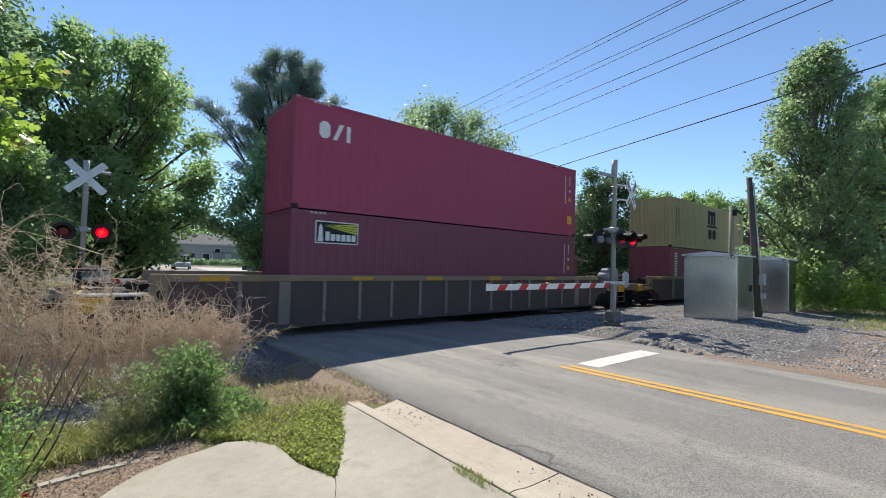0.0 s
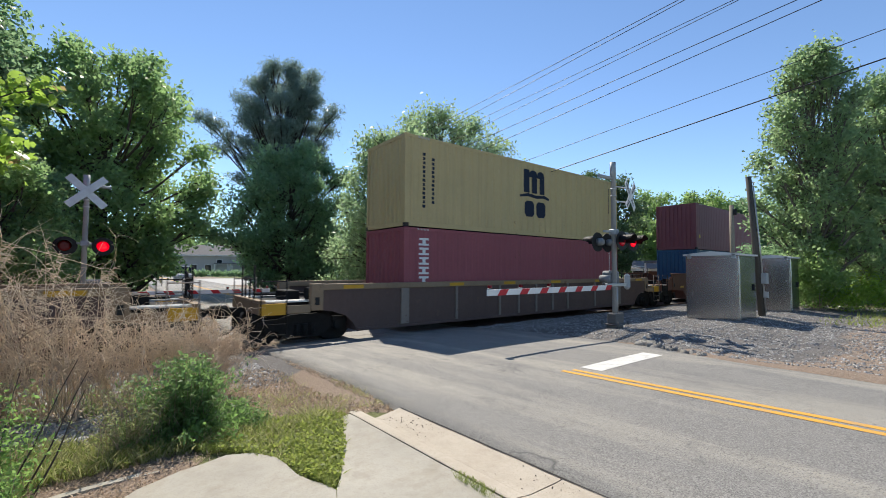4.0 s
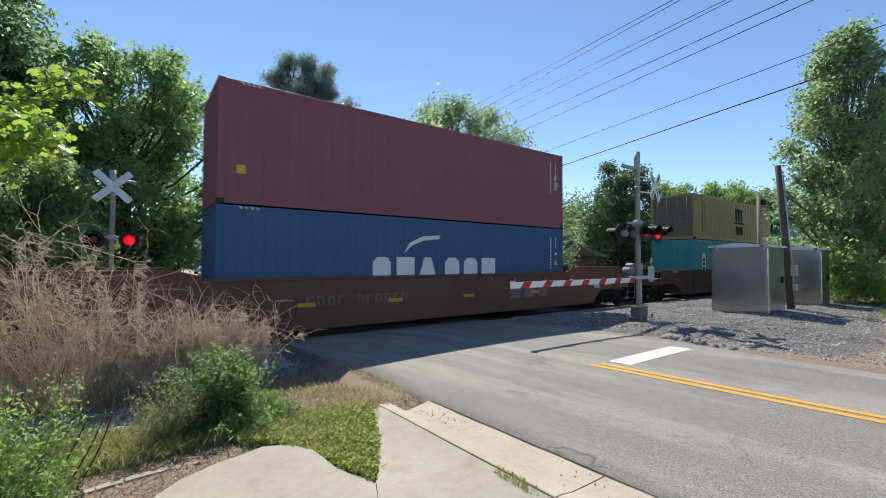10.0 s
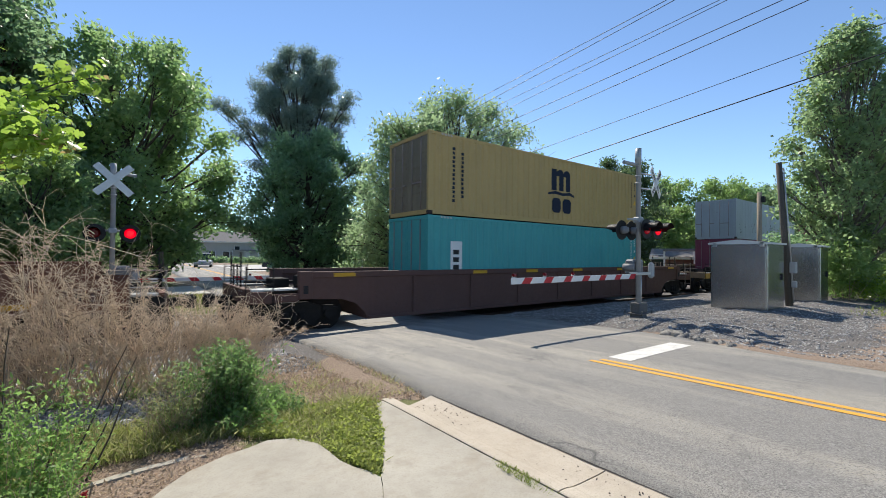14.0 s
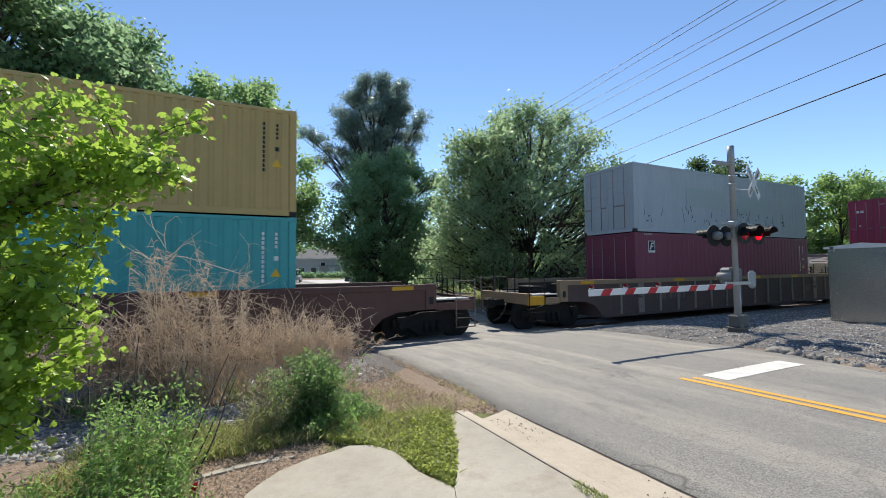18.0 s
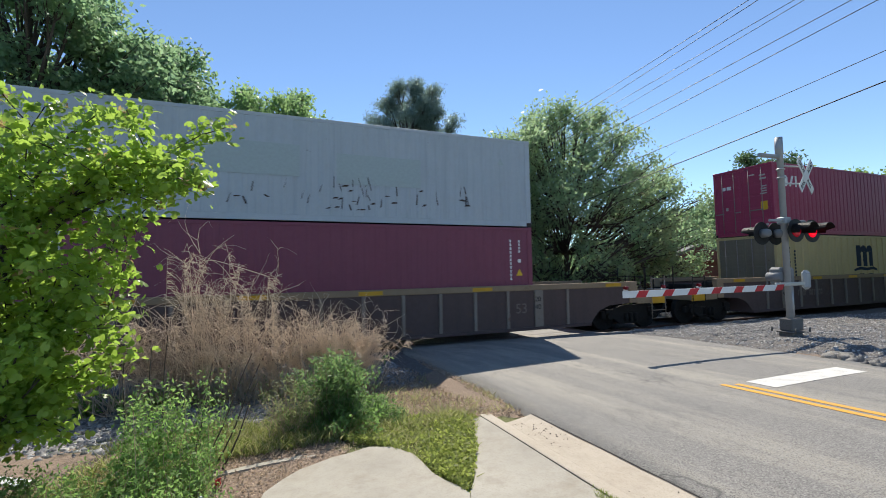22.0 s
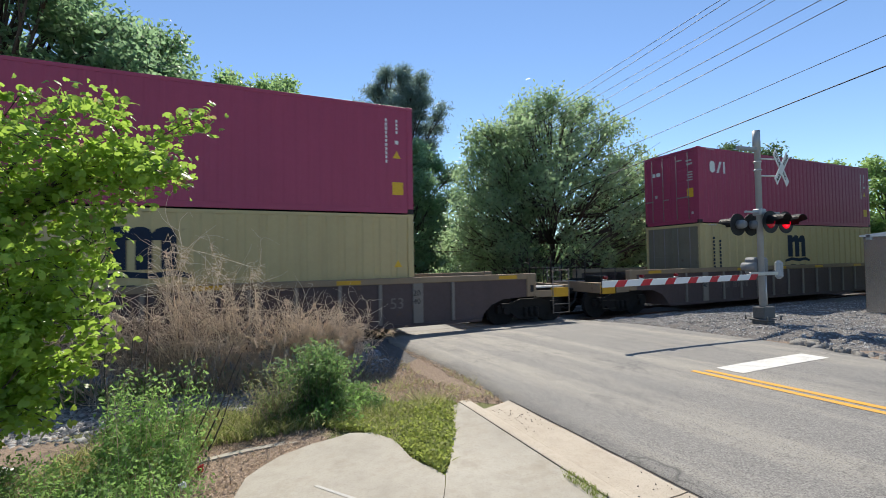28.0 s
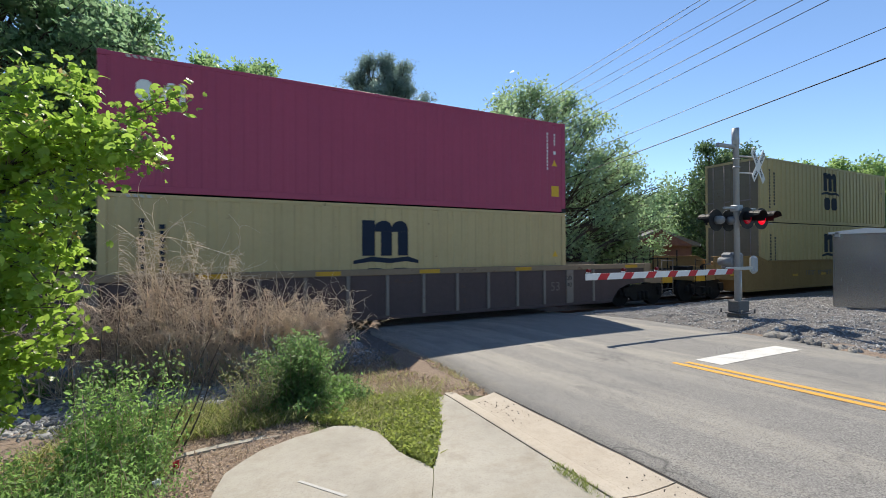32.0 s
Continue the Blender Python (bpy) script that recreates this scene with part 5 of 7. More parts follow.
def signal_cabinet(x0, x1, y0, y1, zb, h, label):
    ob = thing("signal_cabinet", label, "equipment cabinet", pose((x0 + x1) / 2, (y0 + y1) / 2, zb), group="signal cabinets")
    a, b_ = (x1 - x0) / 2, (y1 - y0) / 2
    part("cabinet_body", bx(bmesh.new(), (-a, -b_, 0.1), (a, b_, h - 0.12), 0.01), ALU, ob)
    bm = bmesh.new()
    ridge = [(-b_ - 0.06, h - 0.12), (-b_ - 0.06, h - 0.07), (0, h + 0.02), (b_ + 0.06, h - 0.07), (b_ + 0.06, h - 0.12)]
    va = [bm.verts.new((-a - 0.06, y, z)) for y, z in ridge]
    vb = [bm.verts.new((a + 0.06, y, z)) for y, z in ridge]
    bm.faces.new(va), bm.faces.new(vb[::-1])
    for k in range(5):
        bm.faces.new((va[k - 1], va[k], vb[k], vb[k - 1]))
    bmesh.ops.recalc_face_normals(bm, faces=bm.faces[:])
    part("cabinet_roof", bm, STRIPE_WHITE, ob, "pale sheet-metal roof")
    for s in (-1, 1):
        part("door_panel", bx(bmesh.new(), (-a + 0.05, s * b_ - 0.008, 0.16), (a - 0.05, s * b_ + 0.008, h - 0.2), 0.005), ALU, ob)
        part("seam_panel", bx(bmesh.new(), (s * a - 0.006, -b_ + 0.04, 0.16), (s * a + 0.006, b_ - 0.04, h - 0.2), 0.004), ALU, ob)
        for y in (-b_ + 0.12, b_ - 0.12):
            part("lifting_lug", bx(bmesh.new(), (s * (a + 0.03) - 0.03, y - 0.05, h - 0.2), (s * (a + 0.03) + 0.03, y + 0.05, h - 0.06), 0.008), STEEL, ob)
            part("foot", bx(bmesh.new(), (s * (a - 0.08) - 0.06, y - 0.06, -0.06), (s * (a - 0.08) + 0.06, y + 0.06, 0.1)), STEEL, ob)
    part("door_handle", bx(bmesh.new(), (a - 0.3, -b_ - 0.05, 1.0), (a - 0.26, -b_ - 0.008, 1.2), 0.008), SIGNAL_BLACK, ob)
    return ob


signal_cabinet(14.6, 16.07, 4.33, 5.81, -0.05, 2.2, "large brushed aluminium signal cabinet on gravel")
signal_cabinet(19.3, 20.35, 4.14, 5.3, -0.04, 2.19, "smaller brushed aluminium signal cabinet behind a pole")

WOOD_POLE = stony("weathered_pole", (0.065, 0.06, 0.052), (0.11, 0.1, 0.086), (0.06, 0.052, 0.045), 0.9, 25)
WOOD_PALE = stony("pale_post", (0.3, 0.25, 0.18), (0.38, 0.32, 0.24), (0.22, 0.18, 0.13), 0.9, 25)
pole = thing("utility_pole", "short leaning weathered utility pole beside the cabinet", "utility pole", pose(16.66, 4.33, 0))
part("pole_shaft", tube(bmesh.new(), [(0, 0, -0.1), (-0.28, 0.06, 2.3), (-0.6, 0.12, 4.62)], [0.1, 0.09, 0.08], 12), WOOD_POLE, pole)
part("meter_box", bx(bmesh.new(), (-0.25, -0.2, 1.15), (-0.02, -0.05, 1.5), 0.015), SIGNAL_GREY, pole)
part("meter_box", bx(bmesh.new(), (-0.18, -0.2, 0.7), (-0.03, -0.08, 0.9), 0.015), SIGNAL_GREY, pole)
bm = tube(bmesh.new(), [(-0.08, -0.12, 0.2), (-0.3, -0.06, 2.4), (-0.57, 0.0, 4.3)], 0.022, 6)
part("conduit", bm, STEEL, pole)
part("wire_hook", tube(bmesh.new(), [(-0.57, 0.12, 4.4), (-0.4, 0.05, 4.46), (-0.35, 0.05, 4.36)], 0.02, 6), STEEL, pole)
post = thing("wooden_post", "pale thin wooden post behind the cabinet", "post", pose(17.3, 5.33, 0))
part("post_shaft", tube(bmesh.new(), [(0, 0, -0.1), (0.02, 0, 3.9)], [0.085, 0.075], 10), WOOD_PALE, post)
part("post_cap", bx(bmesh.new(), (-0.06, -0.16, 3.55), (0.08, -0.06, 3.75), 0.01), SIGNAL_BLACK, post)

WIRE = plain("black_cable", (0.015, 0.015, 0.017), 0.6)
WIRES = [  # two points of each line, and its radius
    ((14.00, 16.96, 9.68), (14.60, 7.18, 10.57), 0.014),
    ((14.00, 16.45, 9.30), (14.60, 6.92, 10.44), 0.014),
    ((14.00, 15.64, 8.92), (14.60, 5.53, 9.77), 0.012),
    ((14.00, 15.33, 8.52), (14.60, 5.31, 9.67), 0.012),
    ((14.00, 14.01, 7.98), (14.60, 3.92, 8.99), 0.014),
    ((14.00, 13.15, 7.54), (14.60, 3.34, 8.71), 0.014),
    ((14.00, 12.42, 6.26), (14.60, 1.97, 7.42), 0.012),
    ((14.00, 11.14, 5.53), (14.60, 1.97, 6.69), 0.02)]
for a, c, r in WIRES:
    a, c = Vector(a), Vector(c)
    pts = [a.lerp(c, -2.2 + 0.3 * k) for k in range(17)]
    w = thing("overhead_wire", "thin black overhead power line", "wire", group="overhead wires")
    part("cable", tube(bmesh.new(), pts, r * 0.9, 5), WIRE, w)
# ---- trees, brush and weeds ----
BARK = stony("grey_brown_bark", (0.075, 0.06, 0.048), (0.13, 0.105, 0.085), (0.045, 0.036, 0.03), 0.95, 18, 0.8)
BARK_PINE = stony("dark_pine_bark", (0.05, 0.043, 0.04), (0.08, 0.07, 0.065), (0.035, 0.03, 0.028), 0.95, 18, 0.8)
BARK_PALE = stony("pale_bark", (0.16, 0.14, 0.115), (0.24, 0.21, 0.175), (0.1, 0.085, 0.07), 0.95, 18, 0.8)
LEAF_MAPLE = leafy("maple_leaves", (0.09, 0.145, 0.065), (0.26, 0.36, 0.15), 0.62, 0.4)
LEAF_DEEP = leafy("deep_green_leaves", (0.075, 0.125, 0.07), (0.25, 0.35, 0.19), 0.64, 0.42)
LEAF_PEAR = leafy("silver_green_leaves", (0.09, 0.14, 0.075), (0.29, 0.37, 0.2), 0.62, 0.36)
LEAF_PINE = leafy("pine_needles", (0.1, 0.15, 0.13), (0.22, 0.29, 0.26), 0.45, 0.35)
LEAF_OAK = leafy("dark_oak_leaves", (0.05, 0.085, 0.04), (0.11, 0.16, 0.075), 0.5, 0.34)
LEAF_SPRING = leafy("spring_green_leaves", (0.13, 0.2, 0.06), (0.27, 0.36, 0.13), 0.6)
LEAF_RIGHT = leafy("poplar_leaves", (0.085, 0.135, 0.065), (0.29, 0.37, 0.185), 0.6, 0.4)
LEAF_LIME = leafy("lime_green_leaves", (0.05, 0.105, 0.022), (0.33, 0.44, 0.075), 0.55, 0.34)
LEAF_WEED = leafy("weed_leaves", (0.045, 0.1, 0.03), (0.27, 0.4, 0.12), 0.5)
LEAF_BUSH = leafy("bush_leaves", (0.045, 0.085, 0.03), (0.21, 0.31, 0.11), 0.5, 0.5)
GRASS_MAT = leafy("grass_blades", (0.11, 0.135, 0.035), (0.28, 0.31, 0.09), 0.48)
DRY_GRASS = leafy("dry_grass_blades", (0.2, 0.19, 0.085), (0.44, 0.41, 0.2), 0.44)
STRAW = leafy("dry_stems", (0.38, 0.3, 0.24), (0.84, 0.7, 0.57), 0.3, 0.6)
STRAW_DARK = leafy("dark_dry_stems", (0.19, 0.14, 0.11), (0.5, 0.39, 0.31), 0.28, 0.6)
LITTER = leafy("leaf_litter", (0.12, 0.07, 0.045), (0.55, 0.42, 0.31), 0.2, 0.8)


def unit(n, gen, up=0.0):
    v = gen.normal(size=(n, 3))
    v[:, 2] += up
    return v / np.linalg.norm(v, axis=1, keepdims=True)


def leaf_mesh(name, points, size, gen, material, aspect=0.55, up=0.3, vary=0.5, fold=0.25):
    """Small folded leaves, one at each point."""
    n = len(points)
    d = unit(n, gen, 0.0)
    nrm = unit(n, gen, up)
    side = np.cross(d, nrm)
    side /= np.linalg.norm(side, axis=1, keepdims=True) + 1e-9
    nn = np.cross(side, d)
    s = size * (1 - vary / 2 + vary * gen.rand(n, 1))
    tip, mid = points + d * s, points + d * s * 0.45
    a, b_ = mid + side * s * aspect * 0.5 + nn * s * fold * 0.3, mid - side * s * aspect * 0.5 + nn * s * fold * 0.3
    verts = np.stack([points, a, tip, b_], 1).reshape(-1, 3)
    faces = np.arange(4 * n).reshape(n, 4)
    return raw_mesh(name, verts, faces, material)


def clump_points(lobes, per_lobe, per_clump, spread, gen, hollow=0.45):
    """Points in clumps that fill the outer part of each lobe (x, y, z, rx, ry, rz)."""
    out = []
    for x, y, z, rx, ry, rz in lobes:
        d = unit(per_lobe, gen)
        r = (hollow + (1 - hollow) * gen.rand(per_lobe, 1) ** 0.6)
        c = d * r * (rx, ry, rz) + (x, y, z)
        p = c[:, None] + gen.normal(size=(per_lobe, per_clump, 3)) * spread
        out.append(p.reshape(-1, 3))
    return np.concatenate(out)


def limbs(bm, gen, height, radius, lobes, lean=(0, 0), start=0.25):
    """A tapered trunk with limbs that reach into the lobes."""
    top = height * 0.9
    pts, rad = [], []
    for k in range(8):
        f = k / 7
        pts.append((lean[0] * f * f + 0.12 * radius * 3 * math.sin(3 * f + radius * 9), lean[1] * f * f + 0.25 * radius * math.cos(4 * f), top * f - 0.15))
        rad.append(radius * (1.25 if k == 0 else 1) * (1 - 0.88 * f) + 0.012)
    tube(bm, pts, rad, 9)
    for x, y, z, rx, ry, rz in lobes:
        f = min(0.85, max(start, (z / top) * 0.72))
        i = int(f * 7)
        p0 = Vector(pts[i])
        p1 = Vector((x, y, z))
        mid = p0.lerp(p1, 0.5) + Vector((0, 0, -0.08 * (p1 - p0).length)) + Vector(gen.normal(size=3) * 0.12)
        r0 = rad[i] * 0.5
        tube(bm, [p0, p0.lerp(mid, 0.55), mid, p1], [r0, r0 * 0.8, r0 * 0.6, r0 * 0.2 + 0.008], 6)
        for _ in range(4):
            q = p1 + Vector(gen.normal(size=3) * np.array((rx, ry, rz)) * 0.55)
            tube(bm, [mid.lerp(p1, gen.rand()), (mid + p1 + q) / 3 + Vector((0, 0, 0.1)), q], [r0 * 0.32 + 0.006, r0 * 0.2 + 0.005, 0.006], 5)
    return bm


PROFILES = {"round": lambda f: math.sin(math.pi * (0.1 + 0.82 * f)) ** 0.6, "cone": lambda f: 1.05 - 0.85 * f, "tall": lambda f: 0.85 + 0.2 * math.sin(math.pi * f) - 0.5 * f ** 3,
            "bowl": lambda f: min(1.0, 0.86 + 1.0 * f) * (1 - 0.72 * f ** 2.4), "umbrella": lambda f: min(1.0, 0.35 + 1.9 * f) * (1 - (max(0.0, f - 0.35) / 0.68) ** 2) ** 0.5}


def crown(gen, zb, zt, r, n, shape="round", lobe=0.2, shift=(0, 0)):
    """Small leafy lobes of uneven size spread through a crown, most of them near its outside."""
    lobes = []
    for k in range(n):
        f = (k + gen.rand()) / n
        prof = PROFILES[shape](f)
        a = k * 2.4 + gen.rand() * 1.2
        rr = r * prof * (0.2 + 0.78 * gen.rand() ** 0.6) * (0.94 + 0.12 * math.sin(3 * a + 5 * f))
        s = r * lobe * (0.65 + 0.75 * gen.rand()) * (0.7 + 0.3 * prof)
        z = zb + s * 0.5 + (zt - zb - s * 1.1) * f
        lobes.append((rr * math.cos(a) + shift[0] * f, rr * math.sin(a) + shift[1] * f, z, s * 1.12, s * 1.12, s * 0.75))
    return lobes


def tree(label, x, y, z, height, trunk, lobes, leaf, n_leaf, size, spread, bark=BARK, seed=1, name="tree", aspect=0.55, hollow=0.45, lean=(0, 0), per_clump=14, up=0.3, start=0.25):
    gen = np.random.RandomState(seed)
    ob = thing(name, label, "tree", pose(x, y, z))
    part("trunk", limbs(bmesh.new(), gen, height, trunk, lobes, lean, start), bark, ob)
    per_lobe = max(3, int(n_leaf / len(lobes) / per_clump))
    pts = clump_points(lobes, per_lobe, per_clump, spread, gen, hollow)
    cr = new("crown", leaf_mesh("crown", pts, size, gen, leaf, aspect, up))
    cr.parent = ob
    return ob


def shape(seed, *args, **kw):
    return crown(np.random.RandomState(seed), *args, **kw)


# beyond the track, from the road's far end to the crossing
tree("rounded green tree with silvery leaves behind the train", 16.1, 20.9, -0.3, 11.6, 0.2, shape(3, 0.2, 11.9, 7.2, 190, "bowl", lobe=0.14) + [(x - 4.4, y - 0.6, z, rx, ry, rz) for x, y, z, rx, ry, rz in shape(4, 0.6, 9.6, 3.1, 70, "bowl", lobe=0.26)] + [(x + 6.6, y - 0.4, z, rx, ry, rz) for x, y, z, rx, ry, rz in shape(6, 0.1, 8.6, 3.6, 70, "round", lobe=0.24)], LEAF_PEAR, 78000, 0.2, 0.22, BARK, 3, start=0.06, hollow=0.1)
tree("tall pine with dark grey-green tufts and an open crown", 13.0, 42.0, -0.3, 20.6, 0.42, [(x, y, z, rx, ry, rz * 0.75) for x, y, z, rx, ry, rz in shape(5, 11.6, 21.9, 5.4, 92, "umbrella", lobe=0.17)] + [(-5.0, -0.5, 13.6, 1.6, 1.3, 0.6), (-3.6, -0.3, 12.0, 1.3, 1.2, 0.5), (-6.2, 0, 14.6, 1.0, 0.9, 0.4), (-7.2, 0, 15.0, 0.9, 0.8, 0.35), (-4.0, 0, 10.2, 1.3, 1.0, 0.4), (-5.6, 0, 12.6, 1.0, 1.0, 0.35)],
     LEAF_PINE, 66000, 0.34, 0.24, BARK_PINE, 5, "pine_tree", aspect=0.2, per_clump=26, hollow=0.1)
tree("dense dark tree in front of a tall pine", 11.6, 35.4, -0.3, 11.4, 0.3, shape(7, 0.3, 12.0, 5.6, 90, "round", lobe=0.2) + [(-5.2, -1, 3.9, 1.9, 1.2, 0.35), (-3.6, -1, 4.6, 1.7, 1.2, 0.6), (-6.4, -1, 4.3, 1.2, 1.0, 0.25)], LEAF_DEEP, 42000, 0.29, 0.25, BARK, 7, start=0.08, hollow=0.1)
tree("broad maple with fresh green leaves beyond the track", -0.5, 30.1, -0.3, 13.2, 0.32, shape(9, 0.8, 13.8, 5.6, 100, "round", lobe=0.18), LEAF_MAPLE, 46000, 0.27, 0.24, BARK, 9, start=0.12, hollow=0.15)
tree("large dark-leaved tree beyond the track", -6.0, 26.0, -0.3, 14.4, 0.36, shape(11, 0.4, 14.6, 4.8, 90, "tall", lobe=0.2), LEAF_DEEP, 46000, 0.27, 0.25, BARK, 11, start=0.1, hollow=0.1)
tree("large dark-leaved tree with a high crown", -10.6, 24.0, -0.3, 17.2, 0.42, shape(13, 0.6, 17.8, 5.6, 130, "tall", lobe=0.2), LEAF_DEEP, 68000, 0.28, 0.3, BARK, 13, start=0.1, hollow=0.1)
tree("leafy tree at the edge of the wood", -16.5, 22.0, -0.3, 14.5, 0.35, shape(15, 1.0, 15.0, 5.0, 50, "tall", lobe=0.23), LEAF_MAPLE, 26000, 0.32, 0.3, BARK, 15)
tree("young leafy tree beyond the crossing signal", -3.2, 21.0, -0.3, 5.4, 0.12, shape(17, 0.3, 5.6, 2.3, 30, "round", lobe=0.25), LEAF_MAPLE, 16000, 0.17, 0.18, BARK, 17)
tree("leafy thicket tree beyond the track", -7.5, 19.5, -0.3, 4.6, 0.1, shape(19, 0.2, 4.8, 2.4, 30, "round", lobe=0.25), LEAF_DEEP, 15000, 0.17, 0.2, BARK, 19)
# dark understorey behind the rounded tree
for k, (x, y, h, r) in enumerate(((19.5, 38.0, 5.2, 3.0), (23.5, 36.5, 4.6, 2.8), (27.5, 31.0, 4.4, 2.6), (15.5, 40.5, 6.0, 3.0), (31.0, 29.0, 4.6, 2.4))):
    tree("low dark tree in the shade behind larger ones", x, y, -0.25, h, 0.14, shape(110 + k, 0.1, h, r, 24, "round", lobe=0.3), LEAF_DEEP, 9000, 0.26, 0.24, BARK, 110 + k)
# far ones
tree("dark oak far behind the wagons", 44.6, 26.8, -0.2, 12.6, 0.4, shape(21, 0.6, 12.8, 4.6, 44, "tall", lobe=0.28), LEAF_OAK, 20000, 0.32, 0.3, BARK, 21)
for k, (x, y, h, r, mt) in enumerate(((64, 30.5, 13.6, 5.0, LEAF_SPRING), (66, 24.5, 13.0, 4.8, LEAF_SPRING), (69, 19.5, 11.8, 4.6, LEAF_DEEP), (72, 14.0, 12.6, 4.8, LEAF_SPRING), (60, 36.5, 12.4, 4.4, LEAF_SPRING), (57, 27.2, 8.5, 3.6, LEAF_SPRING),
                                      (47, 31.5, 7.0, 3.0, LEAF_SPRING), (80, 8.0, 13, 5.2, LEAF_MAPLE), (52, 43, 10, 4.5, LEAF_SPRING), (38, 30.5, 5.2, 2.6, LEAF_DEEP), (50, 37, 9.5, 3.8, LEAF_DEEP), (74, 25, 12.8, 4.8, LEAF_SPRING))):
    tree("pale green tree in the far tree line", x, y, -0.2, h, 0.25, shape(30 + k, 0.4, h, r, 30, "tall", lobe=0.27), mt, 11000, 0.42, 0.36, BARK, 30 + k)
for k, (x, y, h, r) in enumerate(((3, 122, 9, 5), (14, 128, 11, 6), (25, 118, 10, 6), (-9, 115, 11, 6), (36, 108, 9, 5.5), (48, 96, 9, 5), (28, 66, 6.5, 3.2), (36, 58, 6.0, 3.0), (24, 52, 5.0, 2.4))):
    tree("pale green tree far behind the houses", x, y, -0.2, h, 0.25, shape(50 + k, 0.8, h, r, 16, "round", lobe=0.34), LEAF_SPRING if k % 2 else LEAF_MAPLE, 5000, 0.5, 0.45, BARK, 50 + k)
# beside the cabinets
tree("tall slender tree with fluttering grey-green leaves beside the cabinets", 22.6, 4.0, 0, 10.6, 0.17, shape(71, 1.9, 10.9, 2.15, 90, "tall", lobe=0.19), LEAF_RIGHT, 26000, 0.16, 0.18, BARK_PALE, 71, start=0.1, hollow=0.1)
tree("slender grey-green tree at the edge of the gravel", 26.3, 2.2, 0, 9.9, 0.16, shape(73, 0.8, 10.2, 2.3, 84, "tall", lobe=0.2), LEAF_RIGHT, 25000, 0.17, 0.18, BARK_PALE, 73, start=0.1, hollow=0.1)
tree("leafy tree behind the slender ones", 30.0, 4.2, 0, 8.6, 0.16, shape(75, 0.4, 9.0, 2.8, 40, "tall", lobe=0.27), LEAF_RIGHT, 22000, 0.2, 0.2, BARK, 75)
tree("leafy tree at the gravel's edge", 30.5, 0.0, 0, 8.6, 0.16, shape(77, 0.4, 9.2, 3.0, 40, "tall", lobe=0.27), LEAF_RIGHT, 20000, 0.22, 0.2, BARK, 77)


def shrub(label, x, y, z, lobes, leaf, n, size, spread, seed, name="shrub", aspect=0.5, per_clump=12, stems=14):
    gen = np.random.RandomState(seed)
    ob = thing(name, label, "shrub", pose(x, y, z))
    bm = bmesh.new()
    for k in range(stems):
        l = lobes[k % len(lobes)]
        p1 = Vector((l[0], l[1], l[2])) + Vector(gen.normal(size=3) * np.array(l[3:]) * 0.5)
        p0 = Vector((p1.x * 0.25 + gen.normal() * 0.04, p1.y * 0.25 + gen.normal() * 0.04, -0.05))
        tube(bm, [p0, p0.lerp(p1, 0.5) + Vector(gen.normal(size=3) * 0.03), p1], [0.01, 0.007, 0.003], 5)
    tagged(part("stalk_tangle", bm, STRAW_DARK, ob), kind="stuff")
    pts = clump_points(lobes, max(2, int(n / len(lobes) / per_clump)), per_clump, spread, gen, 0.2)
    pts = pts[pts[:, 2] > 0.0]
    lv = new("foliage", leaf_mesh("foliage", pts, size, gen, leaf, aspect))
    lv.parent = ob
    return ob


shrub("yellow-green shrubs at the foot of the slender trees", 21.6, 3.9, 0, shape(81, 0.0, 2.6, 1.0, 8, "round", lobe=0.5), LEAF_SPRING, 6000, 0.13, 0.12, 81)
shrub("brownish shrub at the foot of the slender trees", 22.4, 2.9, 0, shape(83, 0.0, 1.5, 1.1, 6, "round", lobe=0.5), LEAF_LIME, 3000, 0.12, 0.12, 83)
shrub("low shrubs beyond the gravel", 27.5, 6.5, 0, shape(85, 0.0, 3.2, 2.2, 8, "round", lobe=0.5), LEAF_DEEP, 6000, 0.2, 0.2, 85)
shrub("tangled green shrub beyond the track", -10.5, 17.8, -0.3, shape(87, 0.0, 2.6, 2.4, 8, "round", lobe=0.5), LEAF_MAPLE, 5000, 0.2, 0.2, 87)


def stem_mesh(name, lines, widths, material):
    """Thin three-sided stems along rows of points (n, k, 3)."""
    lines = np.asarray(lines)
    n, k, _ = lines.shape
    d = np.gradient(lines, axis=1)
    d /= np.linalg.norm(d, axis=2, keepdims=True) + 1e-9
    ref = np.array((0.3, 0.9, 0.2))
    a = np.cross(d, ref)
    a /= np.linalg.norm(a, axis=2, keepdims=True) + 1e-9
    b_ = np.cross(d, a)
    taper = np.linspace(1, 0.35, k)[None, :, None] * np.asarray(widths).reshape(-1, 1, 1)
    rings = np.stack([lines + (a * math.cos(t) + b_ * math.sin(t)) * taper for t in (0, 2.094, 4.189)], 2)
    verts = rings.reshape(-1, 3)
    faces = []
    base = np.arange(n)[:, None] * (3 * k) + np.arange(k - 1)[None] * 3
    for j in range(3):
        j2 = (j + 1) % 3
        faces.append(np.stack([base + j, base + j2, base + 3 + j2, base + 3 + j], -1).reshape(-1, 4))
    return raw_mesh(name, verts, np.concatenate(faces), material)


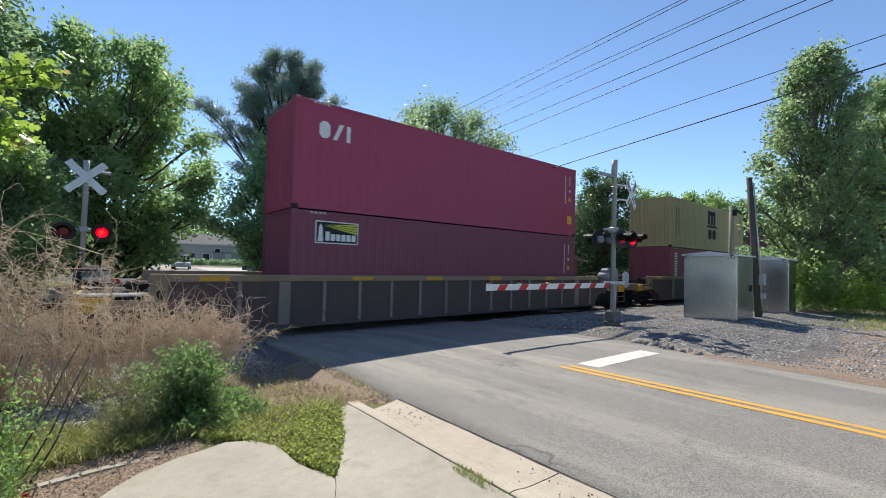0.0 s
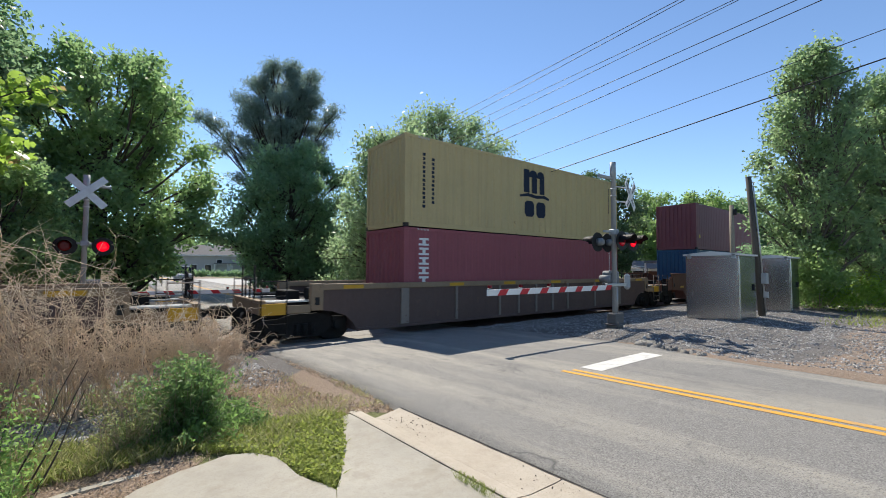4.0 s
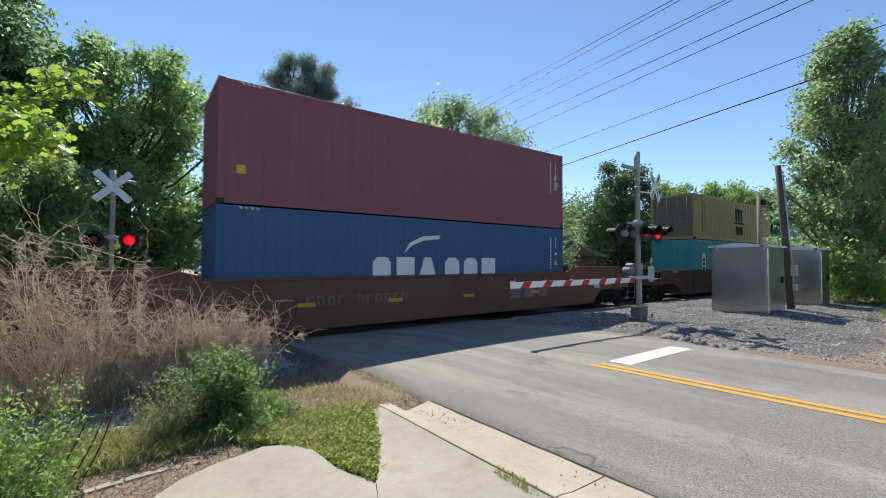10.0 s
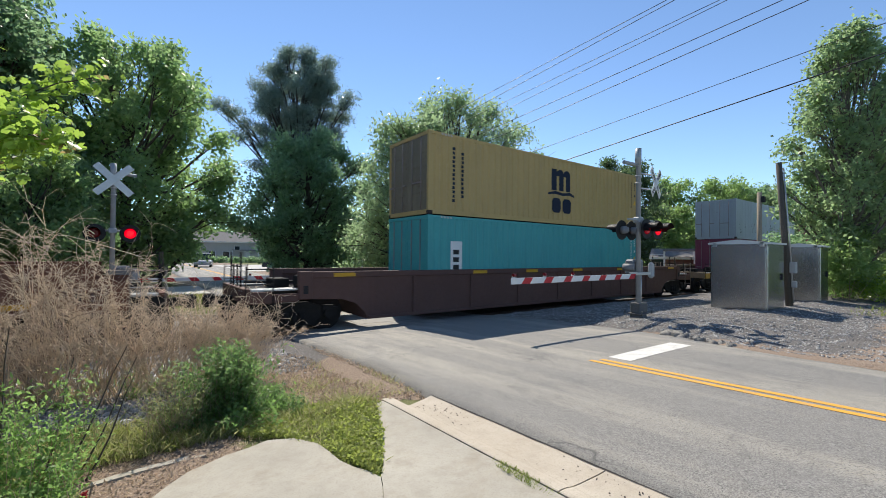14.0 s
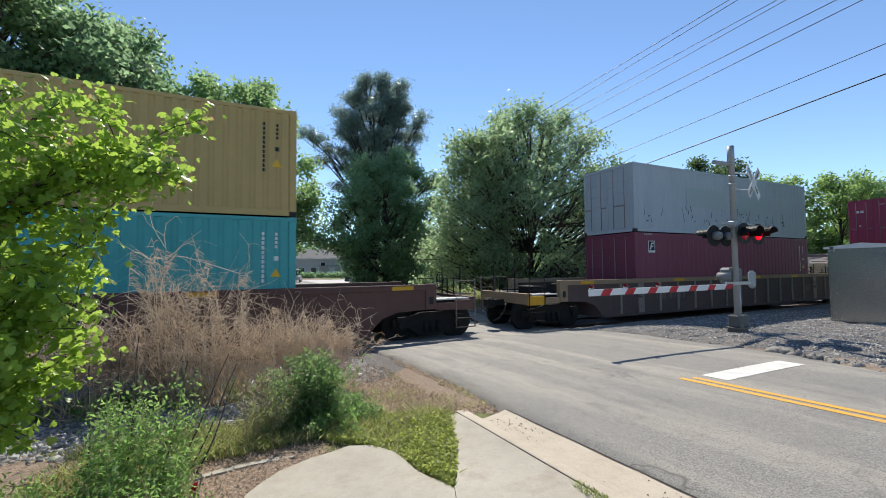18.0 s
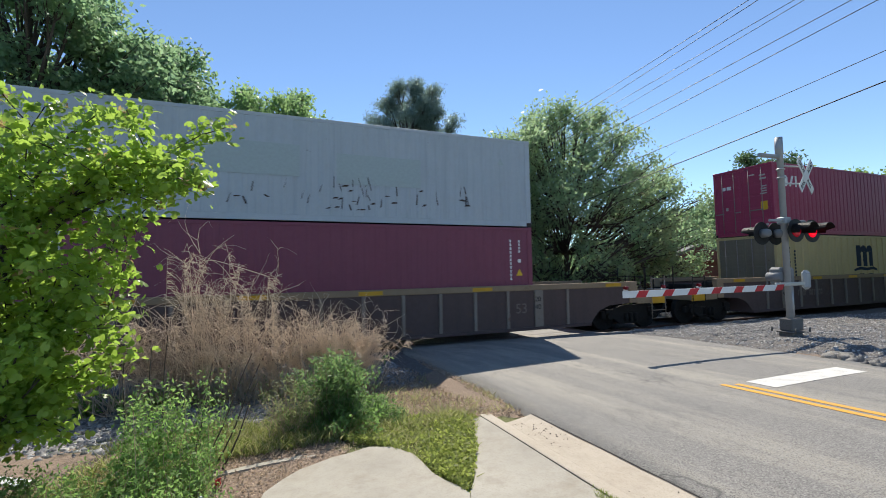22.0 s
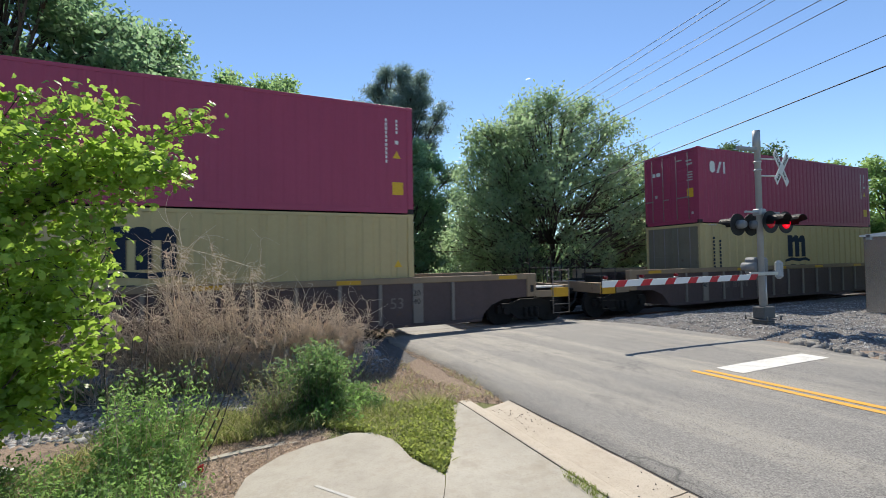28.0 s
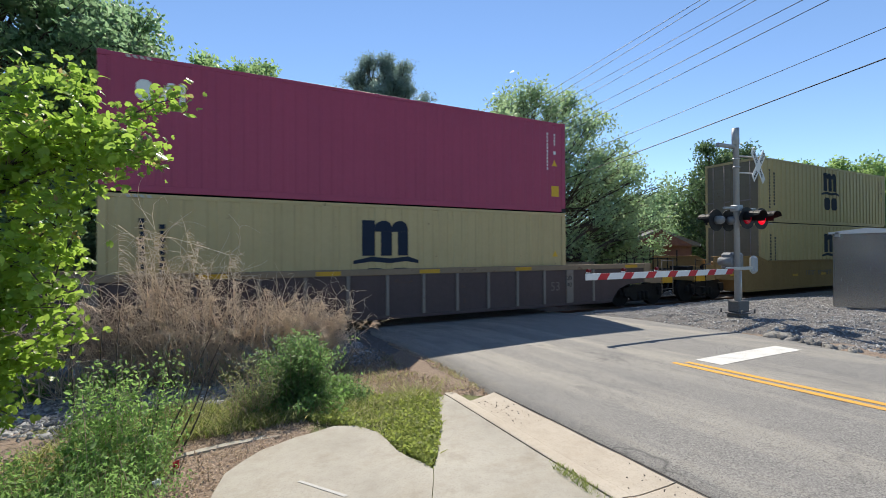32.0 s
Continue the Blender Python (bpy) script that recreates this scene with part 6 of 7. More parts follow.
def feathery(label, x, y, z, n, height, fan, leaf, per, size, seed, aspect=0.3):
    """Upright radiating stems with small narrow leaves along them."""
    gen = np.random.RandomState(seed)
    ob = thing("shrub", label, "shrub", pose(x, y, z))
    root = np.stack([gen.normal(size=n) * fan * 0.3, gen.normal(size=n) * fan * 0.3, np.full(n, -0.03)], 1)
    h = height * (0.4 + 0.6 * gen.rand(n))
    lean = gen.normal(size=(n, 2)) * fan * 0.55
    g = np.linspace(0, 1, 5)[None, :, None]
    top = np.concatenate([lean, h[:, None]], 1)
    lines = root[:, None] + top[:, None] * np.concatenate([g ** 1.5, g ** 1.5, g], 2)
    tagged(new("stalk_tangle", stem_mesh("stalk_tangle", lines, np.full(n, 0.0035), STRAW_DARK)), kind="stuff").parent = ob
    f = gen.rand(n, per, 1) ** 0.75
    p = (root[:, None] + top[:, None] * np.concatenate([f ** 1.5, f ** 1.5, f], 2)).reshape(-1, 3) + gen.normal(size=(n * per, 3)) * 0.022
    new("foliage", leaf_mesh("foliage", p, size, gen, leaf, aspect, 0.6)).parent = ob
    return ob


feathery("green feathery shrub beside the concrete slab", 0.6, 4.66, -0.07, 210, 0.84, 0.3, LEAF_BUSH, 60, 0.05, 89, 0.34)
feathery("low leafy green weeds at the shrub's foot", 0.74, 4.5, -0.06, 90, 0.34, 0.4, LEAF_WEED, 34, 0.045, 90, 0.5)
feathery("thin pale weeds in front of the green shrub", 0.1, 4.5, -0.06, 90, 0.7, 0.3, leafy("pale_weed_leaves", (0.12, 0.14, 0.06), (0.29, 0.3, 0.135), 0.46), 26, 0.036, 91)


# ---- sapling with large lime leaves ----
def sapling():
    gen = np.random.RandomState(101)
    ob = thing("maple_sapling", "young maple with large lime-green lobed leaves", "tree", pose(-2.06, 4.15, -0.02))
    bm = bmesh.new()
    spots, tips = [], []

    def branch(p0, p1, r0, r1, depth):
        p0, p1 = Vector(p0), Vector(p1)
        mid = p0.lerp(p1, 0.5) + Vector((gen.normal() * 0.05, gen.normal() * 0.05, 0.06))
        tube(bm, [p0, mid, p1], [r0, (r0 + r1) / 2, r1], 6)
        ln = (p1 - p0).length
        if depth == 0:
            tips.append(p1)
            for k in range(max(4, int(ln / 0.0049))):
                f = gen.rand() ** 0.7
                q = (p0.lerp(mid, f * 2) if f < 0.5 else mid.lerp(p1, f * 2 - 1)) + Vector(gen.normal(size=3) * 0.075)
                spots.append(q)
            return
        for k in range(3 + depth * 2):
            f = 0.25 + 0.75 * gen.rand()
            q = p0.lerp(mid, f * 2) if f < 0.5 else mid.lerp(p1, f * 2 - 1)
            d = (p1 - p0).normalized() * 0.5 + Vector(gen.normal(size=3) * (0.5, 0.5, 0.35))
            branch(q, q + d.normalized() * ln * (0.32 + 0.22 * gen.rand()), r1 * 0.8, 0.004, depth - 1)
    branch((0, 0, 0), (0.1, -0.05, 2.2), 0.035, 0.014, 1)
    for tgt in ((1.42, -0.15, 2.5), (1.18, -0.1, 2.62), (0.9, -0.2, 2.5), (0.55, -0.1, 2.75), (0.2, 0.1, 2.85), (-0.3, 0.0, 2.75), (0.95, -0.1, 1.9), (0.75, -0.3, 1.62), (0.88, 0.0, 1.32), (0.6, -0.2, 1.2), (0.5, -0.35, 0.9), (0.7, -0.1, 0.95),
                (0.2, -0.3, 1.3), (-0.3, -0.2, 1.4), (-0.6, 0.1, 2.1), (-0.8, -0.2, 1.7), (0.3, -0.25, 2.1), (0.1, -0.4, 1.7), (-0.5, -0.2, 1.0), (0.35, -0.3, 0.65), (0.45, 0.1, 0.5), (0.1, -0.3, 0.55), (-0.2, -0.2, 0.7), (-0.7, -0.1, 1.3), (0.5, 0.2, 1.6), (0.6, 0.0, 2.2), (-0.1, -0.3, 2.3)):
        z0 = max(0.25, tgt[2] - 0.75)
        branch((0.05 * z0, -0.02 * z0, z0), tgt, 0.014, 0.006, 1)
    part("trunk", bm, BARK, ob)
    # lobed leaves: a fan round the stalk end, drooping
    out = np.array([(0, 0.0), (0.32, 0.1), (0.5, 0.42), (0.24, 0.45), (0.3, 0.78), (0.0, 1.0), (-0.3, 0.78), (-0.24, 0.45), (-0.5, 0.42), (-0.32, 0.1)])
    pts = np.array([tuple(p) for p in spots])
    n = len(pts)
    d = unit(n, gen)
    d[:, 2] = d[:, 2] * 0.5 - 0.45
    d /= np.linalg.norm(d, axis=1, keepdims=True)
    up = unit(n, gen, 0.9)
    side = np.cross(d, up)
    side /= np.linalg.norm(side, axis=1, keepdims=True)
    nn = np.cross(side, d)
    s = 0.034 + 0.046 * gen.rand(n, 1)
    ring = pts[:, None] + (side[:, None] * out[None, :, :1] * 1.15 + d[:, None] * out[None, :, 1:] + nn[:, None] * (-(out[None, :, :1] ** 2) * 0.7)) * s[:, None]
    cen = pts + d * s * 0.45
    verts = np.concatenate([ring, cen[:, None]], 1).reshape(-1, 3)
    k = len(out)
    base = (np.arange(n) * (k + 1))[:, None, None]
    tri = np.array([(i, (i + 1) % k, k) for i in range(k)])[None]
    lv = new("foliage", raw_mesh("foliage", verts, (base + tri).reshape(-1, 3), LEAF_LIME))
    lv.parent = ob
    ends = np.array([tuple(p) for p in tips])
    ends = np.repeat(ends[ends[:, 2] > 1.5], 7, 0) + gen.normal(size=(7 * int((ends[:, 2] > 1.5).sum()), 3)) * 0.022
    yl = new("young_foliage", leaf_mesh("young_foliage", ends, 0.045, gen, leafy("reddish_young_leaves", (0.16, 0.11, 0.05), (0.38, 0.27, 0.12), 0.5), 0.6, 0.8))
    tagged(yl, "reddish young leaves at the shoot tips").parent = ob
    return ob


sapling()


# ---- dry brush, weeds, grass ----
def dry_brush(label, cx, cy, n, spread, height, seed, material, width=0.005, plumes=0.15, splay=0.75, lean=0.0):
    """A dead weed clump: wiry stems that rise and arch out from many roots, fork twice, and end in drooping feathery tips."""
    gen = np.random.RandomState(seed)
    ob = thing("dry_brush", label, "dry weeds", pose(cx, cy, ground_z(cy) - 0.15), group="dry brush beside the track")
    k = 7
    f = np.linspace(0, 1, k)[None, :, None]
    down = np.array((0, 0, 1.0))

    def curved(p, v, sag, wave):
        """Lines from p along v, sagging, each with a slow bend of its own."""
        c = len(p)
        bend = gen.normal(size=(c, 1, 3)) * wave * np.sin(f * (2.0 + 3.0 * gen.rand(c, 1, 1))) * np.linalg.norm(v, axis=1)[:, None, None]
        q = p[:, None] + v[:, None] * f - down * (sag * np.linalg.norm(v, axis=1)[:, None, None] * f ** 2.2) + bend + gen.normal(size=(c, k, 3)) * 0.008 * f
        q[..., 2] = np.maximum(q[..., 2], 0.03)
        return q

    def sprout(parents, count, low, lo, hi, follow, wild):
        i = gen.randint(0, len(parents), count)
        u = (low + (1 - low) * gen.rand(count)) * (k - 1.001)
        j = u.astype(int)
        d = parents[i, j + 1] - parents[i, j]
        p = parents[i, j] + d * (u - j)[:, None]
        d = d / (np.linalg.norm(d, axis=1, keepdims=True) + 1e-9)
        v = d * follow + gen.normal(size=(count, 3)) * wild
        return p, v / np.linalg.norm(v, axis=1, keepdims=True) * (lo + (hi - lo) * gen.rand(count, 1))

    root = np.stack([gen.normal(size=n) * spread[0], gen.normal(size=n) * spread[1], np.zeros(n)], 1)
    az = gen.rand(n) * 2 * np.pi
    tilt = 0.85 * splay * gen.rand(n) ** 0.8
    ln = height * (0.5 + 0.55 * gen.rand(n))
    v = np.stack([np.cos(az) * np.sin(tilt) + lean, np.sin(az) * np.sin(tilt) * 0.6 - 0.3, np.cos(tilt)], 1) * ln[:, None]
    first = curved(root, v, 0.12, 0.06)
    new("dry_stems", stem_mesh("dry_stems", first, width * (0.7 + 0.6 * gen.rand(n)), material)).parent = ob
    second = curved(*sprout(first, int(n * 2.4), 0.5, height * 0.15, height * 0.42, 0.7, 0.42), 0.18, 0.09)
    new("dry_branches", stem_mesh("dry_branches", second, width * 0.7 * (0.6 + 0.7 * gen.rand(len(second))), material)).parent = ob
    third = curved(*sprout(second, int(n * 3.0), 0.3, height * 0.06, height * 0.2, 0.5, 0.5), 0.3, 0.12)
    new("dry_twigs", stem_mesh("dry_twigs", third, width * 0.45 * (0.6 + 0.7 * gen.rand(len(third))), material)).parent = ob
    tall = first[gen.rand(n) < plumes]
    if len(tall):
        # a plume: thin strands that hang to one side of the stem's end
        m = 16
        u = 0.0 + 1.0 * gen.rand(len(tall), m, 1)
        p = (tall[:, -2][:, None] * (1 - u) + tall[:, -1][:, None] * u).reshape(-1, 3)
        side = np.repeat(gen.normal(size=(len(tall), 3)) * (0.6, 0.4, 0.1) + (0.35, 0, 0.25), m, 0)
        v = side + gen.normal(size=p.shape) * 0.35
        v = v / np.linalg.norm(v, axis=1, keepdims=True) * (0.05 + 0.1 * gen.rand(len(p), 1))
        hang = curved(p, v, 0.55, 0.05)
        new("seed_heads", stem_mesh("seed_heads", hang, np.full(len(p), 0.0042), material)).parent = ob
    return tagged(ob, kind="stuff")


dry_brush("tangled dark dry brush along the ballast", -1.3, 7.15, 110, (0.46, 0.16), 1.62, 201, STRAW_DARK, 0.0078, 0.06, 0.95)
dry_brush("tangle of pale dry stems along the ballast", -0.9, 6.9, 120, (0.45, 0.16), 1.62, 203, STRAW, 0.0068, 0.1, 0.9)
dry_brush("tall dry weeds with drooping feathery tips", -0.7, 6.9, 50, (0.42, 0.15), 2.3, 205, STRAW, 0.0052, 1.0, 0.36)
dry_brush("matted pale dry weeds behind the green shrub", 0.0, 6.85, 130, (0.38, 0.15), 1.48, 206, STRAW, 0.0064, 0.16, 0.85)
dry_brush("rounded clump of pale dry weeds at the road's edge", 0.74, 6.8, 150, (0.25, 0.15), 1.42, 207, STRAW, 0.0058, 0.32, 0.68)
dry_brush("low clump of dry weeds beside the road", 1.1, 6.8, 75, (0.12, 0.12), 1.1, 209, STRAW, 0.0054, 0.4, 0.6, 0.06)
dry_brush("dry brush leaning over the ballast", -2.15, 7.2, 95, (0.42, 0.16), 1.5, 211, STRAW, 0.007, 0.06, 0.95)
dry_brush("loose dry stems beyond the sapling", -3.4, 7.4, 95, (0.55, 0.2), 1.4, 215, STRAW_DARK, 0.0074, 0.05, 0.95)


def blades(label, pts, height, width, seed, material, name="grass", lean=0.5):
    """Grass blades of three points each, bent over."""
    gen = np.random.RandomState(seed)
    pts = np.asarray(pts)
    n = len(pts)
    h = height * (0.4 + 0.9 * gen.rand(n, 1))
    d = np.concatenate([gen.normal(size=(n, 2)) * lean, np.ones((n, 1))], 1)
    s = unit(n, gen)
    s[:, 2] = 0
    w = width * (0.6 + 0.8 * gen.rand(n, 1))
    mid = pts + d * h * 0.55
    tip = pts + d * (1, 1, 0) * h * 1.25 + np.array((0, 0, 1)) * h
    verts = np.stack([pts - s * w, pts + s * w, mid + s * w * 0.7, tip, mid - s * w * 0.7], 1).reshape(-1, 3)
    faces = np.arange(5 * n).reshape(n, 5)
    return tagged(new(name, raw_mesh(name, verts, faces, material)), label, "grass", kind="stuff")


def scatter(n, x0, x1, y0, y1, seed, keep, lift=0.0):
    gen = np.random.RandomState(seed)
    out = []
    while len(out) < n:
        x, y = gen.uniform(x0, x1), gen.uniform(y0, y1)
        if gen.rand() < keep(x, y):
            out.append((x, y, land(x, y)[0] + lift))
    return np.array(out)


def inside(poly, x, y):
    hit = False
    for (x0, y0), (x1, y1) in zip(poly, poly[1:] + poly[:1]):
        if (y0 > y) != (y1 > y) and x < (x1 - x0) * (y - y0) / (y1 - y0) + x0:
            hit = not hit
    return hit


WEDGE = [(0.72, 4.9), (1.2, 4.75), (1.75, 4.5), (1.98, 4.2), (1.66, 3.5), (1.42, 3.05), (1.22, 2.7), (1.1, 3.1), (1.06, 3.5), (0.88, 3.8), (0.62, 4.0), (0.5, 4.4)]
blades("bright green grass wedge between the concrete slabs", scatter(3600, 0.4, 2.0, 2.65, 4.95, 301, lambda x, y: float(inside(WEDGE, x, y)) * smooth(-0.3, 0.2, n2(x, y, 3.0, 6)), 0.0), 0.06, 0.004, 301, GRASS_MAT)
blades("dry yellowish grass in the wedge between the slabs", scatter(2600, 0.4, 2.0, 3.2, 4.95, 302, lambda x, y: float(inside(WEDGE, x, y)) * smooth(3.2, 4.6, y), 0.0), 0.08, 0.004, 302, DRY_GRASS)
gen3 = np.random.RandomState(303)
wp = scatter(11000, 0.4, 2.0, 2.65, 4.9, 303, lambda x, y: float(inside(WEDGE, x, y)) * (0.25 + 0.75 * smooth(-0.35, 0.05, n2(x, y, 2.6, 15))), 0.02)
wp[:, 2] += gen3.rand(len(wp)) * 0.045
tagged(new("clover", leaf_mesh("clover", wp, 0.026, gen3, leafy("clover_leaves", (0.1, 0.12, 0.03), (0.37, 0.4, 0.1), 0.5), 0.9, 2.5)), "low clover and weeds in the grass wedge", "weeds", kind="stuff")


def verge(x, y):
    if x > 2.0 or (y < 4.15 and -0.5 < x) or (x < -1.45 + 0.3 * n2(x, y, 2.0, 3) and y > 4.05):
        return 0.0
    return smooth(5.6, 4.9, y + 0.6 * n2(x, y, 1.3, 8)) * (0.25 + 0.75 * smooth(-0.25, 0.25, n2(x, y, 1.1, 4)))


blades("mixed dry and green grass on the verge", scatter(9000, -3.5, 1.9, 3.6, 6.6, 305, verge), 0.13, 0.0045, 305, DRY_GRASS)
blades("green grass on the verge", scatter(9000, -3.5, 1.4, 3.4, 6.0, 307, verge), 0.12, 0.005, 307, GRASS_MAT)
blades("grass tufts on the brown litter", scatter(450, 1.0, 2.5, 4.4, 7.2, 309, lambda x, y: smooth(0.1, 0.4, n2(x, y, 1.7, 12))), 0.1, 0.004, 309, DRY_GRASS)
blades("dry grass along the road's broken edge", scatter(900, 2.05, 2.8, 4.3, 6.2, 310, lambda x, y: smooth(1.9, 2.5, x) * smooth(6.2, 5.0, y) * smooth(-0.3, 0.2, n2(x, y, 3.1, 5))), 0.07, 0.004, 310, DRY_GRASS)
blades("grass in the joint behind the kerb", scatter(420, 1.93, 2.03, 0.9, 2.75, 311, lambda x, y: smooth(-0.2, 0.2, n2(x, y, 2.2, 1)), 0.025), 0.026, 0.004, 311, GRASS_MAT)
blades("grass beyond the gravel", scatter(9000, 16, 34, -4, 3.0, 313, lambda x, y: smooth(3.2, 1.6, y + 0.05 * (x - 20))), 0.14, 0.012, 313, GRASS_MAT)
blades("grass strip beyond the track", scatter(9000, -14, 2.4, 15.5, 22, 315, lambda x, y: 1.0), 0.2, 0.014, 315, GRASS_MAT)
blades("grass strip beyond the crossing", scatter(9000, 9.3, 34, 17, 34, 317, lambda x, y: 1.0), 0.2, 0.02, 317, GRASS_MAT)


def weeds(label, x0, x1, y0, y1, n, height, seed, material, size, keep=lambda x, y: 1.0):
    """Upright leafy weeds: stems with leaves all along."""
    gen = np.random.RandomState(seed)
    root = scatter(n, x0, x1, y0, y1, seed, keep, -0.02)
    h = height * (0.45 + 0.75 * gen.rand(n))
    top = root + np.stack([gen.normal(size=n) * 0.18 * h, gen.normal(size=n) * 0.18 * h, h], 1)
    g = np.linspace(0, 1, 4)[None, :, None]
    lines = root[:, None] * (1 - g) + top[:, None] * g
    ob = thing("weeds", label, "weeds", kind="stuff")
    st = new("weed_stems", stem_mesh("weed_stems", lines, 0.003 * np.ones(n), STRAW_DARK))
    st.parent = ob
    m = 78
    f = 0.12 + 0.88 * gen.rand(n, m, 1)
    p = (root[:, None] * (1 - f) + top[:, None] * f).reshape(-1, 3) + gen.normal(size=(n * m, 3)) * 0.035
    lv = new("weed_leaves", leaf_mesh("weed_leaves", p, size, gen, material, 0.4, 0.8, 0.9))
    lv.parent = ob
    return ob


weeds("bright green leafy weeds beside the concrete slab", -2.6, -0.35, 2.6, 3.75, 330, 0.3, 401, LEAF_WEED, 0.028, lambda x, y: smooth(-0.3, -0.6, x + 0.25 * (y - 3.4)))
weeds("tall leafy weeds around thin bare stems", -1.1, -0.45, 3.55, 4.1, 62, 0.76, 403, LEAF_WEED, 0.036)
weeds("leafy weeds along the verge", -3.6, -1.6, 3.1, 4.05, 130, 0.32, 405, LEAF_WEED, 0.032)
weeds("small weeds under the green shrub", 0.1, 1.2, 4.35, 5.2, 150, 0.2, 407, LEAF_BUSH, 0.04)
weeds("weeds among the dry brush", -3.0, 0.6, 6.6, 7.6, 60, 0.25, 409, LEAF_WEED, 0.05)
# bare dark stalks
gen4 = np.random.RandomState(411)
st_lines = []
for x, y, dx, dz in ((-0.92, 3.95, 0.1, 1.15), (-0.62, 3.95, 0.42, 0.95), (-0.52, 4.0, 0.38, 0.85), (-1.2, 4.2, 0.02, 0.95), (-0.45, 4.0, 0.3, 0.72), (-1.0, 4.0, 0.06, 1.05), (-0.7, 4.0, 0.2, 0.9)):
    g = np.linspace(0, 1, 6)[:, None]
    st_lines.append(np.array((x, y, -0.04)) + g * (dx, 0.05, dz) + 0.02 * np.sin(g * 5) * (1, 0, 0))
tagged(new("bare_stalks", stem_mesh("bare_stalks", np.array(st_lines), np.full(len(st_lines), 0.0095), BARK)), "bare dark weed stalks standing among the weeds", "weeds", kind="stuff")

# litter of bark and leaves, and loose ballast
gen5 = np.random.RandomState(501)
lp = scatter(13000, 0.5, 2.72, 4.1, 8.4, 501, lambda x, y: land(x, y)[3], 0.008)
tagged(new("leaf_litter", leaf_mesh("leaf_litter", lp, 0.046, gen5, LITTER, 0.32, 2.2, 0.9)), "reddish-brown leaf and bark litter beside the road", "litter", kind="stuff")
lp = scatter(9000, -1.6, 0.9, 2.4, 4.5, 503, lambda x, y: land(x, y)[3], 0.012)
tagged(new("leaf_litter", leaf_mesh("leaf_litter", lp[[not any(inside(o, x, y) for o in SLABS) for x, y, _ in lp]], 0.036, gen5, LITTER, 0.26, 3.0)), "brown twigs and leaf litter along the slab's edge", "litter", kind="stuff")


def stones(label, pts, size, seed, material):
    """Loose broken stones, joined."""
    gen = np.random.RandomState(seed)
    base = np.array([(-1, -1, -0.6), (1, -1, -0.6), (1, 1, -0.6), (-1, 1, -0.6), (-0.7, -0.6, 0.7), (0.6, -0.7, 0.6), (0.7, 0.6, 0.8), (-0.6, 0.7, 0.6)])
    quads = np.array([(0, 1, 5, 4), (1, 2, 6, 5), (2, 3, 7, 6), (3, 0, 4, 7), (4, 5, 6, 7)])
    n = len(pts)
    s = size * (0.4 + 0.9 * gen.rand(n, 1, 1))
    v = (base[None] + gen.normal(size=(n, 8, 3)) * 0.25) * s * (0.6 + 0.8 * gen.rand(n, 1, 3))
    a = gen.rand(n) * 6.28
    c, sn = np.cos(a)[:, None], np.sin(a)[:, None]
    v = np.stack([v[..., 0] * c - v[..., 1] * sn, v[..., 0] * sn + v[..., 1] * c, v[..., 2]], -1) + pts[:, None]
    f = (np.arange(n)[:, None, None] * 8 + quads[None]).reshape(-1, 4)
    return tagged(new("ballast", raw_mesh("ballast", v.reshape(-1, 3), f, material)), label, "gravel", kind="stuff")


def stone_material():
    m, t, b, links = nodes_of("ballast_stone")
    g = t.nodes.new("ShaderNodeNewGeometry")
    links.new(ramp(t, g.outputs["Random Per Island"], [(0.0, (0.13, 0.128, 0.125)), (0.6, (0.29, 0.28, 0.265)), (1.0, (0.5, 0.485, 0.455))]), b.inputs["Base Color"])
    b.inputs["Roughness"].default_value = 0.9
    return m


STONE = stone_material()
stones("loose grey ballast between the verge and the track", scatter(16000, -6, 2.5, 5.8, 10.8, 601, lambda x, y: land(x, y)[1]), 0.022, 601, STONE)
stones("pale loose ballast in front of the dry brush", scatter(8000, -4, 1.2, 4.9, 7.0, 602, lambda x, y: land(x, y)[1]), 0.027, 602, STONE)
stones("loose grey gravel around the crossing signal", scatter(26000, 8.9, 20, 2.0, 10.6, 603, lambda x, y: land(x, y)[1] * smooth(24, 10, x)), 0.0145, 603, STONE)
stones("thin gravel scattered over the brown dirt", scatter(9000, 8.6, 19, -1.5, 3.4, 604, lambda x, y: (1 - land(x, y)[1]) * (0.35 + 0.65 * smooth(0.0, 3.0, y))), 0.014, 604, STONE)
stones("loose ballast beyond the track", scatter(5000, -6, 22, 13.2, 16.2, 605, lambda x, y: land(x, y)[1] * (0.0 if 2.6 < x < 9.2 else 1.0)), 0.04, 605, STONE)

lump = np.random.RandomState(606)
ly = lump.uniform(2.75, 4.5, 46)
lx = np.array([road_right(y) for y in ly]) + lump.uniform(-0.02, 0.22, 46)
stones("broken black asphalt lumps along the road's edge", np.stack([lx, ly, np.array([ground_z(y) for y in ly]) + 0.02], 1), 0.06, 606, ASPHALT)
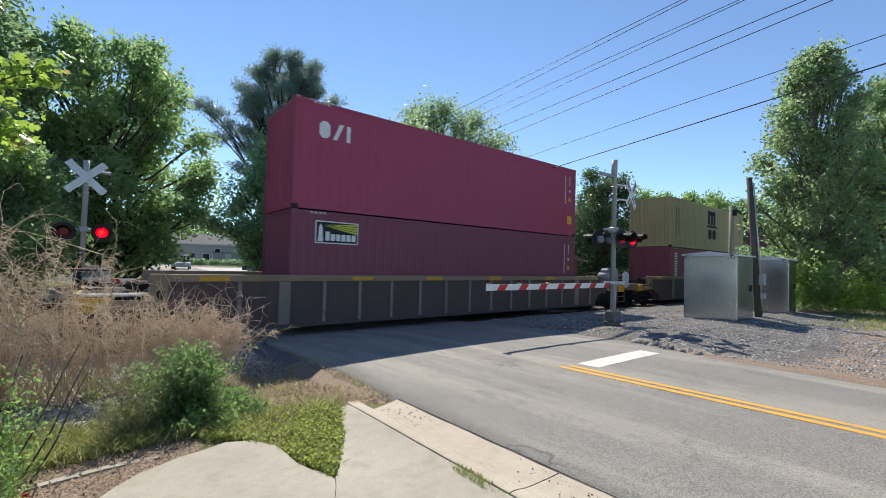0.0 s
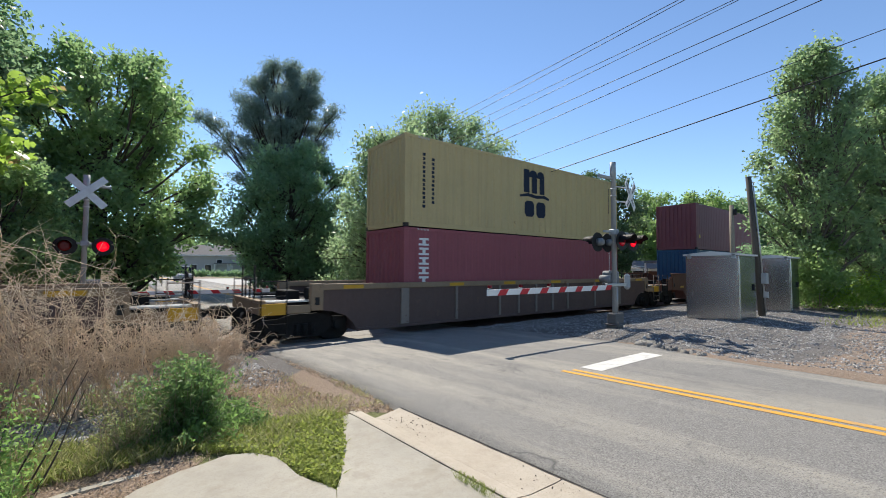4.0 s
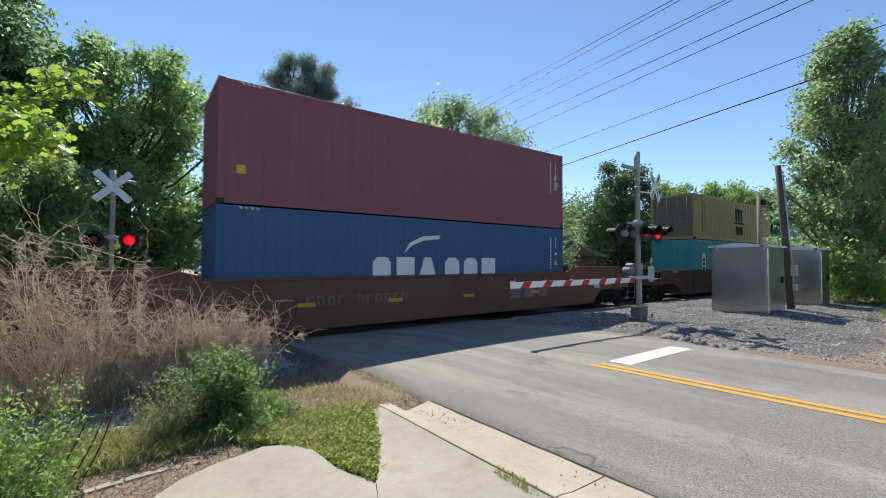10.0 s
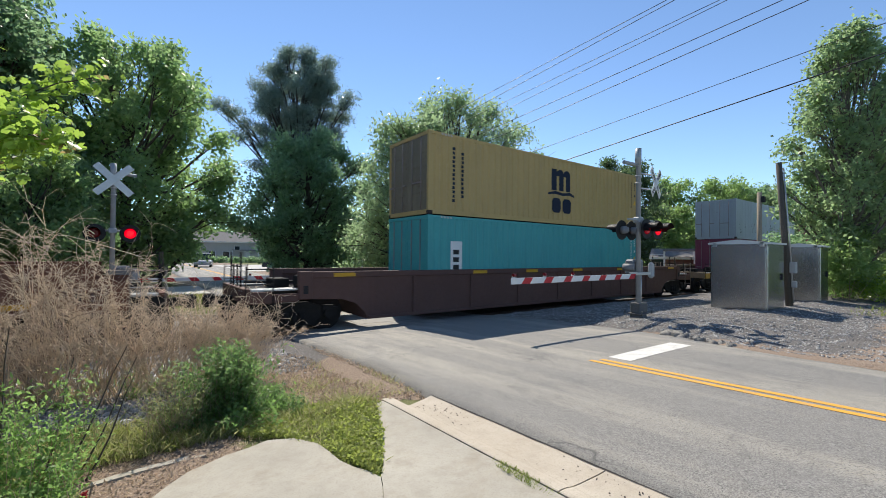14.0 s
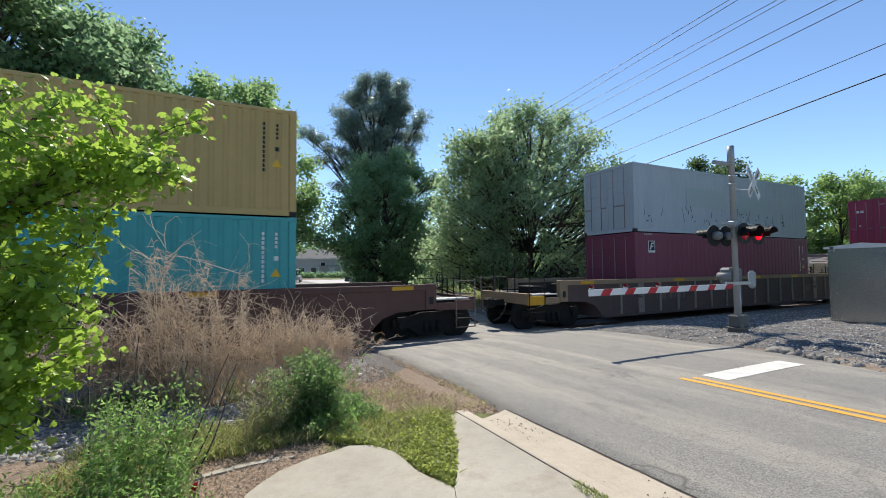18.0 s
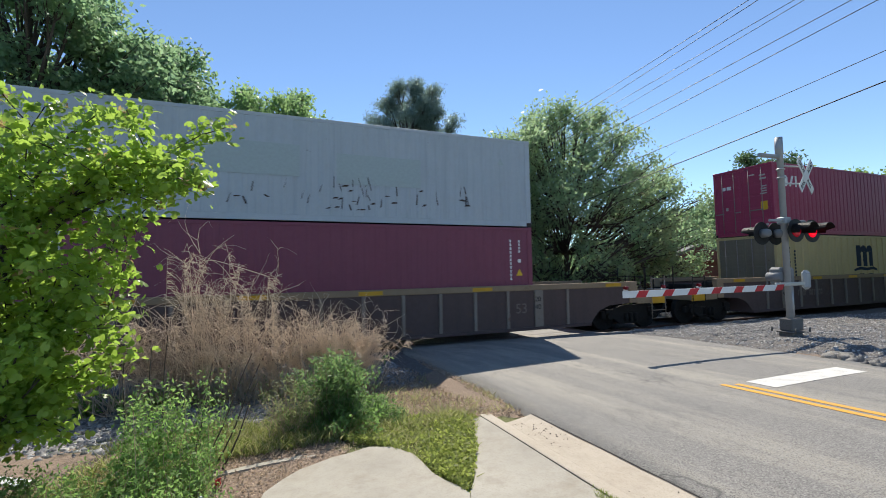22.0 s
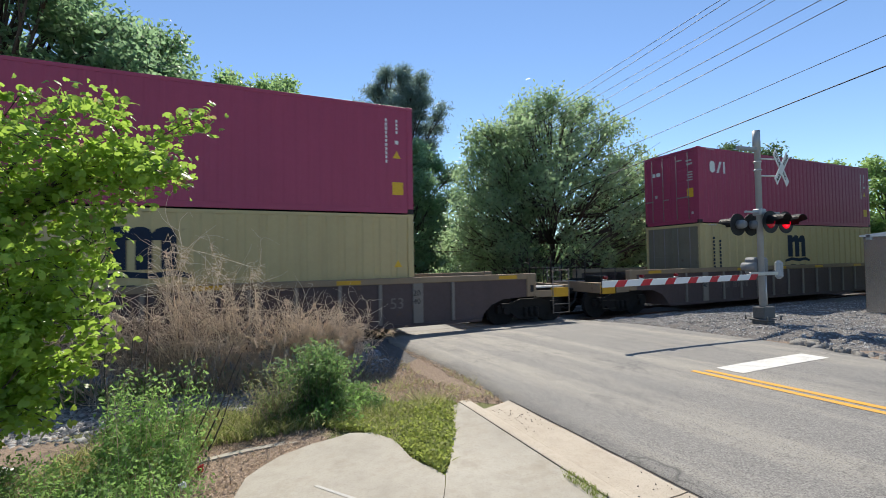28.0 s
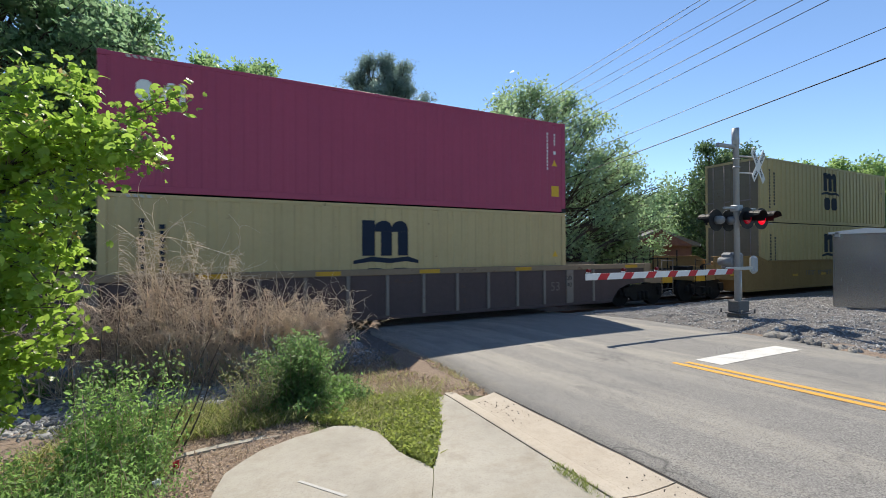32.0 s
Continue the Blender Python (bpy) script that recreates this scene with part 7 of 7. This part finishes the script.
# woods that close the view, and grit on the kerb
gen6 = np.random.RandomState(611)
az6 = np.radians(gen6.uniform(-25, 150, 26000))
dist6 = gen6.uniform(125, 165, 26000)
top6 = np.array([7.5 + 3.5 * n2(a * 9, 0.0, 1.0, 3.3) + 1.6 * n2(a * 31, 0.0, 1.0, 6.1) for a in az6])
wp6 = np.stack([np.cos(az6) * dist6, np.sin(az6) * dist6, -0.5 + gen6.rand(26000) * (top6 + 0.5)], 1)
tagged(new("far_woods", leaf_mesh("far_woods", wp6, 2.0, gen6, LEAF_MAPLE, 0.7)), "far belt of green woods", "woods", kind="stuff")
gp = scatter(170, 2.18, 2.5, -1.0, 3.8, 613, lambda x, y: smooth(-0.3, 0.4, n2(x, y, 1.5, 2)), 0.0)
gp[:, 2] = [ground_z(y) + 0.022 for y in gp[:, 1]]
tagged(stones("dark grit scattered on the kerb", gp, 0.0045, 613, plain("dark_grit", (0.05, 0.04, 0.035), 0.9)), "dark grit scattered on the kerb", "gravel")

# ---- houses, vehicles, far paving ----
SIDING = painted("pale_siding", (0.48, 0.46, 0.42), 0.7, wear=0.15, streak=0.2)
ROOFING = stony("grey_shingles", (0.16, 0.15, 0.145), (0.22, 0.21, 0.2), (0.12, 0.115, 0.11), 0.9, 6)
BRICK = stony("red_brick", (0.17, 0.08, 0.065), (0.24, 0.12, 0.095), (0.13, 0.065, 0.055), 0.9, 12)
TRIM = plain("white_trim", (0.7, 0.7, 0.68), 0.6)
GLASS = plain("dark_window", (0.03, 0.035, 0.04), 0.08)
GLASS.node_tree.nodes["Principled BSDF"].inputs["Specular IOR Level"].default_value = 0.5
PAVING = stony("sunlit_paving", (0.5, 0.48, 0.44), (0.58, 0.56, 0.52), (0.43, 0.41, 0.37), 0.9, 6)


def house(label, m, w, d, h, rise, wall, windows, porch=False):
    """A gabled house, front towards -y, with wall, roof, door and windows."""
    ob = thing("house", label, "house", m)
    part("wall", bx(bmesh.new(), (-w / 2, -d / 2, -0.3), (w / 2, d / 2, h)), wall, ob)
    bm = bmesh.new()
    o = [(-d / 2 - 0.5, h - 0.05), (-d / 2 - 0.5, h + 0.12), (0, h + rise), (d / 2 + 0.5, h + 0.12), (d / 2 + 0.5, h - 0.05)]
    a = [bm.verts.new((-w / 2 - 0.4, y, z)) for y, z in o]
    b_ = [bm.verts.new((w / 2 + 0.4, y, z)) for y, z in o]
    bm.faces.new(a), bm.faces.new(b_[::-1])
    for k in range(5):
        bm.faces.new((a[k - 1], a[k], b_[k], b_[k - 1]))
    bmesh.ops.recalc_face_normals(bm, faces=bm.faces[:])
    part("roof", bm, ROOFING, ob)
    for e in (-1, 1):
        bm = bmesh.new()
        tri = [(-d / 2, h - 0.06), (d / 2, h - 0.06), (0, h + rise * 0.93)]
        va, vb = ([bm.verts.new((e * (w / 2 + k), y, z)) for y, z in tri] for k in (0.38, 0.404))
        bm.faces.new(va), bm.faces.new(vb[::-1])
        for k in range(3):
            bm.faces.new((va[k - 1], va[k], vb[k], vb[k - 1]))
        bmesh.ops.recalc_face_normals(bm, faces=bm.faces[:])
        part("gable", bm, wall, ob)
    part("fascia", bx(bmesh.new(), (-w / 2 - 0.42, -d / 2 - 0.54, h - 0.12), (w / 2 + 0.42, -d / 2 - 0.5, h + 0.1)), TRIM, ob)
    for x, z, ww, hh in windows:
        win = part("window", bx(bmesh.new(), (x - ww / 2 - 0.08, -d / 2 - 0.06, z - 0.08), (x + ww / 2 + 0.08, -d / 2 - 0.001, z + hh + 0.08)), TRIM, ob)
        part("pane", bx(bmesh.new(), (x - ww / 2, -d / 2 - 0.07, z), (x + ww / 2, -d / 2 - 0.055, z + hh)), GLASS, win)
    part("door", bx(bmesh.new(), (0.6, -d / 2 - 0.05, 0), (1.5, -d / 2 - 0.002, 2.05)), TRIM, ob)
    if porch:
        part("porch_roof", bx(bmesh.new(), (-2, -d / 2 - 1.6, 2.35), (3, -d / 2 - 0.55, 2.5)), ROOFING, ob)
        for x in (-1.9, 0.4, 2.9):
            part("porch_post", bx(bmesh.new(), (x - 0.07, -d / 2 - 1.55, 0), (x + 0.07, -d / 2 - 1.41, 2.35)), TRIM, ob)
    return ob


house("pale grey two-storey house with a shingled roof beyond the lots", pose(18.5, 99, -0.2, 0, 0, -8), 17, 8, 4.0, 2.3, SIDING, [(-5.5, 0.8, 1.1, 1.3), (-3, 0.8, 1.1, 1.3), (4.4, 0.8, 1.1, 1.3), (6.4, 0.8, 1.1, 1.3), (-1, 2.4, 0.9, 0.8), (4, 2.4, 0.9, 0.8)], True)
house("small brick house with a grey roof behind the wagons", pose(33.0, 26.6, -0.2, 0, 0, 57), 7, 5, 2.3, 1.35, BRICK, [(-2.2, 0.9, 0.9, 1.1)])
house("low brick house with grey roof and white porch", pose(42.0, 18.3, -0.2, 0, 0, -66), 5.5, 5, 1.75, 0.9, BRICK, [(-2.5, 0.9, 1.0, 1.1), (2.7, 0.9, 1.0, 1.1)], True)
bm = bmesh.new()
bm.faces.new([bm.verts.new(c) for c in ((9.2, 46, -0.235), (60, 46, -0.235), (60, 72, -0.235), (9.2, 72, -0.235))])
tagged(part("parking_lot", bm, PAVING), "pale sunlit parking lot beyond the trees", "pavement", kind="structure")
bm = bmesh.new()
bm.faces.new([bm.verts.new(c) for c in ((-80, 22.2, -0.262), (2.72, 22.2, -0.262), (2.72, 27, -0.24), (-80, 27, -0.24))])
tagged(part("side_street", bm, PAVING), "pale side street beyond the track", "road", kind="structure")
HEDGE = shrub("clipped dark hedge in front of the house", 15, 86, -0.2, [(-8 + k * 2.0, 0, 0.5, 1.3, 0.6, 0.5) for k in range(9)], LEAF_DEEP, 5000, 0.3, 0.2, 701, "hedge")


def parked_car(label, m, rgb, l=4.6, w=1.8, h=1.55):
    ob = thing("parked_car", label, "car", m, group="parked cars")
    body = painted("car_paint", rgb, 0.25, metal=0.3, wear=0.05, streak=0.0)
    o = [(-l / 2, 0.3), (-l / 2, 0.75), (-l / 2 + 0.15, 0.92), (l / 2 - 1.1, 0.95), (l / 2 - 0.1, 0.8), (l / 2, 0.55), (l / 2, 0.3)]
    bm = prism(bmesh.new(), o, -w / 2, w / 2)
    bmesh.ops.bevel(bm, geom=bm.edges[:], offset=0.06, segments=2, affect="EDGES")
    part("body", bm, body, ob)
    o = [(-l / 2 + 0.25, 0.9), (-l / 2 + 0.45, h - 0.06), (0.5, h), (l / 2 - 1.25, 0.92)]
    bm = prism(bmesh.new(), o, -w / 2 + 0.1, w / 2 - 0.1)
    bmesh.ops.bevel(bm, geom=bm.edges[:], offset=0.05, segments=2, affect="EDGES")
    part("glasshouse", bm, GLASS, ob, "dark car windows")
    o = [(-l / 2 + 0.5, h - 0.05), (-l / 2 + 0.6, h + 0.01), (0.35, h + 0.03), (0.5, h - 0.03)]
    part("roof", prism(bmesh.new(), o, -w / 2 + 0.12, w / 2 - 0.12), body, ob)
    for x in (-l / 2 + 0.85, l / 2 - 0.9):
        for s in (-1, 1):
            wh = part("wheel", tube(bmesh.new(), [(x, s * (w / 2 - 0.18), 0.33), (x, s * (w / 2 + 0.01), 0.33)], 0.33, 18), RUBBER, ob)
            part("rim", tube(bmesh.new(), [(x, s * (w / 2 + 0.005), 0.33), (x, s * (w / 2 + 0.02), 0.33)], 0.21, 14), STEEL, wh)
    for s in (-1, 1):
        part("headlight", bx(bmesh.new(), (l / 2 - 0.12, s * 0.6 - 0.16, 0.6), (l / 2 + 0.01, s * 0.6 + 0.16, 0.72), 0.02), TRIM, ob)
    return ob


parked_car("silver sport utility vehicle on the far street", pose(7.0, 61.6, -0.22, 0, 0, -100), (0.42, 0.44, 0.46), 4.7, 1.85, 1.75)
parked_car("white car parked on the far lot", pose(19.0, 47.5, -0.23, 0, 0, 170), (0.75, 0.75, 0.74))
parked_car("white car parked on the far lot", pose(24.5, 48.0, -0.23, 0, 0, 175), (0.72, 0.72, 0.72))
parked_car("dark car parked on the far lot", pose(13.8, 50.0, -0.23, 0, 0, 160), (0.05, 0.06, 0.08))
sp = thing("sign_post", "thin street post beyond the track", "post", pose(3.6, 47, -0.25))
part("post_shaft", tube(bmesh.new(), [(0, 0, 0), (0, 0, 4.2)], 0.05, 8), STEEL, sp)

# ---- rubbish on the verge ----
wr = thing("crumpled_wrapper", "crumpled red and white wrapper among the weeds", "litter", pose(-0.42, 3.62, 0.05))
bm = bmesh.new()
bmesh.ops.create_icosphere(bm, subdivisions=2, radius=0.04)
for v in bm.verts:
    v.co *= 0.6 + 0.6 * noise.noise(v.co * 40)
part("wrapper", bm, STRIPE_RED, wr)
cp = thing("paper_scrap", "crumpled white and blue paper scrap among the weeds", "litter", pose(-0.5, 3.35, 0.06))
bm = bmesh.new()
bmesh.ops.create_icosphere(bm, subdivisions=2, radius=0.045)
for v in bm.verts:
    v.co *= 0.6 + 0.6 * noise.noise(v.co * 37 + Vector((3, 1, 0)))
part("scrap", bm, STRIPE_WHITE, cp)

ct = thing("crushed_carton", "flattened red and white drink carton on the dirt", "litter", pose(-2.02, 4.45, -0.03, 4, 3, -28))
bm = bx(bmesh.new(), (-0.13, -0.05, 0), (0.2, 0.05, 0.035), 0.008)
for v in bm.verts:
    v.co.z += 0.012 * noise.noise(v.co * 30)
part("carton_body", bm, STRIPE_WHITE, ct)
part("carton_end", bx(bmesh.new(), (-0.24, -0.052, 0.0), (-0.13, 0.052, 0.042), 0.008), STRIPE_RED, ct, "red carton end")

# ---- motion ----
TRAVEL = [(0, 0.0), (4, 18.04), (8, 36.08), (12, 54.12), (16, 72.16), (18, 81.23), (20, 90.36), (22, 99.3), (24, 108.24), (26, 117.18), (28, 126.06), (30, 134.92), (32, 143.8)]


def gone(t):
    return float(np.interp(t, [a for a, _ in TRAVEL], [b for _, b in TRAVEL]))


def motions():
    """The train rolls along the track towards -x; its wheels turn as it goes."""
    steps = [k * 4 / 30 for k in range(240)] + [32.0]
    for mover, x, z in MOVERS:
        walk(mover, [(t, pose(x - s, TRACK_Y, z)) for t, s in TRAVEL])
        for child in mover.children:
            if child.name.startswith("wheelset"):
                p = child.matrix_basis.translation.copy()
                walk(child, [(t, pose(p.x, p.y, p.z, 0, -math.degrees(gone(t) / 0.48) % 360, 0)) for t in steps])


motions()
